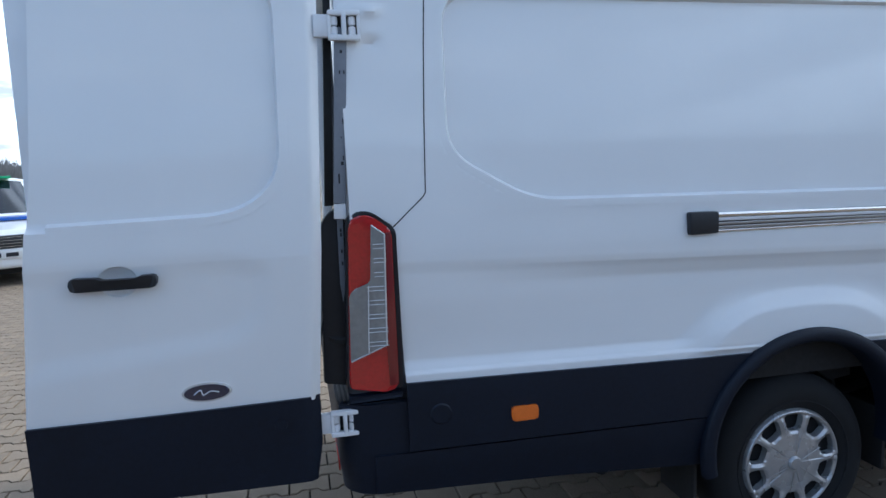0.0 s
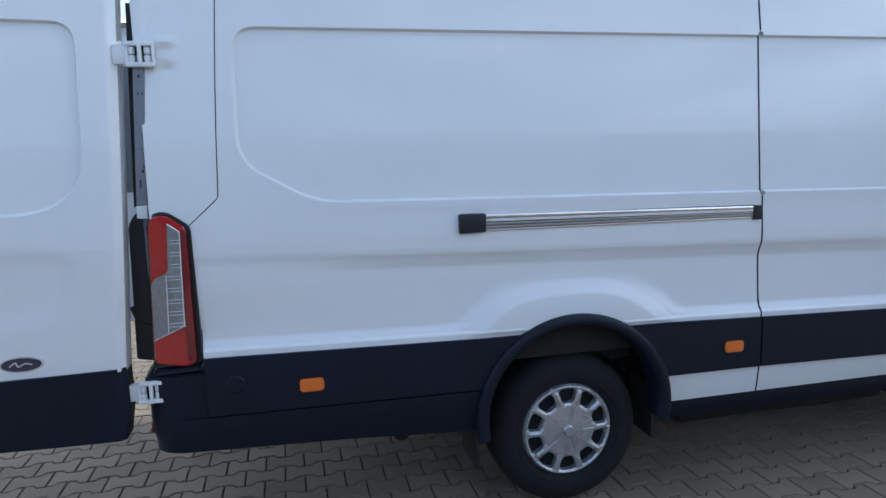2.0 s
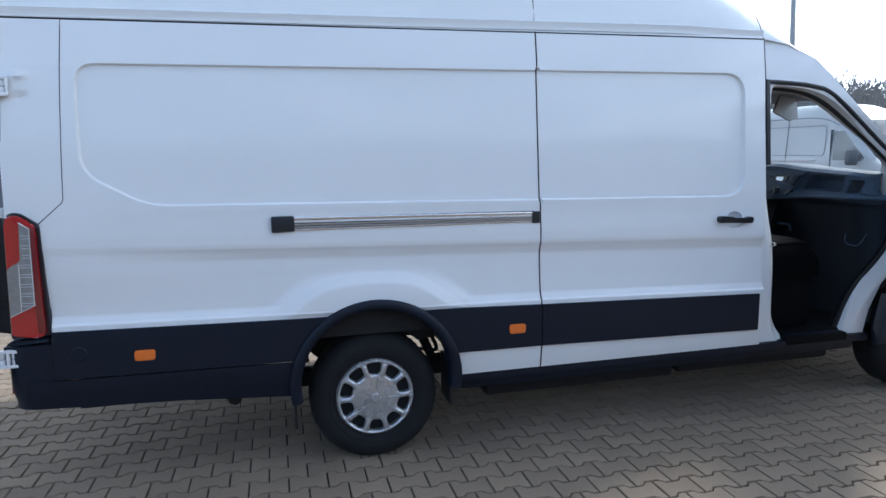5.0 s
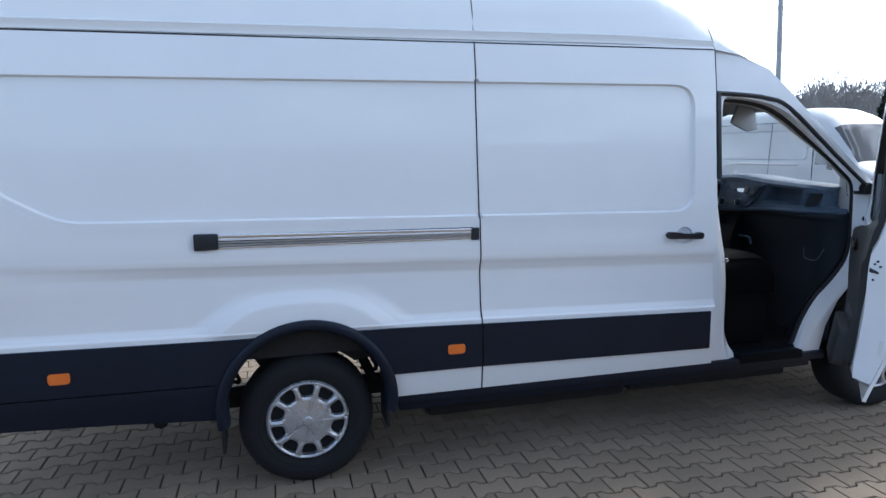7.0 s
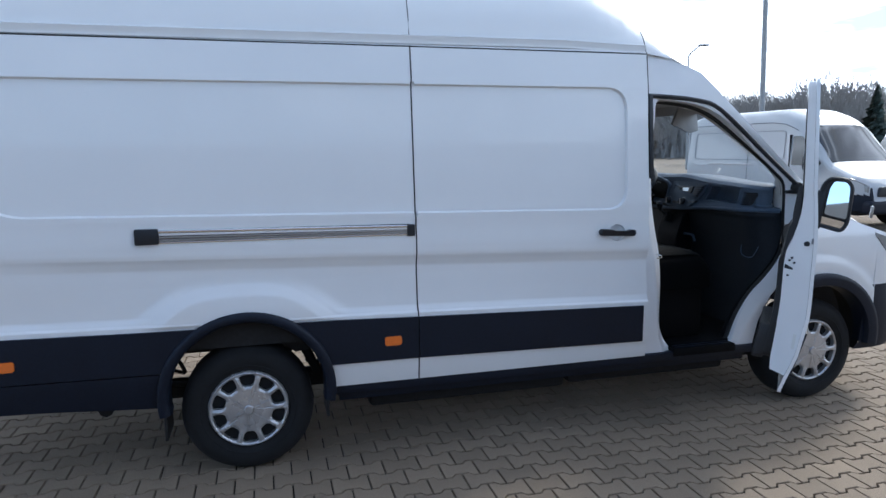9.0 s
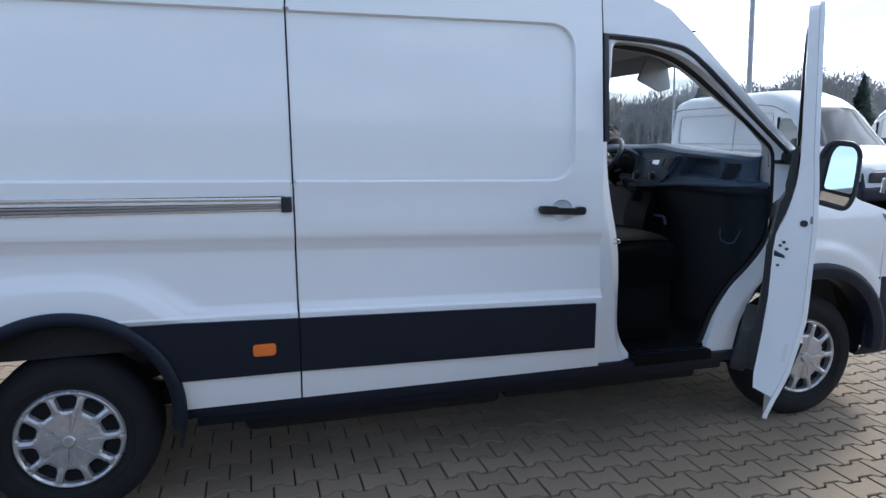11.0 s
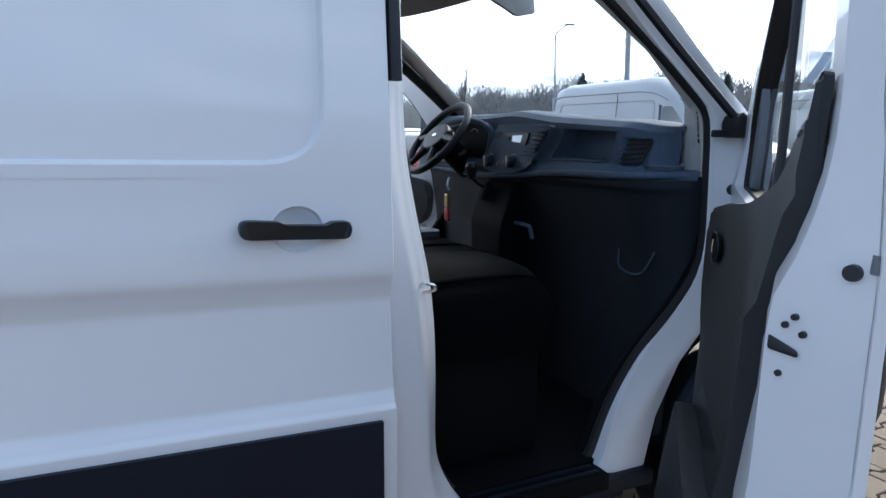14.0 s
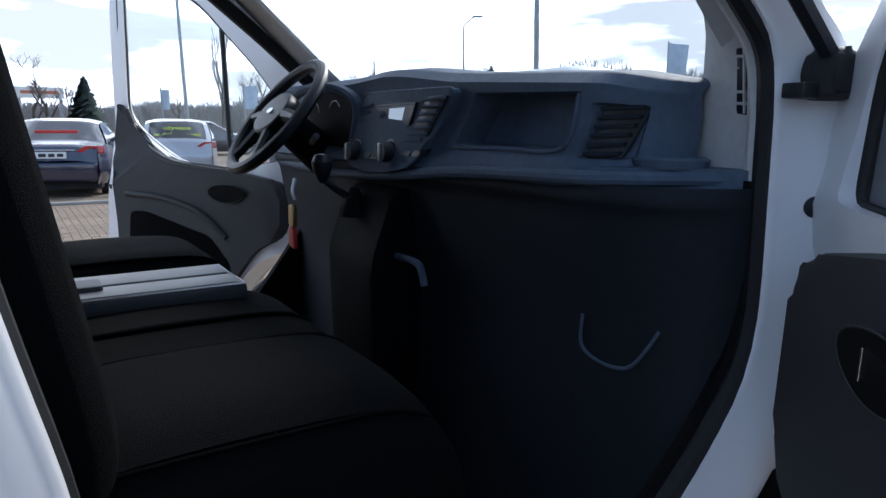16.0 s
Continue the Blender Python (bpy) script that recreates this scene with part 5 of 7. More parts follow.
    trim = part("door_trim", bm, M_TRIM, door, "grey moulded door trim")
    roll = [(0.25, 1.195), (0.44, 1.226), (0.80, 1.262), (0.98, 1.35), (1.07, 1.485)]
    part("trim_top_roll", tube(smooth_path([(a, s * (-0.150 + 0.062 * float(smooth((b - 1.16) / 0.25)) + lean(b)), b - dz) for a, b in roll], 5), 0.016, 10), M_TRIM, trim)
    # lever bowl, armrest, pocket
    on_trim = lambda a, b, d: (a, s * (d + lean(b)), b)
    # flush dark disc, put in for the shade of a recessed bowl
    part("lever_bowl", prism([(0.46 + 0.090 * math.cos(a) * (1 + 0.15 * math.sin(a)), 1.124 - 0.7 * dz + 0.036 * math.sin(a)) for a in np.linspace(0, 2 * math.pi, 36)[:-1]], on_trim, -0.165, -0.1726, 0.0005), M_DASHLOW, trim)
    part("bowl_rim", tube([on_trim(0.46 + 0.092 * math.cos(a) * (1 + 0.15 * math.sin(a)), 1.124 - 0.7 * dz + 0.038 * math.sin(a), -0.1722) for a in np.linspace(0, 2 * math.pi, 36)[:-1]], 0.0014, 6, closed=True), M_TRIM, trim)
    lever = part("door_lever", prism(rounded([(0.435, 1.108 - 0.7 * dz), (0.530, 1.100 - 0.7 * dz), (0.530, 1.132 - 0.7 * dz), (0.435, 1.145 - 0.7 * dz)], 0.012, 3), on_trim, -0.170, -0.1738, 0.0008), M_DASHLOW, trim)
    if not far:
        part("lever_edge", prism(rounded([(0.433, 1.106), (0.438, 1.106), (0.438, 1.142), (0.433, 1.142)], 0.001, 1), on_trim, -0.172, -0.1765, 0.001), M_CHROME, lever, "thin bright edge of the door release lever")
    part("door_pocket", prism(rounded([(0.62, 0.52), (1.04, 0.52), (1.04, 0.72), (0.50, 0.72)], 0.04, 4), on_trim, -0.165, -0.225, 0.018, seg=3), M_TRIM, trim)
    # flat dark patch, put in for the shaded pocket opening
    part("pocket_mouth", prism(rounded([(0.54, 0.722), (1.02, 0.722), (1.02, 0.80), (0.58, 0.80)], 0.02, 3), on_trim, -0.166, -0.174, 0.003), M_BLACK, trim)
    if far:
        part("pocket_field", prism(rounded([(0.42, 0.66), (0.98, 0.60), (0.98, 0.98), (0.90, 0.985), (0.55, 0.90), (0.44, 0.80)], 0.03, 3), on_trim, -0.160, -0.1745, 0.003), M_FABRIC, trim, "dark lower field of the door trim")
        part("trim_ledge", tube(smooth_path([on_trim(1.00, 1.055, -0.172), on_trim(0.80, 1.045, -0.176), on_trim(0.60, 0.995, -0.178), on_trim(0.46, 0.90, -0.174)], 5), 0.012, 8), M_TRIM, trim)
    # rear edge: latch and plug holes on the slanted face
    def edge(out, z, d):
        base = float(np.interp(z, [0.455, 0.80, 1.2, 2.05], [1.25, 1.235, 1.215, 1.165])) * 0.985 + 0.008
        k = min(1.0, max(0.0, (-out - 0.036) / 0.109))
        return (base - 0.077 * k + d, s * (out + lean(z)), z)

    for out, z, r in ((-0.052, 1.218, 0.0125), (-0.110, 1.130, 0.0052), (-0.121, 1.114, 0.0052), (-0.098, 1.106, 0.0052), (-0.123, 1.034, 0.0052)):
        c = Vector(edge(out, z, 0.0))
        plug = lathe([(0.001, 0.003), (r, 0.003), (r + 0.001, -0.010)], (0, 0, 0), "x", 16)
        bmesh.ops.transform(plug, matrix=Matrix.Translation(c) @ Matrix.Rotation(s * radians(-35), 4, "Z"), verts=plug.verts)
        part("edge_plug", plug, M_BLACK, door)
    part("door_latch", prism(rounded([(-0.141, 1.068), (-0.101, 1.068), (-0.101, 1.078), (-0.141, 1.092)], 0.004, 2), edge, -0.02, 0.0035, 0.001), M_BLACK, door, "black door latch slot")
    part("edge_label", prism([(-0.030, 1.222), (-0.012, 1.222), (-0.012, 1.250), (-0.030, 1.250)], edge, -0.01, 0.003), M_GREY, door)
    part("tyre_label", prism([(-0.060, 0.66), (-0.045, 0.66), (-0.045, 0.74), (-0.060, 0.74)], edge, -0.01, 0.003), M_PLATE, door)
    # black lower cladding strip outside
    part("lower_cladding", prism([(0.62, 0.545), (1.235, 0.535), (1.225, 0.755), (0.42, 0.765)], lambda a, b, d: (a, s * (d + skin_y(b) + lean(b)), b), 0.001, 0.012, 0.004), M_CLAD, door)
    # hinges
    for z in (1.24, 0.95):
        h = part("door_hinge", prism(rounded([(-0.045, z - 0.035), (0.03, z - 0.035), (0.03, z + 0.035), (-0.045, z + 0.035)], 0.01, 2), xz, s * -0.09, s * -0.06, 0.005), M_JAMB, door)
        part("hinge_bolt", lathe([(0.001, -0.006), (0.012, -0.006), (0.014, 0.006)], (0.0, s * -0.095, z), "y", 14), M_BLACK, h)
    return door


near_door = cab_door(False)
far_door = cab_door(True)


# wing mirror on the near door
def wing_mirror():
    m = near_door.matrix_world
    lift = lambda b: 1.245 + 0.91 * (b - 1.245)
    off = lambda a: (a - 0.11) * 0.72 - 0.048
    prof = [(a, lift(b)) for a, b in rounded([(0.135, 1.265), (0.355, 1.235), (0.385, 1.30), (0.375, 1.53), (0.33, 1.575), (0.20, 1.575), (0.160, 1.52)], 0.035, 4)]
    shell = prism(prof, lambda a, b, d: (d + 0.17, off(a), b), 0.285, 0.20, 0.0)
    for v in shell.verts:
        if v.co.x < 0.41:
            v.co.y = 0.15 + (v.co.y - 0.15) * 0.82
            v.co.z = 1.41 + (v.co.z - 1.41) * 0.88
    ob = part("wing_mirror", shell, M_BLACK, near_door, "black wing mirror with two glasses", 50)
    part("mirror_rim", tube([(0.468, off(a), b) for a, b in dense(prof, 0.03)], 0.011, 6, closed=True), M_BLACK, ob)
    up = rounded([(0.205, 1.335), (0.370, 1.318), (0.362, 1.525), (0.330, 1.556), (0.240, 1.556), (0.215, 1.51)], 0.02, 4)
    lo = rounded([(0.170, 1.275), (0.350, 1.252), (0.368, 1.298), (0.185, 1.320)], 0.012, 3)
    part("mirror_glass", prism(up, lambda a, b, d: (d - 0.10 * (b - 1.43), off(a), lift(b)), 0.468, 0.471), M_MIRROR, ob)
    part("wide_angle_glass", prism(lo, lambda a, b, d: (d + 0.04 * (b - 1.285), off(a), lift(b)), 0.462, 0.466), M_MIRROR, ob)
    part("mirror_arm", prism(rounded([(0.26, -0.01), (0.42, -0.01), (0.41, 0.06), (0.32, 0.06)], 0.02, 3), lambda a, b, d: (a, b, d), 1.30, 1.40, 0.012), M_BLACK, ob)
    part("mirror_base", prism(rounded([(0.150, 1.235), (0.480, 1.235), (0.475, 1.47), (0.435, 1.445), (0.345, 1.365), (0.150, 1.362)], 0.012, 2), lambda a, b, d: (a, d, b), -0.034, 0.012, 0.006), M_BLACK, ob)
    part("indicator_lens", box(0.33, 0.39, 0.262, 0.278, 1.33, 1.40, 0.005), M_CLEAR, ob)


wing_mirror()
part("far_mirror", prism(rounded([(-0.38, 1.25), (-0.15, 1.25), (-0.16, 1.56), (-0.36, 1.56)], 0.04, 4), lambda a, b, d: (d, a, b), 0.28, 0.18, 0.02), M_BLACK, far_door)


# ---- cab inside ----
def dash():
    prof = [(3.94, 1.30), (3.94, 1.425), (3.70, 1.466), (3.48, 1.482), (3.405, 1.474), (3.375, 1.455), (3.380, 1.40), (3.372, 1.335), (3.352, 1.305), (3.345, 1.285), (3.40, 1.255), (3.47, 1.20)]
    fine = []
    for (xa, za), (xb, zb) in zip(prof, prof[1:]):
        n = max(1, int(math.hypot(xb - xa, zb - za) / (0.0045 if xb < 3.40 and zb > 1.29 else 0.02)))
        fine += [(xa + (xb - xa) * i / n, za + (zb - za) * i / n) for i in range(n)]
    fine.append(prof[-1])
    ys = np.concatenate([np.linspace(0.278, 0.30, 8), np.linspace(0.306, WIDTH - 0.14, 330)])

    def rise(y, z, x):
        up = 0.05 * (min(y, 1.12) - 0.39) + 0.012 * float(smooth(1 - abs(y - 1.05) / 0.30)) - 0.012 * float(smooth((0.36 - y) / 0.08))
        return up * float(smooth((z - 1.33) / 0.11))

    def turn_in(y):
        q = min(1.0, max(0.0, (0.40 - y) / 0.122))
        return 0.17 * (1 - math.sqrt(1 - q * q))

    def front(z):
        return float(np.interp(z, [1.285, 1.305, 1.335, 1.40, 1.455], [3.345, 3.352, 3.372, 3.380, 3.375]))

    face = lambda a, b, q: (front(b) + turn_in(a) + q, a, b)

    def vent_poly(y_top, y_low, z_top, z_low, w):
        return rounded([(y_top + w / 2, z_top), (y_top - w / 2, z_top), (y_low - w / 2, z_low), (y_low + w / 2, z_low)], 0.008, 2)

    vents = [(1.132, 1.214, 1.438, 1.332, 0.058, 6), (0.806, 0.906, 1.446, 1.338, 0.082, 7), (0.331, 0.357, 1.420, 1.328, 0.056, 6)]
    slope = lambda y: float(np.interp(y, [0.28, 0.302, 0.360, 0.394, 0.690, 1.40], [0.0, 0.20, 0.30, 0.33, 0.78, 0.0]))
    hollows = [(0.394, 0.690, 1.343, 1.440, 0.075), (0.302, 0.360, 1.328, 1.422, 0.016)]
    G = np.zeros((len(ys), len(fine), 3))
    for i, y in enumerate(ys):
        bow = -0.06 * ((y - MID) / 0.9) ** 2
        for j, (x, z) in enumerate(fine):
            up = rise(y, z, x)
            px = x + (bow * 3 if x > 3.8 else 0) + turn_in(y) * float(smooth((3.62 - x) / 0.14))
            shift = slope(y) * (1.446 - min(1.446, max(1.335, z))) if x < 3.40 else 0.0
            for ya, yb, za, zb, deep in hollows:
                if x < 3.40 and ya <= y <= yb and za <= z <= zb:
                    px += deep
            G[i, j] = (px, y + shift, z + up * (0.5 if x < 3.40 and z < 1.45 else 1.0))
    d = sheet_part("dashboard", G, M_DASH, van, None, None, "dark grey moulded dashboard", 40)
    # lip and shelf under it
    part("dash_lip", tube(smooth_path([(3.375, 1.90, 1.25), (3.352, 1.40, 1.243), (3.345, 1.05, 1.256), (3.345, 0.70, 1.286), (3.358, 0.36, 1.297), (3.46, 0.24, 1.300), (3.55, 0.17, 1.300)], 8), 0.013, 10), M_DASH, d)
    part("side_shelf", prism(rounded([(3.535, 0.150), (3.66, 0.150), (3.66, 0.42), (3.36, 0.42), (3.37, 0.34)], 0.02, 3), xy, 1.255, 1.316, 0.008), M_DASH, d)
    part("cup_holder", lathe([(0.045, 0.0), (0.060, 0.0), (0.064, 0.014), (0.058, 0.018), (0.050, 0.014), (0.046, 0.0)], (3.485, 0.285, 1.315), "z", 32), M_DASH, d)
    # lower dash
    low = [(3.362, 1.288), (3.356, 1.262), (3.372, 1.235), (3.385, 1.17), (3.405, 1.05), (3.412, 0.95), (3.40, 0.70), (3.38, 0.455)]
    low = smooth_path([(x, 0.0, z) for x, z in low], 4)
    yl = np.concatenate([np.linspace(0.15, 0.40, 20), np.linspace(0.44, WIDTH - 0.14, 30)])
    away = lambda y: 0.17 * (1 - math.sqrt(1 - min(1.0, max(0.0, (0.36 - y) / 0.212)) ** 2))
    L = np.array([[(q.x + away(y) * float(smooth((q.z - 0.6) / 0.5)), y, q.z) for q in low] for y in yl])
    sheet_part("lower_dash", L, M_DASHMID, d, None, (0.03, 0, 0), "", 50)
    # centre stack
    stack = rounded([(1.180, 1.462), (0.745, 1.462), (0.772, 1.42), (0.848, 1.340), (0.892, 1.286), (1.02, 1.266), (1.13, 1.263), (1.235, 1.280), (1.268, 1.325)], [0.03, 0.03, 0.05, 0.05, 0.04, 0.05, 0.05, 0.03, 0.03], 4)
    st = part("centre_console", prism(stack, face, -0.022, 0.04, 0.010, seg=3), M_DASH, d, "centre console panel with radio")
    part("console_rim", tube([face(a, b, -0.019) for a, b in dense(list(stack), 0.03)], 0.0035, 6, closed=True), M_DASH, st)
    part("radio", prism(rounded([(1.100, 1.432), (0.894, 1.435), (0.934, 1.364), (1.138, 1.358)], 0.006, 2), face, -0.030, 0.0, 0.003), M_BLACK, st, "black car radio")
    part("radio_bezel", tube([face(a, b, -0.0300) for a, b in ((1.094, 1.427), (0.902, 1.430), (0.916, 1.404), (1.110, 1.400))], 0.0012, 5, closed=True), M_DASH, st)
    part("lit_display", prism([(1.022, 1.421), (0.948, 1.423), (0.962, 1.393), (1.030, 1.391)], face, -0.0330, -0.02), M_SCREEN, st, "lit grey radio display")
    part("radio_knob", lathe([(0.001, -0.012), (0.008, -0.012), (0.009, 0.0)], face(1.062, 1.408, -0.030), "x", 18), M_GREY, st)
    for k in range(5):
        y = 1.118 - 0.037 * k
        part("radio_button", prism(rounded([(y, 1.384), (y - 0.030, 1.385), (y - 0.026, 1.371), (y + 0.004, 1.370)], 0.002, 1), face, -0.033, -0.02, 0.001), M_DASH, st)
    for y, z, r in ((1.185, 1.312, 0.030), (0.996, 1.316, 0.030)):
        kn = part("heater_knob", lathe([(0.001, -0.062), (r * 0.78, -0.062), (r * 0.82, -0.055), (r * 0.86, -0.020)], (3.366, y, z), "x", 28), M_BLACK, st)
        part("knob_ring", tube([(3.336, y + r * math.cos(a), z + r * math.sin(a)) for a in np.linspace(0, 2 * math.pi, 33)[:-1]], 0.0022, 5, closed=True), M_ALU, kn)
        part("knob_bar", box(3.299, 3.312, y - 0.004, y + 0.004, z - 0.022, z + 0.022, 0.002), M_ALU, kn)
    for y, z, w, hh in ((1.118, 1.326, 0.036, 0.014), (1.076, 1.327, 0.036, 0.014), (1.112, 1.304, 0.036, 0.018), (1.070, 1.304, 0.036, 0.018), (0.918, 1.322, 0.038, 0.022), (0.874, 1.322, 0.034, 0.022)):
        part("switch", prism(rounded([(y + w / 2, z + hh / 2), (y - w / 2, z + hh / 2), (y - w / 2, z - hh / 2), (y + w / 2, z - hh / 2)], 0.003, 1), face, -0.027, 0.0, 0.002), M_BLACK, st)

    def vent(y_top, y_low, z_top, z_low, w, n, sunk):
        v = part("air_vent", prism(vent_poly(y_top, y_low, z_top, z_low, w), face, 0.014 if sunk else -0.0255, 0.02, 0.002), M_BLACK, d, "slatted air vent")
        for k in range(n):
            t = (k + 0.5) / n
            y, z = y_top + (y_low - y_top) * t, z_top + (z_low - z_top) * t
            q0, q1 = (0.001, 0.013) if sunk else (-0.036, -0.02)
            part("vent_slat", prism([(y + w * 0.46, z + 0.0030), (y - w * 0.46, z + 0.0060), (y - w * 0.46, z - 0.0010), (y + w * 0.46, z - 0.0040)], face, q0, q1, 0.001), M_DASHMID if sunk else M_DASH, v)

    for k, v in enumerate(vents):
        vent(*v, k == 2)
    part("cubby_lip", tube(smooth_path([face(0.396, 1.438, -0.001), face(0.428, 1.344, -0.003), face(0.60, 1.338, -0.003), face(0.772, 1.335, -0.003)], 6), 0.004, 6), M_DASH, d)
    # round speaker caps on the brow
    for y, x in ((1.175, 3.430), (0.790, 3.428)):
        part("speaker_cap", lathe([(0.001, 0.004), (0.024, 0.003), (0.030, -0.002), (0.032, -0.02)], (x, y, 1.472 + 0.05 * (min(y, 1.12) - 0.39) + (0.008 if 0.9 < y < 1.2 else 0.0)), "z", 24), M_BLACK, d)
    # instrument hood
    part("instrument_hood", tube(smooth_path([(3.35, 1.72, 1.34), (3.345, 1.70, 1.45), (3.335, 1.52, 1.488), (3.335, 1.35, 1.484), (3.342, 1.245, 1.462), (3.350, 1.212, 1.425), (3.352, 1.240, 1.345), (3.350, 1.275, 1.290)], 6), 0.014, 8), M_DASH, d)
    dial_hood = part("dial_panel", prism(rounded([(1.69, 1.33), (1.285, 1.315), (1.250, 1.345), (1.232, 1.425), (1.26, 1.452), (1.36, 1.472), (1.52, 1.475), (1.68, 1.45)], 0.02, 3), face, -0.006, 0.05), M_DASHLOW, d, "dark panel with the dials")
    for y in (1.40, 1.56):
        part("dial_ring", tube([(3.366, y + 0.045 * math.cos(a), 1.405 + 0.045 * math.sin(a)) for a in np.linspace(0, 2 * math.pi, 33)[:-1]], 0.0016, 5, closed=True), M_ALU, dial_hood)
    part("dash_knob", lathe([(0.001, -0.01), (0.012, -0.01), (0.016, 0.01)], (3.430, 0.93, 1.195), "x", 18), M_DASHLOW, d)
    part("shelf_grip", tube(smooth_path([(3.35, 1.05, 1.054), (3.335, 0.92, 1.064), (3.33, 0.856, 1.062), (3.33, 0.840, 1.045), (3.335, 0.836, 1.015)], 5), 0.009, 8), M_DASH, d, "grey edge of the gear console")
    part("grab_recess", tube(smooth_path([(3.405, 0.392, 1.045), (3.408, 0.394, 0.985), (3.410, 0.345, 0.965), (3.410, 0.285, 0.974), (3.407, 0.245, 1.018), (3.403, 0.219, 1.056)], 6), 0.0035, 6), M_DASH, d)
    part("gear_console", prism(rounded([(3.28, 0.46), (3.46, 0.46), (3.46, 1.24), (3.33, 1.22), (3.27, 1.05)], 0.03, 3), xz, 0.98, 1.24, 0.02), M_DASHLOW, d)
    part("gear_lever", tube(smooth_path([(3.34, 1.15, 1.17), (3.27, 1.14, 1.205), (3.215, 1.13, 1.245)], 4), 0.010, 8), M_CHROME, d)
    part("gear_boot", lathe([(0.012, 0.055), (0.022, 0.03), (0.040, 0.0), (0.046, -0.02)], (3.305, 1.145, 1.165), "z", 20), M_DASHLOW, d)
    part("gear_knob", lathe([(0.001, 0.045), (0.018, 0.042), (0.027, 0.024), (0.024, 0.005), (0.014, -0.022), (0.008, -0.03)], (3.21, 1.13, 1.265), "z", 20), M_BLACK, d)
    part("column_stalk", tube([(3.30, 1.42, 1.33), (3.27, 1.31, 1.35)], 0.009, 8), M_BLACK, d)


dash()


def steering_wheel():
    c, r = Vector((3.225, 1.505, 1.405)), 0.195
    nrm = Vector((-0.77, 0.0, 0.63)).normalized()
    u, v = Vector((0, 1, 0)), nrm.cross(Vector((0, 1, 0)))
    ring = [c + (u * math.cos(a) + v * math.sin(a)) * r for a in np.linspace(0, 2 * math.pi, 49)[:-1]]
    w = part("steering_wheel", tube(ring, 0.018, 10, closed=True), M_BLACK, van, "black four-spoke steering wheel")
    hub = bmesh.new()
    prof = [(0.10 * math.cos(a), 0.075 * math.sin(a)) for a in np.linspace(0, 2 * math.pi, 25)[:-1]]
    prism(prof, lambda a, b, d: tuple(c + u * a + v * b + nrm * d), -0.03, 0.022, 0.012, hub, 3)
    part("airbag_cover", hub, M_BLACK, w)
    for sgn in (-1, 1):
        part("spoke", tube([c + u * (0.09 * sgn), c + u * (0.185 * sgn) + v * 0.01], [0.024, 0.016], 8), M_BLACK, w)
        lowv = v if v.z < 0 else -v
        part("spoke", tube([c + u * (0.04 * sgn) + lowv * 0.05, c + u * (0.10 * sgn) + lowv * 0.165], [0.020, 0.013], 8), M_BLACK, w)
    part("wheel_badge", prism([(0.022 * math.cos(a), 0.010 * math.sin(a)) for a in np.linspace(0, 2 * math.pi, 21)[:-1]], lambda a, b, d: tuple(c + u * a + v * b + nrm * d), 0.022, 0.026), M_CHROME, w)
    part("steering_column", tube([c - nrm * 0.02, c - nrm * 0.22], [0.05, 0.065], 12), M_DASHLOW, w)
    key = part("key_bunch", tube(smooth_path([(3.245, 1.42, 1.225), (3.235, 1.415, 1.19), (3.24, 1.41, 1.165)], 4), 0.006, 6), M_ALU, w, "keys hanging from the ignition")
    part("key_fob", prism(rounded([(1.395, 1.085), (1.435, 1.085), (1.432, 1.150), (1.398, 1.150)], 0.012, 3), yz, 3.225, 3.240, 0.004), M_BRASS, key)
    part("key_tag", prism(rounded([(1.385, 1.02), (1.43, 1.03), (1.425, 1.085), (1.39, 1.085)], 0.012, 3), yz, 3.222, 3.236, 0.004), M_ORANGE, key)


steering_wheel()


def cushion_height(x, y, x0, x1, y0, y1, z0, z1, crown):
    s, t = (2 * x - x0 - x1) / (x1 - x0), (2 * y - y0 - y1) / (y1 - y0)
    f = max(0.0, (1 - abs(s) ** 7)) ** 0.5 * max(0.0, (1 - abs(t) ** 7)) ** 0.5
    return z0 + (z1 - z0) * f + crown * f * (0.5 * t * t - 0.3 * s * s)


def cushion(x0, x1, y0, y1, z0, z1, crown, mat, name, parent, label="", nose=0.06):
    nx, ny = 40, 40
    G = np.zeros((nx, ny, 3))
    for i, s in enumerate(np.linspace(-1, 1, nx)):
        for j, t in enumerate(np.linspace(-1, 1, ny)):
            x, y = (x0 + x1) / 2 + s * (x1 - x0) / 2, (y0 + y1) / 2 + t * (y1 - y0) / 2
            z = cushion_height(x, y, x0, x1, y0, y1, z0, z1, crown)
            tuck = max(0.0, 1 - (z - z0) / (0.55 * (z1 - z0))) * max(0.0, s) ** 8      # the nose curls back under
            G[i, j] = (x - nose * tuck, y, z)
    return sheet_part(name, G, mat, parent, None, None, label, 80)


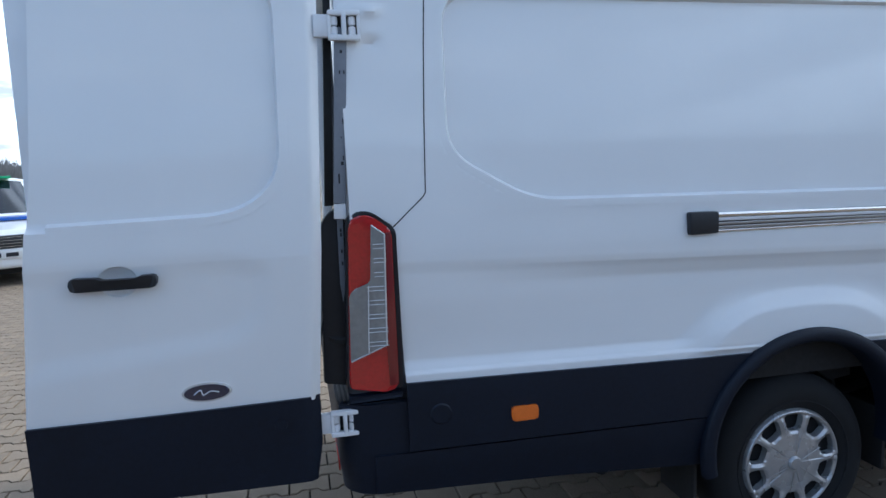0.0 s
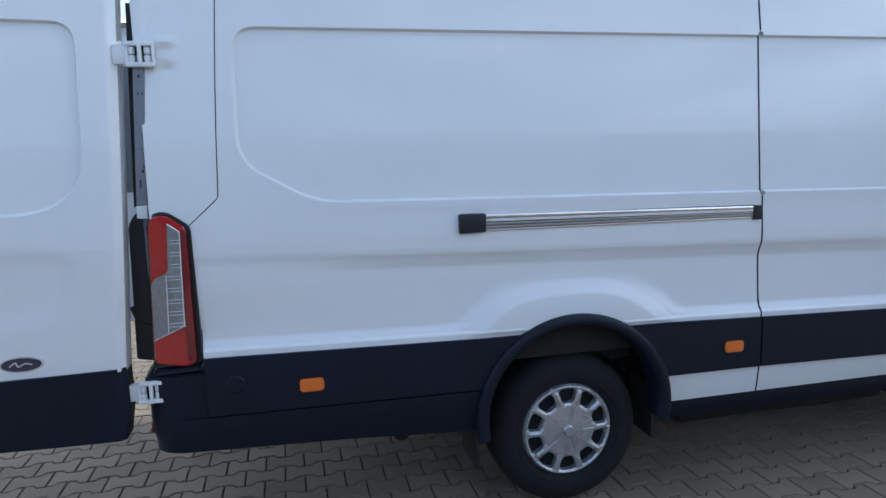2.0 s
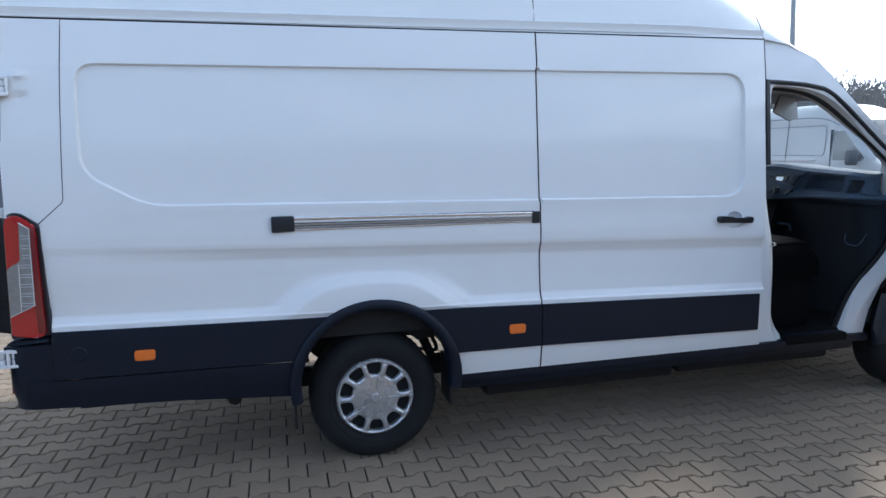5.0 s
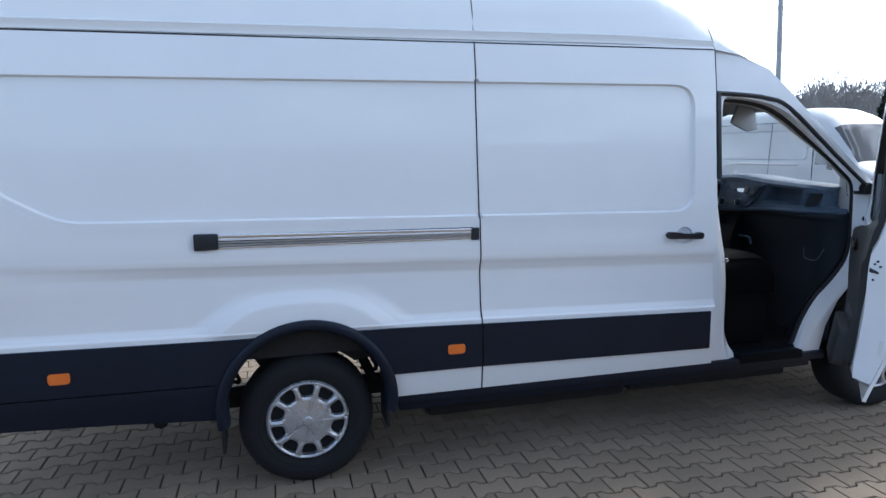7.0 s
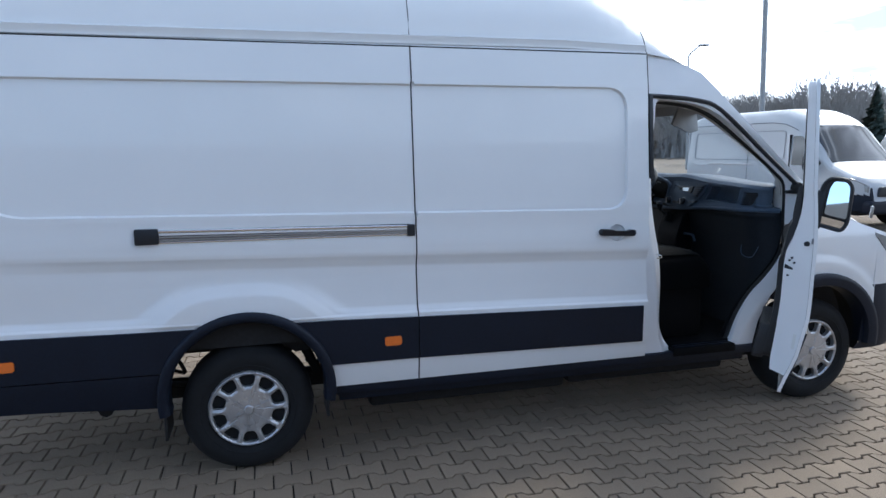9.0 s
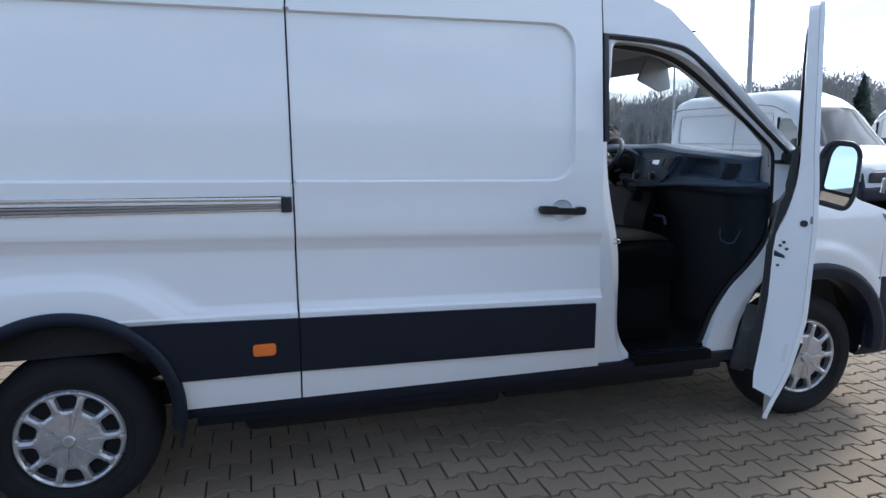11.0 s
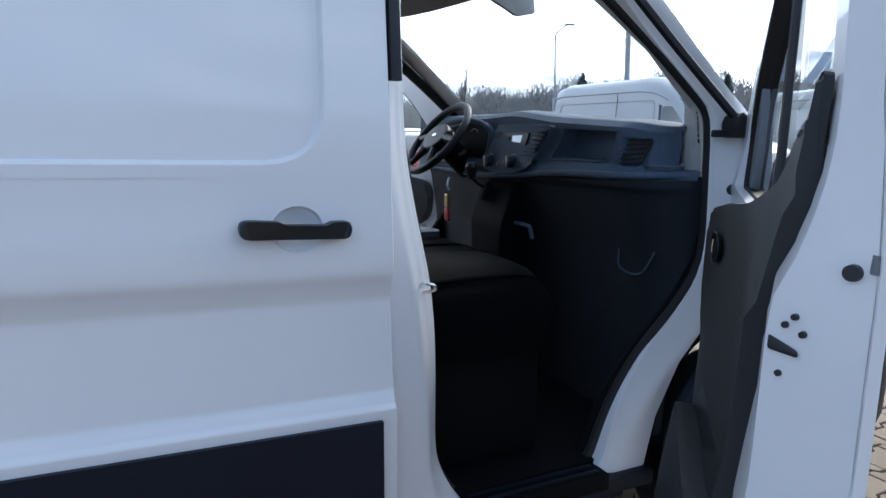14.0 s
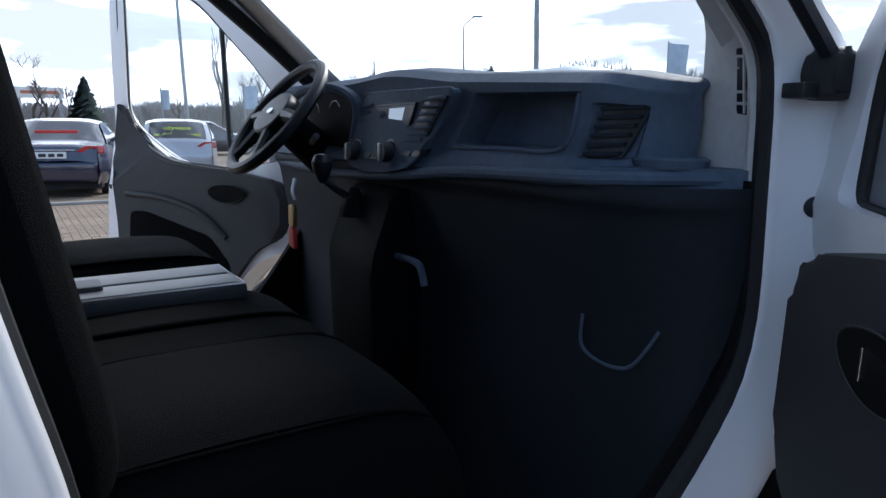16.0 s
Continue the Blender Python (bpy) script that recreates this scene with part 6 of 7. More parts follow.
def seat(y0, y1, name, label, table):
    s = thing(name, label, "car seat", pose(2.7, (y0 + y1) / 2, 0.46))
    s.parent = van
    inv = s.matrix_world.inverted()

    def put(ob):
        if ob.parent == s:
            ob.matrix_parent_inverse = inv
        return ob

    put(part("seat_base", box(2.50, 2.98, y0 + 0.03, y1 - 0.03, 0.46, 0.84, 0.03), M_DASHLOW, s))
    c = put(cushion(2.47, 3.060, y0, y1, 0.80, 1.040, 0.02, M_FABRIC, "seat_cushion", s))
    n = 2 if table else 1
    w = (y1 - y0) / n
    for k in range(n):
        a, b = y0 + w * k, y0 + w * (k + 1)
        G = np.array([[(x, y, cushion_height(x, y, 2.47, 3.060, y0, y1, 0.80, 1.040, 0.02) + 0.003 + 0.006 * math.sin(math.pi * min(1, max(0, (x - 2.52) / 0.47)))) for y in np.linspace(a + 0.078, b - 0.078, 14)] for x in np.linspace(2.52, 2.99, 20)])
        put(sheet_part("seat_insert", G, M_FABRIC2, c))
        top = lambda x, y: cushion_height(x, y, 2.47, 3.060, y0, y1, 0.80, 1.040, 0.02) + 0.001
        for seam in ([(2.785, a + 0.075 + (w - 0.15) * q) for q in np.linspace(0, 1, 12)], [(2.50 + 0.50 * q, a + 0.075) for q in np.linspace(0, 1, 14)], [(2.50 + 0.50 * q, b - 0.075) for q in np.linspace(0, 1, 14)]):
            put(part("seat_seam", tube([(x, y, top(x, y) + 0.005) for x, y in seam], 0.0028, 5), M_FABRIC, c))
        if table and k == 1:
            continue
        G = np.zeros((26, 20, 3))
        for i, q in enumerate(np.linspace(0, 1, 26)):
            for j, t in enumerate(np.linspace(-1, 1, 20)):
                f = max(0.0, 1 - abs(t) ** 6) ** 0.5 * max(0.0, 1 - abs(2 * q - 1) ** 8) ** 0.5
                G[i, j] = (2.505 - 0.12 * q + 0.14 * f * (0.9 + 0.25 * t * t), (a + b) / 2 + t * (w / 2 - 0.015), 0.96 + 0.66 * q)
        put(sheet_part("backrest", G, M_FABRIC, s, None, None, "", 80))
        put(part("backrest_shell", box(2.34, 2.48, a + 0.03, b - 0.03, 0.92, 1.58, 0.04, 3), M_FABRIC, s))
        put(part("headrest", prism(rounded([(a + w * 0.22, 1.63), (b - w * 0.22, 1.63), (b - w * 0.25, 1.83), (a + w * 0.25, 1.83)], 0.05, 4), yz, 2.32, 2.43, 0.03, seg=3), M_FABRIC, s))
        for q in (0.38, 0.62):
            put(part("headrest_post", tube([(2.375, a + w * q, 1.56), (2.375, a + w * q, 1.66)], 0.006, 8), M_CHROME, s))
    if table:
        t = put(part("folding_table", box(2.50, 2.920, 0.815, 1.020, 1.015, 1.074, 0.010), M_BLACK, s, "middle backrest folded down as a light grey table"))
        put(part("table_top", prism(rounded([(2.60, 0.826), (2.908, 0.826), (2.908, 0.905), (2.60, 0.905)], 0.006, 2), xy, 1.072, 1.0785, 0.001), M_TABLE, t))
        put(part("table_top", prism(rounded([(2.60, 0.922), (2.908, 0.922), (2.908, 1.008), (2.60, 1.008)], 0.006, 2), xy, 1.072, 1.0785, 0.001), M_TABLE, t))
        put(part("table_rim", tube([(2.60, 0.820, 1.074), (2.914, 0.820, 1.074), (2.914, 1.014, 1.074), (2.60, 1.014, 1.074)], 0.004, 6), M_ALU, t))
        put(part("table_catch", prism(rounded([(2.60, 0.872), (2.672, 0.872), (2.672, 0.945), (2.60, 0.945)], 0.012, 3), xy, 1.069, 1.088, 0.004), M_BLACK, t))
        put(part("buckle", box(2.58, 2.64, 0.545, 0.565, 1.015, 1.040, 0.006), M_BLACK, s))
        put(part("buckle_button", box(2.628, 2.658, 0.542, 0.562, 1.036, 1.044, 0.003), M_ORANGE, s, "red belt buckle button"))
    return s


seat(0.19, 1.06, "double_passenger_seat", "black fabric double passenger seat with folded table", True)
seat(1.28, 1.80, "driver_seat", "black fabric driver seat", False)

# visors, pillar trim with vent, jamb fittings
part("sun_visor", prism(rounded([(2.985, 1.900), (3.167, 1.838), (3.255, 1.857), (3.222, 2.000), (3.05, 2.02)], [0.02, 0.012, 0.015, 0.01, 0.01], 3), lambda a, b, d: (a, 0.70 + d + 0.25 * (a - 3.1), b), -0.010, 0.010, 0.005), M_HEAD, van, "grey sun visor hanging down")
part("roof_shelf", box(2.45, 2.95, 0.16, WIDTH - 0.16, 2.02, 2.06, 0.015), M_HEAD, van)
PANEL = [(1.30, 3.548, 3.575, 0.305), (1.40, 3.545, 3.575, 0.305), (1.47, 3.540, 3.572, 0.298), (1.53, 3.505, 3.555, 0.285), (1.60, 3.425, 3.500, 0.262), (1.68, 3.330, 3.420, 0.245), (1.76, 3.235, 3.330, 0.235)]


def panel_point(u, z, off=0.0):
    """A point on the moulded trim at the foot of the windscreen pillar; u runs inwards."""
    zs = [p[0] for p in PANEL]
    xo, xi, yi = (float(np.interp(z, zs, [p[k] for p in PANEL])) for k in (1, 2, 3))
    return (xo + (xi - xo) * u ** 1.5 - off, 0.145 + (yi - 0.145) * u, z)


G = np.array([[panel_point(u, z) for u in np.linspace(0, 1, 14)] for z in np.linspace(1.30, 1.76, 30)])
pt = sheet_part("side_pillar_panel", G, M_LTRIM, van, None, (0.02, 0.0, 0.0), "light grey pillar trim with a slotted vent", 60)
part("demister_vent", prism(rounded([(0.20, 1.400), (0.44, 1.405), (0.46, 1.505), (0.22, 1.505)], 0.02, 2), lambda a, b, d: panel_point(a, b, d), 0.002, -0.004), M_BLACK, pt)
for k in range(5):
    part("vent_bar", prism([(0.20, 1.417 + 0.018 * k), (0.45, 1.419 + 0.018 * k), (0.45, 1.4235 + 0.018 * k), (0.20, 1.4215 + 0.018 * k)], lambda a, b, d: panel_point(a, b, d), 0.0055, -0.001), M_LTRIM, pt)
part("vent_bar", prism([(0.315, 1.404), (0.335, 1.404), (0.335, 1.504), (0.315, 1.504)], lambda a, b, d: panel_point(a, b, d), 0.0058, -0.001), M_LTRIM, pt)
for x, z, r in ((3.575, 1.264, 0.0165), (3.622, 1.308, 0.018), (3.632, 1.228, 0.017), (3.660, 1.212, 0.016), (3.612, 1.198, 0.019)):
    plug = lathe([(0.001, -0.003), (r * 0.7, -0.003), (r, -0.0015), (r + 0.001, 0.004)], (0, 0, 0), "y", 26)
    tilt = math.atan2(jamb_y(x + 0.012, z) - jamb_y(x - 0.012, z), 0.024)
    bmesh.ops.transform(plug, matrix=Matrix.Translation((x, jamb_y(x, z), z)) @ Matrix.Rotation(tilt, 4, "Z"), verts=plug.verts)
    part("jamb_plug", plug, M_BLACK, van)
part("check_strap", box(3.490, 3.570, 0.070, 0.105, 1.424, 1.446, 0.004), M_BLACK, van)
part("mirror_cable_boot", prism(rounded([(3.525, 1.422), (3.590, 1.422), (3.590, 1.480), (3.575, 1.498), (3.545, 1.496), (3.528, 1.470)], 0.012, 3), xz, 0.050, 0.10, 0.012), M_RUBBER, van)
ls = part("striker", tube(smooth_path([(2.538, 0.128, 1.062), (2.538, 0.088, 1.062), (2.560, 0.084, 1.057), (2.564, 0.084, 1.043), (2.538, 0.094, 1.038), (2.538, 0.128, 1.038)], 4), 0.0045, 6), M_CHROME, van, "steel door striker loop")
part("striker_plate", box(2.526, 2.548, 0.108, 0.120, 1.01, 1.085, 0.002), M_JAMB, ls)


# the van stands on its tyres
van.location.z = 0.02

# ---- outside ----
gx, gy = [-1500, -8.21, -8.2, 12.5, 12.51, 1500], [-1500, -3.46, -3.45, 13.8, 13.81, 1500]
ground = sheet_part("ground", np.array([[(x, y, -0.022 if -8.205 < x < 12.505 and -3.455 < y < 13.805 else -0.001) for y in gy] for x in gx]), M_GROUND, None)
tagged(ground, "grey-brown block paved parking ground", "ground", kind="structure")
# an unseen plain wall, added behind the camera to block low sky light
sky_block = part("wall_south", box(-34, 34, -10.3, -10.0, -0.05, 3.4, 0.02), M_SKY_BLOCK)
tagged(sky_block, "unseen plain dark grey wall added to block low sky light", "wall", kind="structure")


# other vehicles
def simple_wheel(x, y, z, r, parent, side):
    w = part("wheel", lathe([(0.001, 0.0), (r * 0.62, 0.0), (r * 0.78, 0.012 * side), (r * 0.95, 0.0), (r, -0.03 * side), (r, -0.18 * side), (r * 0.6, -0.2 * side)], (x, y, z), "y", 32), M_TYRE, parent)
    part("wheel_cover", lathe([(0.001, 0.012 * side), (r * 0.3, 0.012 * side), (r * 0.60, 0.002 * side), (r * 0.62, 0.0)], (x, y + 0.004 * side, z), "y", 24), M_COVER, w)


def parked_van(at, label, length=5.6, height=2.5, wide=2.0):
    """A parked panel van, nose towards +x of its own frame, base at the middle of the ground under it."""
    v = thing("parked_van", label, "van", at, "parked vans")
    fr = length / 2
    top = [(-fr, height - 0.30), (-fr + 0.05, height - 0.06), (-fr + 0.3, height), (fr - 2.75, height), (fr - 2.3, height - 0.06), (fr - 1.95, height - 0.22), (fr - 1.66, height - 0.44), (fr - 0.95, 1.36), (fr - 0.25, 1.10), (fr - 0.05, 0.92), (fr, 0.62)]
    xs = np.concatenate([np.linspace(-fr, -fr + 0.3, 6), np.linspace(-fr + 0.35, fr - 2.1, 12), np.linspace(fr - 2.05, fr, 30)])
    us = np.linspace(-1, 1, 33)
    G = np.zeros((len(xs), len(us), 3))
    for i, x in enumerate(xs):
        t = lerp_path(x, top)
        nose = 1 - 0.28 * float(smooth((x - (fr - 0.6)) / 0.6)) ** 2
        for j, u in enumerate(us):
            e = min(t - 0.03, 1.0 + (t - 1.0) * 0.80) if t > 1.3 else t - 0.06
            G[i, j] = (x, u * wide / 2 * nose * (0.90 if t > 1.6 else 0.94), e + (t - e) * (1 - abs(u) ** 4) ** 0.5)
    xm, um_ = (xs[:-1] + xs[1:]) / 2, (us[:-1] + us[1:]) / 2
    wind = ((xm > fr - 1.70) & (xm < fr - 0.98))[:, None] & (np.abs(um_) < 0.88)[None, :]
    sheet_part("roof", G, M_VAN2, v, ~wind)
    sheet_part("windscreen", G, M_DARKGLASS, v, wind)
    for sd in (-1, 1):
        S = np.zeros((70, 26, 3))
        sx = np.linspace(-fr, fr, 70)
        for i, x in enumerate(sx):
            t = lerp_path(x, top)
            nose = 1 - 0.28 * float(smooth((x - (fr - 0.6)) / 0.6)) ** 2
            e = min(t - 0.03, 1.0 + (t - 1.0) * 0.80) if t > 1.3 else t - 0.06
            for j, q in enumerate(np.linspace(0, 1, 26)):
                z = 0.40 + (e - 0.40) * q
                yy = np.interp(z, [0.4, 0.6, 1.0, 1.4, 2.2], [0.97, 1.0, 0.985, 0.97, 0.91])
                yy = min(yy, 1.0) if t > 1.6 else yy * 0.985
                rec = 0.012 * float(smooth(-poly_distance(np.array(x), np.array(z), [(-fr + 0.3, 1.35), (fr - 2.15, 1.35), (fr - 2.15, height - 0.42), (-fr + 0.3, height - 0.42)]) / 0.05))
                S[i, j] = (x, sd * (wide / 2 * nose * yy - rec), z)
        S[:, -1] = np.array([[x, sd * abs(np.interp(x, xs, G[:, -1, 1])), np.interp(x, xs, G[:, -1, 2])] for x in sx])
        c = (S[:-1, :-1] + S[1:, 1:]) / 2
        k = np.ones(c.shape[:2], bool)
        for wx in (-fr + 1.05, fr - 0.98):
            k &= np.hypot(c[..., 0] - wx, c[..., 2] - 0.36) > 0.42
        clad = (c[..., 2] < 0.74) & (c[..., 2] > 0.46)
        bump = (c[..., 2] < 0.72) & (c[..., 0] > fr - 0.55)
        sheet_part("side_panel", S, M_VAN2, v, k & ~clad & ~bump)
        sheet_part("cladding", S, M_CLAD, v, k & (clad | bump))
        for wx in (-fr + 1.05, fr - 0.98):
            simple_wheel(wx, sd * (wide / 2 - 0.04), 0.345, 0.345, v, sd)
        edge_z = lambda x: 1.0 + (lerp_path(x, top) - 1.0) * 0.80
        side_at = lambda z, out=0.002: sd * (wide / 2 * float(np.interp(z, [0.4, 0.6, 1.0, 1.4, 2.2], [0.97, 1.0, 0.985, 0.97, 0.91])) + out)
        pane_at = lambda a, b, d: (a, side_at(b, d), b)
        wpoly = rounded([(fr - 2.0, 1.32), (fr - 2.0, 1.97), (fr - 1.76, 1.97), (fr - 1.14, 1.37), (fr - 1.2, 1.31)], 0.04, 3)
        part("cab_window", prism(dense(wpoly, 0.12), pane_at, -0.010, 0.005, 0.0), M_DARKGLASS, v)
        # grey tubes draw in the shade lines along gutter and panel fold
        part("roof_gutter", tube([(x, sd * (wide / 2 * 0.90 + 0.006), edge_z(x)) for x in np.linspace(-fr + 0.06, fr - 1.9, 30)], 0.011, 6), M_GREY, v)
        fold = rounded([(-fr + 0.32, 1.42), (fr - 2.25, 1.42), (fr - 2.25, height - 0.52), (-fr + 0.32, height - 0.52)], 0.12, 4)
        part("panel_fold", tube([(a, side_at(b), b) for a, b in dense(fold, 0.1)], 0.006, 5, closed=True), M_GREY, v)
        part("door_gap", tube([(fr - 3.45, side_at(z), z) for z in np.linspace(0.48, edge_z(fr - 3.45) - 0.02, 14)], 0.006, 5), M_GAP, v)
        part("rail", box(-fr + 1.0, fr - 2.5, sd * (wide / 2 - 0.02) - 0.012, sd * (wide / 2 - 0.02) + 0.012, 1.28, 1.33, 0.004), M_ALU, v)
        mir = part("wing_mirror", prism(rounded([(0, 1.22), (0.22, 1.22), (0.22, 1.55), (0, 1.55)], 0.05, 4), lambda a, b, d: (fr - 1.30 + d, sd * (wide / 2 + 0.04 + a), b), -0.06, 0.06, 0.02), M_BLACK, v)
        part("headlamp", prism(rounded([(fr - 0.62, 1.02), (fr - 0.10, 0.78), (fr - 0.10, 0.92), (fr - 0.36, 1.08)], 0.03, 3), lambda a, b, d: (a, sd * (wide / 2 * (1 - 0.28 * float(smooth((a - (fr - 0.6)) / 0.6)) ** 2) * 0.985 + d), b), -0.03, 0.012, 0.006), M_CLEAR, v)
        part("door_gap", box(fr - 2.06, fr - 2.052, sd * wide / 2 * 0.9, sd * (wide / 2 * 0.992), 0.46, 2.0), M_GAP, v)
    part("nose_grille", prism(rounded([(-0.62, 0.70), (0.62, 0.70), (0.56, 0.90), (-0.56, 0.90)], 0.05, 3), yz, fr - 0.06, fr + 0.012, 0.01), M_BLACK, v)
    part("front_bumper", box(fr - 0.45, fr + 0.03, -wide / 2 * 0.80, wide / 2 * 0.80, 0.34, 0.62, 0.08, 4), M_CLAD, v)
    part("rear_wall", box(-fr - 0.01, -fr + 0.03, -wide / 2 * 0.96, wide / 2 * 0.96, 0.45, height - 0.32, 0.015), M_VAN2, v)
    part("chassis", box(-fr + 0.2, fr - 0.3, -wide / 2 + 0.2, wide / 2 - 0.2, 0.30, 0.46, 0.02), M_UNDER, v)
    return v


def car(name, label, at, paint, length=4.7, height=1.47, wide=1.84, hatch=False, tail=True):
    """A passenger car, nose towards +x of its own frame."""
    v = thing(name, label, "car", at)
    h, f = height, length / 2
    if hatch:
        top = [(-f, 0.62), (-f + 0.05, 0.96), (-f + 0.18, 1.08), (-f + 0.62, h - 0.06), (-f + 1.2, h), (f - 2.3, h), (f - 1.35, 0.98), (f - 0.25, 0.82), (f - 0.03, 0.62), (f, 0.5)]
        g = ((-f + 0.16, -f + 0.62), (f - 2.2, f - 1.40))
    else:
        top = [(-f, 0.70), (-f + 0.06, 0.98), (-f + 0.45, 1.05), (-f + 1.25, h - 0.05), (-f + 1.8, h), (f - 2.3, h - 0.01), (f - 1.35, 0.97), (f - 0.25, 0.80), (f - 0.03, 0.62), (f, 0.5)]
        g = ((-f + 0.50, -f + 1.28), (f - 2.2, f - 1.40))
    xs = np.linspace(-f, f, 90)
    us = np.linspace(-1, 1, 29)
    G = np.zeros((90, 29, 3))
    hw = lambda x: wide / 2 * (1 - 0.16 * float(smooth((abs(x) - (f - 0.7)) / 0.7)) ** 1.5)
    cab_in = lambda t: 0.96 - 0.20 * float(smooth((t - 0.95) / (h - 0.95)))
    for i, x in enumerate(xs):
        t = lerp_path(x, top)
        for j, u in enumerate(us):
            G[i, j] = (x, u * hw(x) * cab_in(t), t - 0.07 * abs(u) ** 4)
    xm, um_ = (xs[:-1] + xs[1:]) / 2, (us[:-1] + us[1:]) / 2
    wins = [((xm > a) & (xm < b))[:, None] & (np.abs(um_) < 0.88)[None, :] for a, b in g]
    sheet_part("bodywork", G, paint, v, ~(wins[0] | wins[1]))
    sheet_part("rear_window", G, M_DARKGLASS, v, wins[0])
    sheet_part("windscreen", G, M_DARKGLASS, v, wins[1])
    for sd in (-1, 1):
        S = np.zeros((90, 18, 3))
        for i, x in enumerate(xs):
            t = lerp_path(x, top) - 0.07
            for j, q in enumerate(np.linspace(0, 1, 18)):
                z = 0.24 + (t - 0.24) * q
                wz = np.interp(z, [0.24, 0.45, 0.70, 0.93], [0.92, 1.0, 0.995, 0.96]) if z < 0.93 else 0.96 - 0.20 * float(smooth((z - 0.95) / (h - 0.95)))
                S[i, j] = (x, sd * hw(x) * wz, z)
        c = (S[:-1, :-1] + S[1:, 1:]) / 2
        k = np.ones(c.shape[:2], bool)
        for wx in (-f + 0.95, f - 0.90):
            k &= np.hypot(c[..., 0] - wx, c[..., 2] - 0.32) > 0.36
        side_win = (c[..., 2] > 0.98) & (c[..., 2] < h - 0.11) & (c[..., 0] > g[0][1] - 0.45) & (c[..., 0] < f - 1.55)
        sheet_part("side_panel", S, paint, v, k & ~side_win)
        sheet_part("side_window", S, M_DARKGLASS, v, k & side_win)
        for wx in (-f + 0.95, f - 0.90):
            simple_wheel(wx, sd * (wide / 2 - 0.04), 0.32, 0.32, v, sd)
        part("wing_mirror", prism(rounded([(0, 0.98), (0.18, 0.98), (0.18, 1.10), (0, 1.10)], 0.03, 3), lambda a, b, d: (f - 1.55 + d, sd * (wide / 2 * 0.92 + a), b), -0.05, 0.06, 0.02), M_BLACK, v)
        if tail:
            part("tail_lamp", prism(rounded([(0.42, 0.86), (0.90, 0.82), (0.92, 0.96), (0.60, 0.97)], 0.03, 3), lambda a, b, d: (-f + 0.03 + 0.13 * max(0.0, (a - 0.5) / 0.4) ** 1.5 + d, sd * a * wide / 1.94, b), -0.03, 0.08, 0.01), M_RED, v, "red tail lamp")
        else:
            part("headlamp", prism(rounded([(0.45, 0.66), (0.86, 0.70), (0.90, 0.80), (0.55, 0.76)], 0.03, 3), lambda a, b, d: (f - 0.04 - 0.16 * max(0.0, (a - 0.4) / 0.4) ** 1.5 + d, sd * a * wide / 1.94, b), -0.10, 0.03, 0.01), M_CLEAR, v, "clear headlamp")
    part("rear_end", box(-f - 0.02, -f + 0.2, -wide / 2 * 0.82, wide / 2 * 0.82, 0.30, 0.68, 0.08, 4), paint, v)
    part("front_end", box(f - 0.25, f + 0.02, -wide / 2 * 0.80, wide / 2 * 0.80, 0.26, 0.60, 0.08, 4), paint, v)
    part("underbody", box(-f + 0.2, f - 0.2, -wide / 2 + 0.15, wide / 2 - 0.15, 0.16, 0.32, 0.02), M_UNDER, v)
    return v


def bars(parent, name, mat, spots, x, label=""):
    """Plain bars on a plane x: (y, z, width, height)."""
    for y, z, w, hh in spots:
        part(name, box(x - 0.004, x + 0.004, y - w / 2, y + w / 2, z - hh / 2, z + hh / 2), mat, parent, label)


ph = parked_van(pose(12.75, 10.2, 0, 0, 0, -90), "white mid-roof panel van parked across the yard", 5.9, 2.62)
tail_van = copy_thing(ph, pose(19.6, 12.15, 0, 0, 0, 68))
tagged(tail_van, "white panel van parked with its rear doors this way", "van", "parked vans")
for sd in (-1, 1):
    part("tail_lamp", box(-2.985, -2.94, sd * 0.975 - 0.025, sd * 0.975 + 0.025, 0.84, 1.34, 0.010), M_RED, tail_van, "tall red tail lamp")
    part("rear_hinge", box(-2.985, -2.955, sd * 0.90 - 0.03, sd * 0.90 + 0.03, 1.86, 1.93, 0.006), M_GREY, tail_van)
part("door_gap", box(-2.964, -2.955, -0.004, 0.004, 0.60, 2.25), M_GAP, tail_van)
part("door_handle", box(-2.985, -2.955, 0.06, 0.26, 1.16, 1.20, 0.008), M_BLACK, tail_van)
part("rear_bumper", box(-3.05, -2.90, -0.96, 0.96, 0.40, 0.60, 0.03), M_CLAD, tail_van)
plate = part("number_plate", box(-2.985, -2.957, -0.56, -0.04, 0.86, 0.97, 0.004), M_PLATE, tail_van)
for y, w in ((-0.44, 0.12), (-0.30, 0.08), (-0.15, 0.14)):
    part("plate_bar", box(-2.988, -2.984, y - w / 2, y + w / 2, 0.89, 0.94), M_BLACK, plate)

sedan = car("sedan", "dark navy blue saloon car parked with its tail this way", pose(3.65, 16.2, 0, 0, 0, 79), M_BLUECAR, 4.87, 1.48, 1.88)
part("number_plate", box(-2.475, -2.455, -0.26, 0.26, 0.74, 0.86, 0.004), M_PLATE, sedan)
bars(sedan, "plate_bar", M_BLACK, [(-0.16, 0.80, 0.10, 0.06), (-0.02, 0.80, 0.10, 0.06), (0.13, 0.80, 0.12, 0.06)], -2.477)
# orange reflection in the rear window, built as a solid bar
part("window_reflector", box(-1.93, -1.90, -0.42, 0.30, 1.19, 1.25, 0.01), M_ORANGE, sedan, "orange bar standing in for a reflection in the rear window")
part("rear_light_strip", box(-2.46, -2.44, -0.4, 0.4, 0.885, 0.90, 0.003), M_CHROME, sedan)
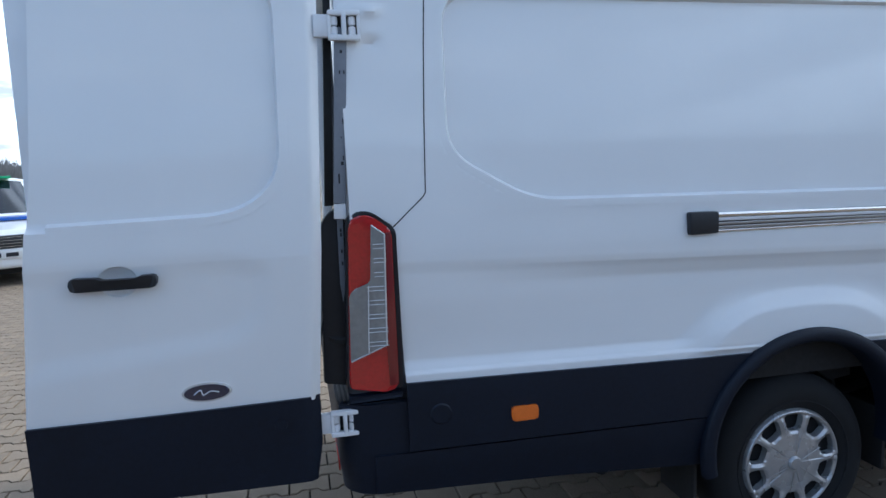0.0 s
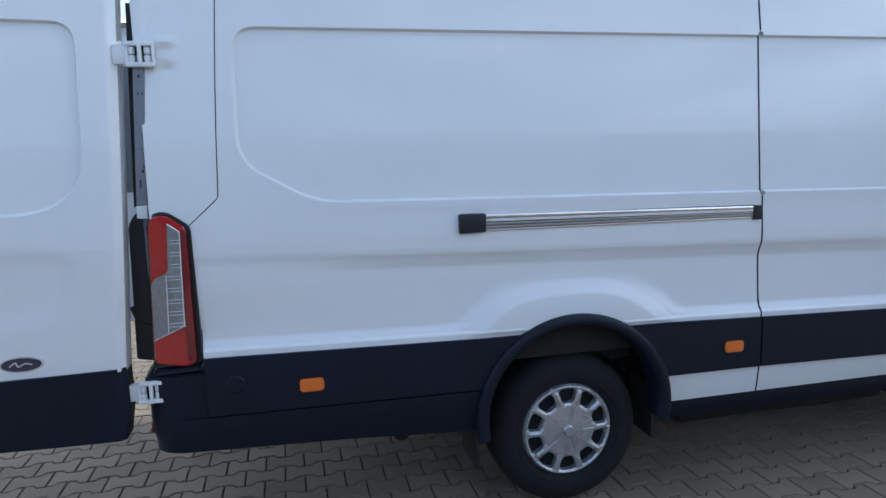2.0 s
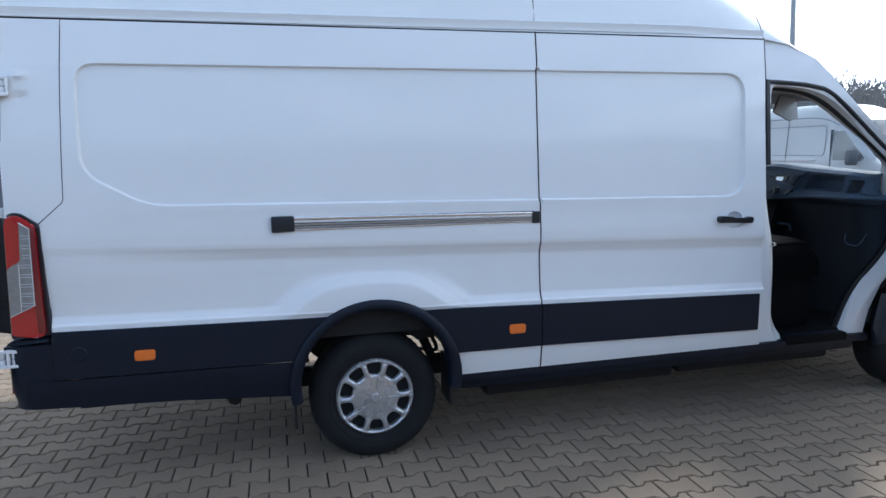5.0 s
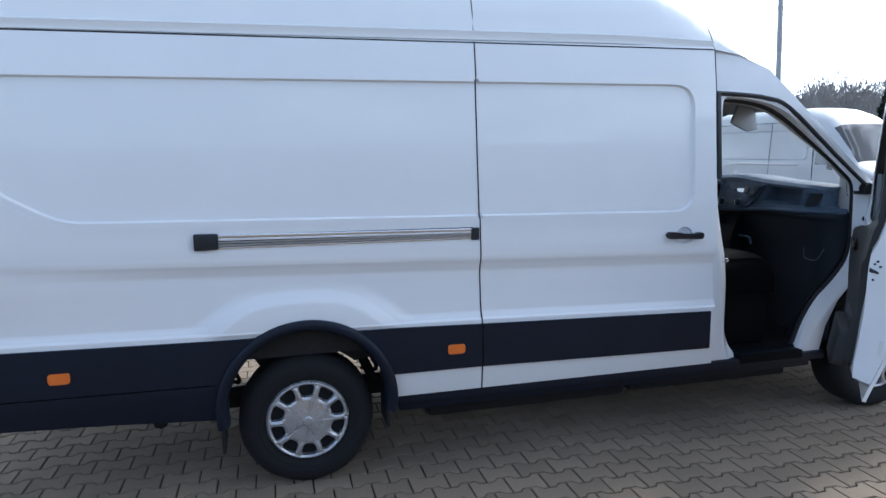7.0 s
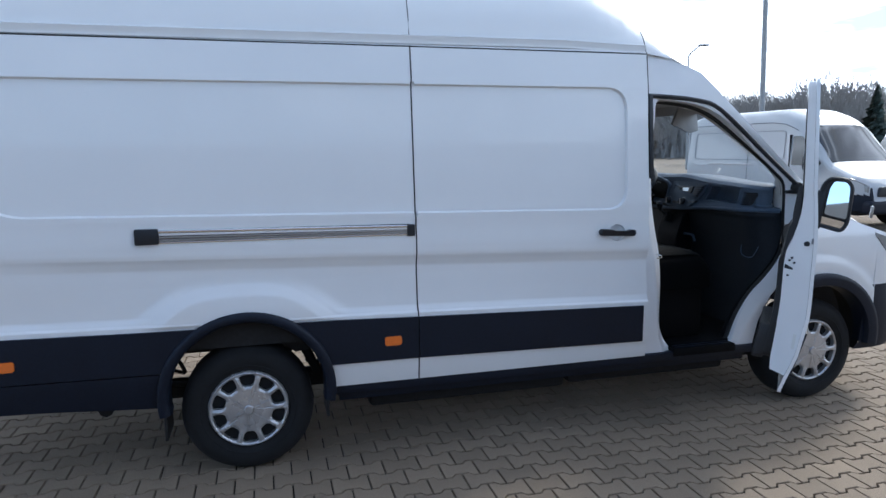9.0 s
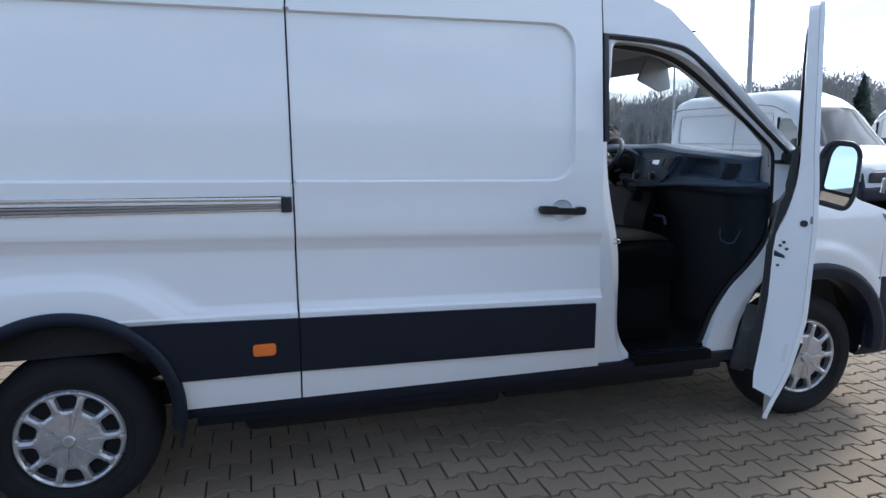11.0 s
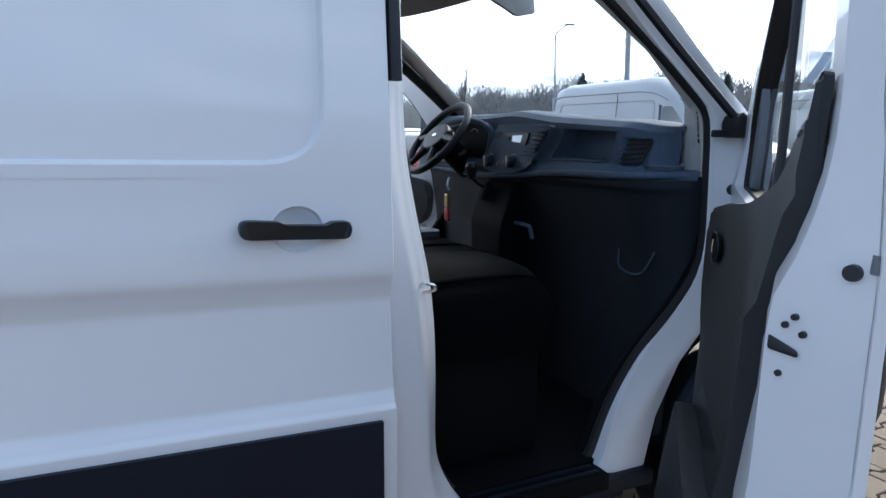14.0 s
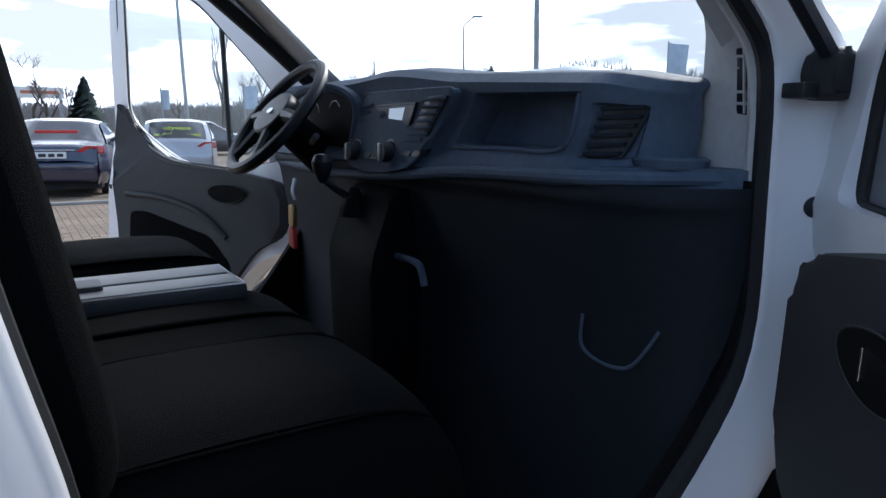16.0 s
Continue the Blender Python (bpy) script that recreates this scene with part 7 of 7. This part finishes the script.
hatch = car("hatchback", "silver hatchback with yellow-green lettering on its rear window", pose(6.25, 18.2, 0, 0, 0, 80), M_SILVER, 4.3, 1.50, 1.80, True)
small = car("small_car", "white hatchback with yellow-green lettering parked behind a red car", pose(9.0, 16.4, 0, 0, 0, 82), M_VAN2, 4.2, 1.52, 1.80, True)
red_car = car("red_car", "red hatchback parked with its tail this way", pose(7.55, 12.4, 0, 0, 0, 80), M_REDCAR, 4.0, 1.43, 1.76, True)


def window_lettering(owner, length):
    """The dealer's slogan across a rear window."""
    for txt, z, size in (("używane", 1.30, 0.17), ("w dobrej cenie", 1.15, 0.17)):
        cu = bpy.data.curves.new("window_lettering", "FONT")
        cu.body, cu.size, cu.align_x, cu.extrude = txt, size, "CENTER", 0.002
        tx = new("window_lettering", cu)
        cu.materials.append(M_NEON)
        tx.parent = owner
        tx.matrix_basis = Matrix.Translation((-length / 2 + 0.165 + (z - 1.08) * 1.12 - 0.03, 0, z - 0.05)) @ Matrix(((0, 0.74, -0.67, 0), (-1, 0, 0, 0), (0, 0.67, 0.74, 0), (0, 0, 0, 1)))


window_lettering(hatch, 4.3)
window_lettering(small, 4.2)
car("dark_car", "dark car parked in the far row", pose(10.2, 31, 0, 0, 0, 0), M_BLUECAR, 4.6, 1.5, 1.82)

suv = car("marked_car", "white estate car with a blue band and green roof strip", pose(-7.15, 10.9, 0, 0, 0, -62), M_WHITE, 4.5, 1.62, 1.86, True, False)
part("green_roof_strip", box(-0.3, 0.15, -0.45, 0.45, 1.60, 1.64, 0.01), M_GREEN, suv)
part("blue_band", box(0.85, 1.35, -0.70, 0.70, 0.93, 0.985, 0.01), M_BLUEBAND, suv)
gr = part("front_grille", box(2.20, 2.285, -0.55, 0.55, 0.56, 0.76, 0.03), M_BLACK, suv)
for k in range(4):
    part("grille_bar", box(2.284, 2.292, -0.5, 0.5, 0.59 + 0.045 * k, 0.598 + 0.045 * k), M_CHROME, gr)
part("number_plate", box(2.285, 2.30, -0.26, 0.26, 0.42, 0.53, 0.004), M_PLATE, suv)
bars(suv, "plate_bar", M_BLACK, [(-0.14, 0.475, 0.12, 0.06), (0.06, 0.475, 0.16, 0.06)], 2.302)


# poles, lamps, banners, sign
def mast(x, y, h, r, label, lean=1.6):
    m_ = thing("mast", label, "pole", pose(x, y, 0.0))
    top = -math.tan(radians(lean)) * h
    part("shaft", tube([(0, 0, 0), (top, 0, h)], [r, r * 0.7], 12), M_STEEL, m_)
    part("base_plate", box(-r * 2, r * 2, -r * 2, r * 2, 0, 0.04, 0.01), M_STEEL, m_)
    return m_


mast(19.4, 19.3, 16, 0.11, "tall grey steel mast beyond the vans")
mast(30.9, 20.5, 13, 0.09, "tall grey steel mast beyond the vans")
mast(33.0, 17.3, 13, 0.11, "tall grey steel mast beyond the vans")


def street_lamp(x, y, h, turn, arm=1.6, lean=1.6):
    s = thing("street_lamp", "grey steel street lamp with a bent arm", "street lamp", pose(x, y, 0.0, 0, 0, turn), "street lamps")
    a = radians(turn)
    tx, ty = -math.tan(radians(lean)) * h * math.cos(a), math.tan(radians(lean)) * h * math.sin(a)
    top = Vector((tx, ty, h))
    part("shaft", tube([(0, 0, 0), tuple(top * 0.5), tuple(top)], [0.10, 0.085, 0.06], 10), M_STEEL, s)
    part("arm", tube(smooth_path([top, top + Vector((0.25, 0, 0.30)), top + Vector((arm, 0, 0.75))], 5), 0.05, 8), M_STEEL, s)
    e = top + Vector((arm, 0, 0.75))
    part("lamp_head", box(e.x - 0.1, e.x + 0.65, e.y - 0.14, e.y + 0.14, e.z - 0.04, e.z + 0.10, 0.05, 3), M_GREY, s)


street_lamp(31.7, 42, 8.5, -20, 0.8)
street_lamp(9.55, 31.9, 6.7, -20, 0.3)
street_lamp(-14.8, 36, 11, 160)


def banner(x, y, h, w, b, label):
    f_ = thing("banner", label, "banner", pose(x, y, 0.0))
    part("flagpole", tube([(0, 0, 0), (-0.02 * h, 0, h)], [0.05, 0.035], 8), M_STEEL, f_)
    G = np.array([[(0.03 - 0.02 * h + w * u, 0.05 * math.sin(5 * u + 2 * q), h - 0.1 - b * q) for q in np.linspace(0, 1, 14)] for u in np.linspace(0, 1, 10)])
    sheet_part("cloth", G, M_FLAG, f_, None, (0, 0.01, 0))


for i, (x, y, h) in enumerate(((34.7, 25.9, 6.2), (36.0, 24.2, 5.95), (36.9, 22.9, 5.6), (38.5, 20.6, 5.5))):
    banner(x, y, h, 1.7, 1.75, "pale blue dealer banner on a pole")
for i, (x, y, h) in enumerate(((8.7, 33, 3.0), (12.5, 33, 3.3))):
    banner(x, y, h, 0.35 + 0.3 * i, 0.9 + 0.2 * i, "blue and white banner on a pole")
bp = thing("blue_post", "tall blue post beside the road", "post", pose(14.0, 32.5, 0.0))
part("shaft", tube([(0, 0, 0), (-0.15, 0, 5.6)], 0.12, 10), M_BLUEBAND, bp)
bs = thing("roadside_board", "white and orange advertising board on posts", "board", pose(5.0, 62, 0.0, 0, 0, 0))
part("panel", box(-1.7, 1.7, -0.1, 0.1, 3.2, 4.1, 0.03), M_PLATE, bs)
part("orange_band", box(-1.3, 1.3, -0.12, -0.10, 3.55, 3.8), M_BRICKWALL, bs)
for x in (-1.4, 1.4):
    part("post", box(x - 0.12, x + 0.12, -0.1, 0.1, 0, 3.2), M_STEEL, bs)
shed = thing("low_building", "low orange rendered building among the trees", "building", pose(46, 84, 0.0, 0, 0, -20))
part("wall", box(-4, 4, -3, 3, 0, 2.5, 0.02), M_BRICKWALL, shed)
part("roof", prism([(-4.3, 2.5), (4.3, 2.5), (3.8, 3.2), (-3.8, 3.2)], xz, -3.4, 3.4, 0.02), M_UNDER, shed)
for x in (-2.4, 0, 2.4):
    part("window", box(x - 0.6, x + 0.6, -3.03, -2.98, 1.0, 2.2, 0.01), M_DARKGLASS, shed)
kerb = part("kerb", box(-2.0, 12.0, 12.6, 12.75, 0.0, 0.05, 0.01), M_KERB)
tagged(kerb, "low concrete kerb edging the paved bay", "kerb", kind="structure")


# trees
def twig_tree(x, y, h, spread, seed, name="bare_tree", label="bare winter tree with fine upright branches", upright=0.5):
    rng = random.Random(seed)
    t = thing(name, label, "tree", pose(x, y, 0.0), "bare trees")
    trunk, twigs = bmesh.new(), bmesh.new()

    def grow(p, d, length, r, level):
        q = p + d * length
        mid = p + d * length * 0.5 + Vector((rng.uniform(-1, 1), rng.uniform(-1, 1), 0)) * length * 0.05
        tube([p, mid, q], [r, r * 0.8, r * 0.6], 5 if level < 2 else 3, bm=trunk if level < 2 else twigs)
        if level >= 4:
            return
        for _ in range((3, 4, 4, 3)[level]):
            s = p + (q - p) * rng.uniform(0.45, 1.0)
            v = Vector((rng.uniform(-1, 1), rng.uniform(-1, 1), rng.uniform(-0.1, 0.6) + upright)).normalized()
            nd = (d * 0.55 + v * spread).normalized()
            grow(s, nd, length * rng.uniform(0.5, 0.72), r * 0.52, level + 1)

    grow(Vector((0, 0, 0)), Vector((0, 0, 1)), h * 0.42, h * 0.022, 0)
    part("trunk", trunk, M_BARK, t)
    part("crown", twigs, M_TWIG, t)
    return t


def conifer(x, y, h, r, seed):
    rng = random.Random(seed)
    t = thing("conifer", "dark green conifer with drooping boughs", "tree", pose(x, y, 0.0), "conifers")
    part("trunk", tube([(0, 0, 0), (0, 0, h * 0.95)], [h * 0.018, 0.02], 6), M_BARK, t)
    bm = bmesh.new()
    for k in range(420):
        q = rng.random() ** 0.8
        z = h * (0.06 + 0.92 * q)
        rad = r * (1 - q) ** 0.9 * rng.uniform(0.55, 1.1) + 0.05
        a = rng.uniform(0, 2 * math.pi)
        c, s = math.cos(a), math.sin(a)
        w = 0.10 * r + 0.10 * rad
        base, tip = Vector((c * rad * 0.25, s * rad * 0.25, z + 0.10 * rad)), Vector((c * rad, s * rad, z - 0.22 * rad))
        side = Vector((-s, c, 0)) * w
        vs = [bm.verts.new(v) for v in (base, (base + tip) / 2 + side + Vector((0, 0, 0.03)), tip, (base + tip) / 2 - side - Vector((0, 0, 0.12 * r)))]
        bm.faces.new(vs)
    part("crown", bm, M_NEEDLE, t)


protos = [twig_tree(40 + 8 * i, 95, 9 + 1.2 * i, 0.9, 11 + i) for i in range(4)]
rng = random.Random(5)
for i in range(15):
    ang = radians(-38 + 118 * i / 14 + rng.uniform(-3, 3))
    d = rng.uniform(84, 100)
    px, py = d * math.sin(ang), d * math.cos(ang)
    sc = rng.uniform(0.5, 0.78)
    o = copy_thing(protos[i % 4], Matrix.LocRotScale((px, py, 0.0), Euler((0, 0, rng.uniform(0, 6.28))), (sc, sc, sc)))
twig_tree(4.9, 52, 6.2, 1.5, 33)
twig_tree(4.2, 53, 5.6, 1.6, 36)
twig_tree(25, 84, 13.5, 0.35, 34, "poplar", "tall narrow bare poplar", 1.6)
twig_tree(41.5, 77, 11.0, 0.35, 35, "poplar", "tall narrow bare poplar", 1.6)
conifer(6.7, 46, 4.2, 1.9, 41)
conifer(43.3, 54.4, 7.4, 3.0, 42)
conifer(56, 48, 7.5, 2.4, 44)


def far_wood(name, label, span, reach, seed, mat, count, ridge):
    """A distant winter wood: crowns of very many thin twigs, over a low thicket."""
    rng = random.Random(seed)
    verts, faces = [], []

    def stroke(x, y, c, s_, x0, z0, x1, z1, w):
        base = len(verts)
        verts.extend([(x + c * (x0 - w), y + s_ * (x0 - w), z0), (x + c * (x0 + w), y + s_ * (x0 + w), z0), (x + c * (x1 + w * 0.25), y + s_ * (x1 + w * 0.25), z1), (x + c * (x1 - w * 0.25), y + s_ * (x1 - w * 0.25), z1)])
        faces.append((base, base + 1, base + 2, base + 3))

    for k in range(count):
        a, d = rng.uniform(*span), rng.uniform(*reach)
        x, y, c, s_ = d * math.sin(a), d * math.cos(a), math.cos(a), -math.sin(a)
        top = ridge(a) * (1 + 0.07 * math.sin(a * 41) + 0.06 * math.sin(a * 97 + 1.3)) * rng.triangular(0.72, 1.02, 0.93)
        low = max(-0.5, ridge(a) - 8.5)
        r = rng.uniform(1.5, 3.2)
        mid = low + (top - low) * 0.55
        stroke(x, y, c, s_, 0, low, rng.uniform(-0.3, 0.3), mid, 0.13)
        for j in range(85):
            # twigs fill a rounded crown and point up and outwards
            q, v = rng.uniform(-1, 1), rng.uniform(-0.75, 1)
            if q * q + v * v > 1:
                q, v = q * 0.68, v * 0.68
            px, pz = r * q, mid + (top - mid) * v
            l = rng.uniform(0.35, 0.95)
            stroke(x, y, c, s_, px, pz - l * 0.5, px + l * (0.55 * q + rng.uniform(-0.35, 0.35)), pz + l * 0.5 * (0.6 + 0.4 * (1 - abs(q))), rng.uniform(0.03, 0.085))
        if k % 2 == 0:
            for j in range(18):
                x1, z1 = rng.uniform(-2.5, 2.5), low + (top - low) * rng.uniform(0.05, 0.72)
                stroke(x, y, c, s_, x1, z1 - rng.uniform(1.5, 3.0), x1 + rng.uniform(-1.2, 1.2), z1, rng.uniform(0.15, 0.40))
    me = bpy.data.meshes.new(name)
    me.from_pydata(verts, [], faces)
    tagged(finish(name, me, mat), label, "wood", kind="stuff")


def ridge(a):
    return float(np.interp(math.degrees(a), [-55, 0, 8, 16, 25, 35, 45, 52, 60, 70, 85, 100], [5, 4, 4.5, 5.2, 8.0, 9.5, 11.8, 11.0, 10.0, 9.5, 9, 8]))


far_wood("far_wood", "winter wood on a rise with haze in its grey-brown colour", (radians(-55), radians(100)), (105, 140), 7, M_HAZED_WOOD, 2600, ridge)


# ---- paving ----
bed_ob = sheet_part("joint_bed", np.array([[(x, y, -0.016) for y in (-3.45, 13.8)] for x in (-8.2, 12.5)]), M_JOINT, None)
tagged(bed_ob, "dark sand in the joints of the paving", "paving", kind="structure")
ROW, LEN, STEP = 0.1425, 0.2, 0.0145
JOINT0 = 1.312


def paver_outline(gap=0.0028, inset=0.0):
    """The waisted outline of one paver about its middle."""
    g = gap + inset
    h, l = ROW / 2, LEN / 2
    a, b = l * 0.50 + 0.012, l * 0.50 - 0.012
    e, g = g * 0.75, g * 1.15          # tight ends, wider long joints
    return [(-l + e, -h - STEP + g), (-a + 0.0, -h - STEP + g), (-b, -h + STEP + g), (b, -h + STEP + g), (a, -h - STEP + g), (l - e, -h - STEP + g),
            (l - e, h + STEP - g), (a, h + STEP - g), (b, h - STEP - g), (-b, h - STEP - g), (-a, h + STEP - g), (-l + e, h + STEP - g)]


TOP_OUT, SKIRT = paver_outline(0.0056, 0.0030), paver_outline(0.0056, 0.0)


def paver_points(cx, cy, dz, tx, ty):
    top = [(cx + x, cy + y, dz + tx * x + ty * y) for x, y in TOP_OUT]
    mid = [(cx + x, cy + y, dz - 0.003 + tx * x + ty * y) for x, y in SKIRT]
    low = [(cx + x, cy + y, -0.03) for x, y in SKIRT]
    return top + mid + low


PAVER_FACES = [tuple(range(12))] + [(i + 12, (i + 1) % 12 + 12, (i + 1) % 12, i) for i in range(12)] + [(i + 24, (i + 1) % 12 + 24, (i + 1) % 12 + 12, i + 12) for i in range(12)]
rng = random.Random(21)
near_me = []
for k in range(5):
    me = bpy.data.meshes.new("paver")
    me.from_pydata(paver_points(0, 0, rng.uniform(-0.0012, 0.0012), rng.uniform(-0.006, 0.006), rng.uniform(-0.006, 0.006)), [], PAVER_FACES)
    me.materials.append(M_PAVER)
    near_me.append(me)
pavement = thing("pavement", "waisted concrete block paving in running rows", "paving")
tagged(pavement, kind="structure")
verts, faces, count = [], [], 0
for r in range(-26, 98):
    cy = 0.172 + ROW * r
    for c in range(-48, 60):
        cx = JOINT0 - 0.1 + LEN * c + (LEN / 2 if r % 2 else 0)
        if not (-8.08 < cx < 12.38 and -3.4 < cy < 13.7):
            continue
        if count < 300 and -0.72 < cy < -0.10 and -0.6 < cx < 3.9:
            ob = new("paver", near_me[rng.randrange(5)])
            ob.parent = pavement
            ob.location = (cx, cy, 0)
            count += 1
            continue
        base = len(verts)
        verts += paver_points(cx, cy, rng.uniform(-0.0015, 0.0015), rng.uniform(-0.006, 0.006), rng.uniform(-0.006, 0.006))
        faces += [tuple(base + i for i in f) for f in PAVER_FACES]
me = bpy.data.meshes.new("paver_field")
me.from_pydata(verts, [], faces)
pf = finish("paver_field", me, M_PAVER, pavement, "", 30)
tagged(pf, kind="stuff")
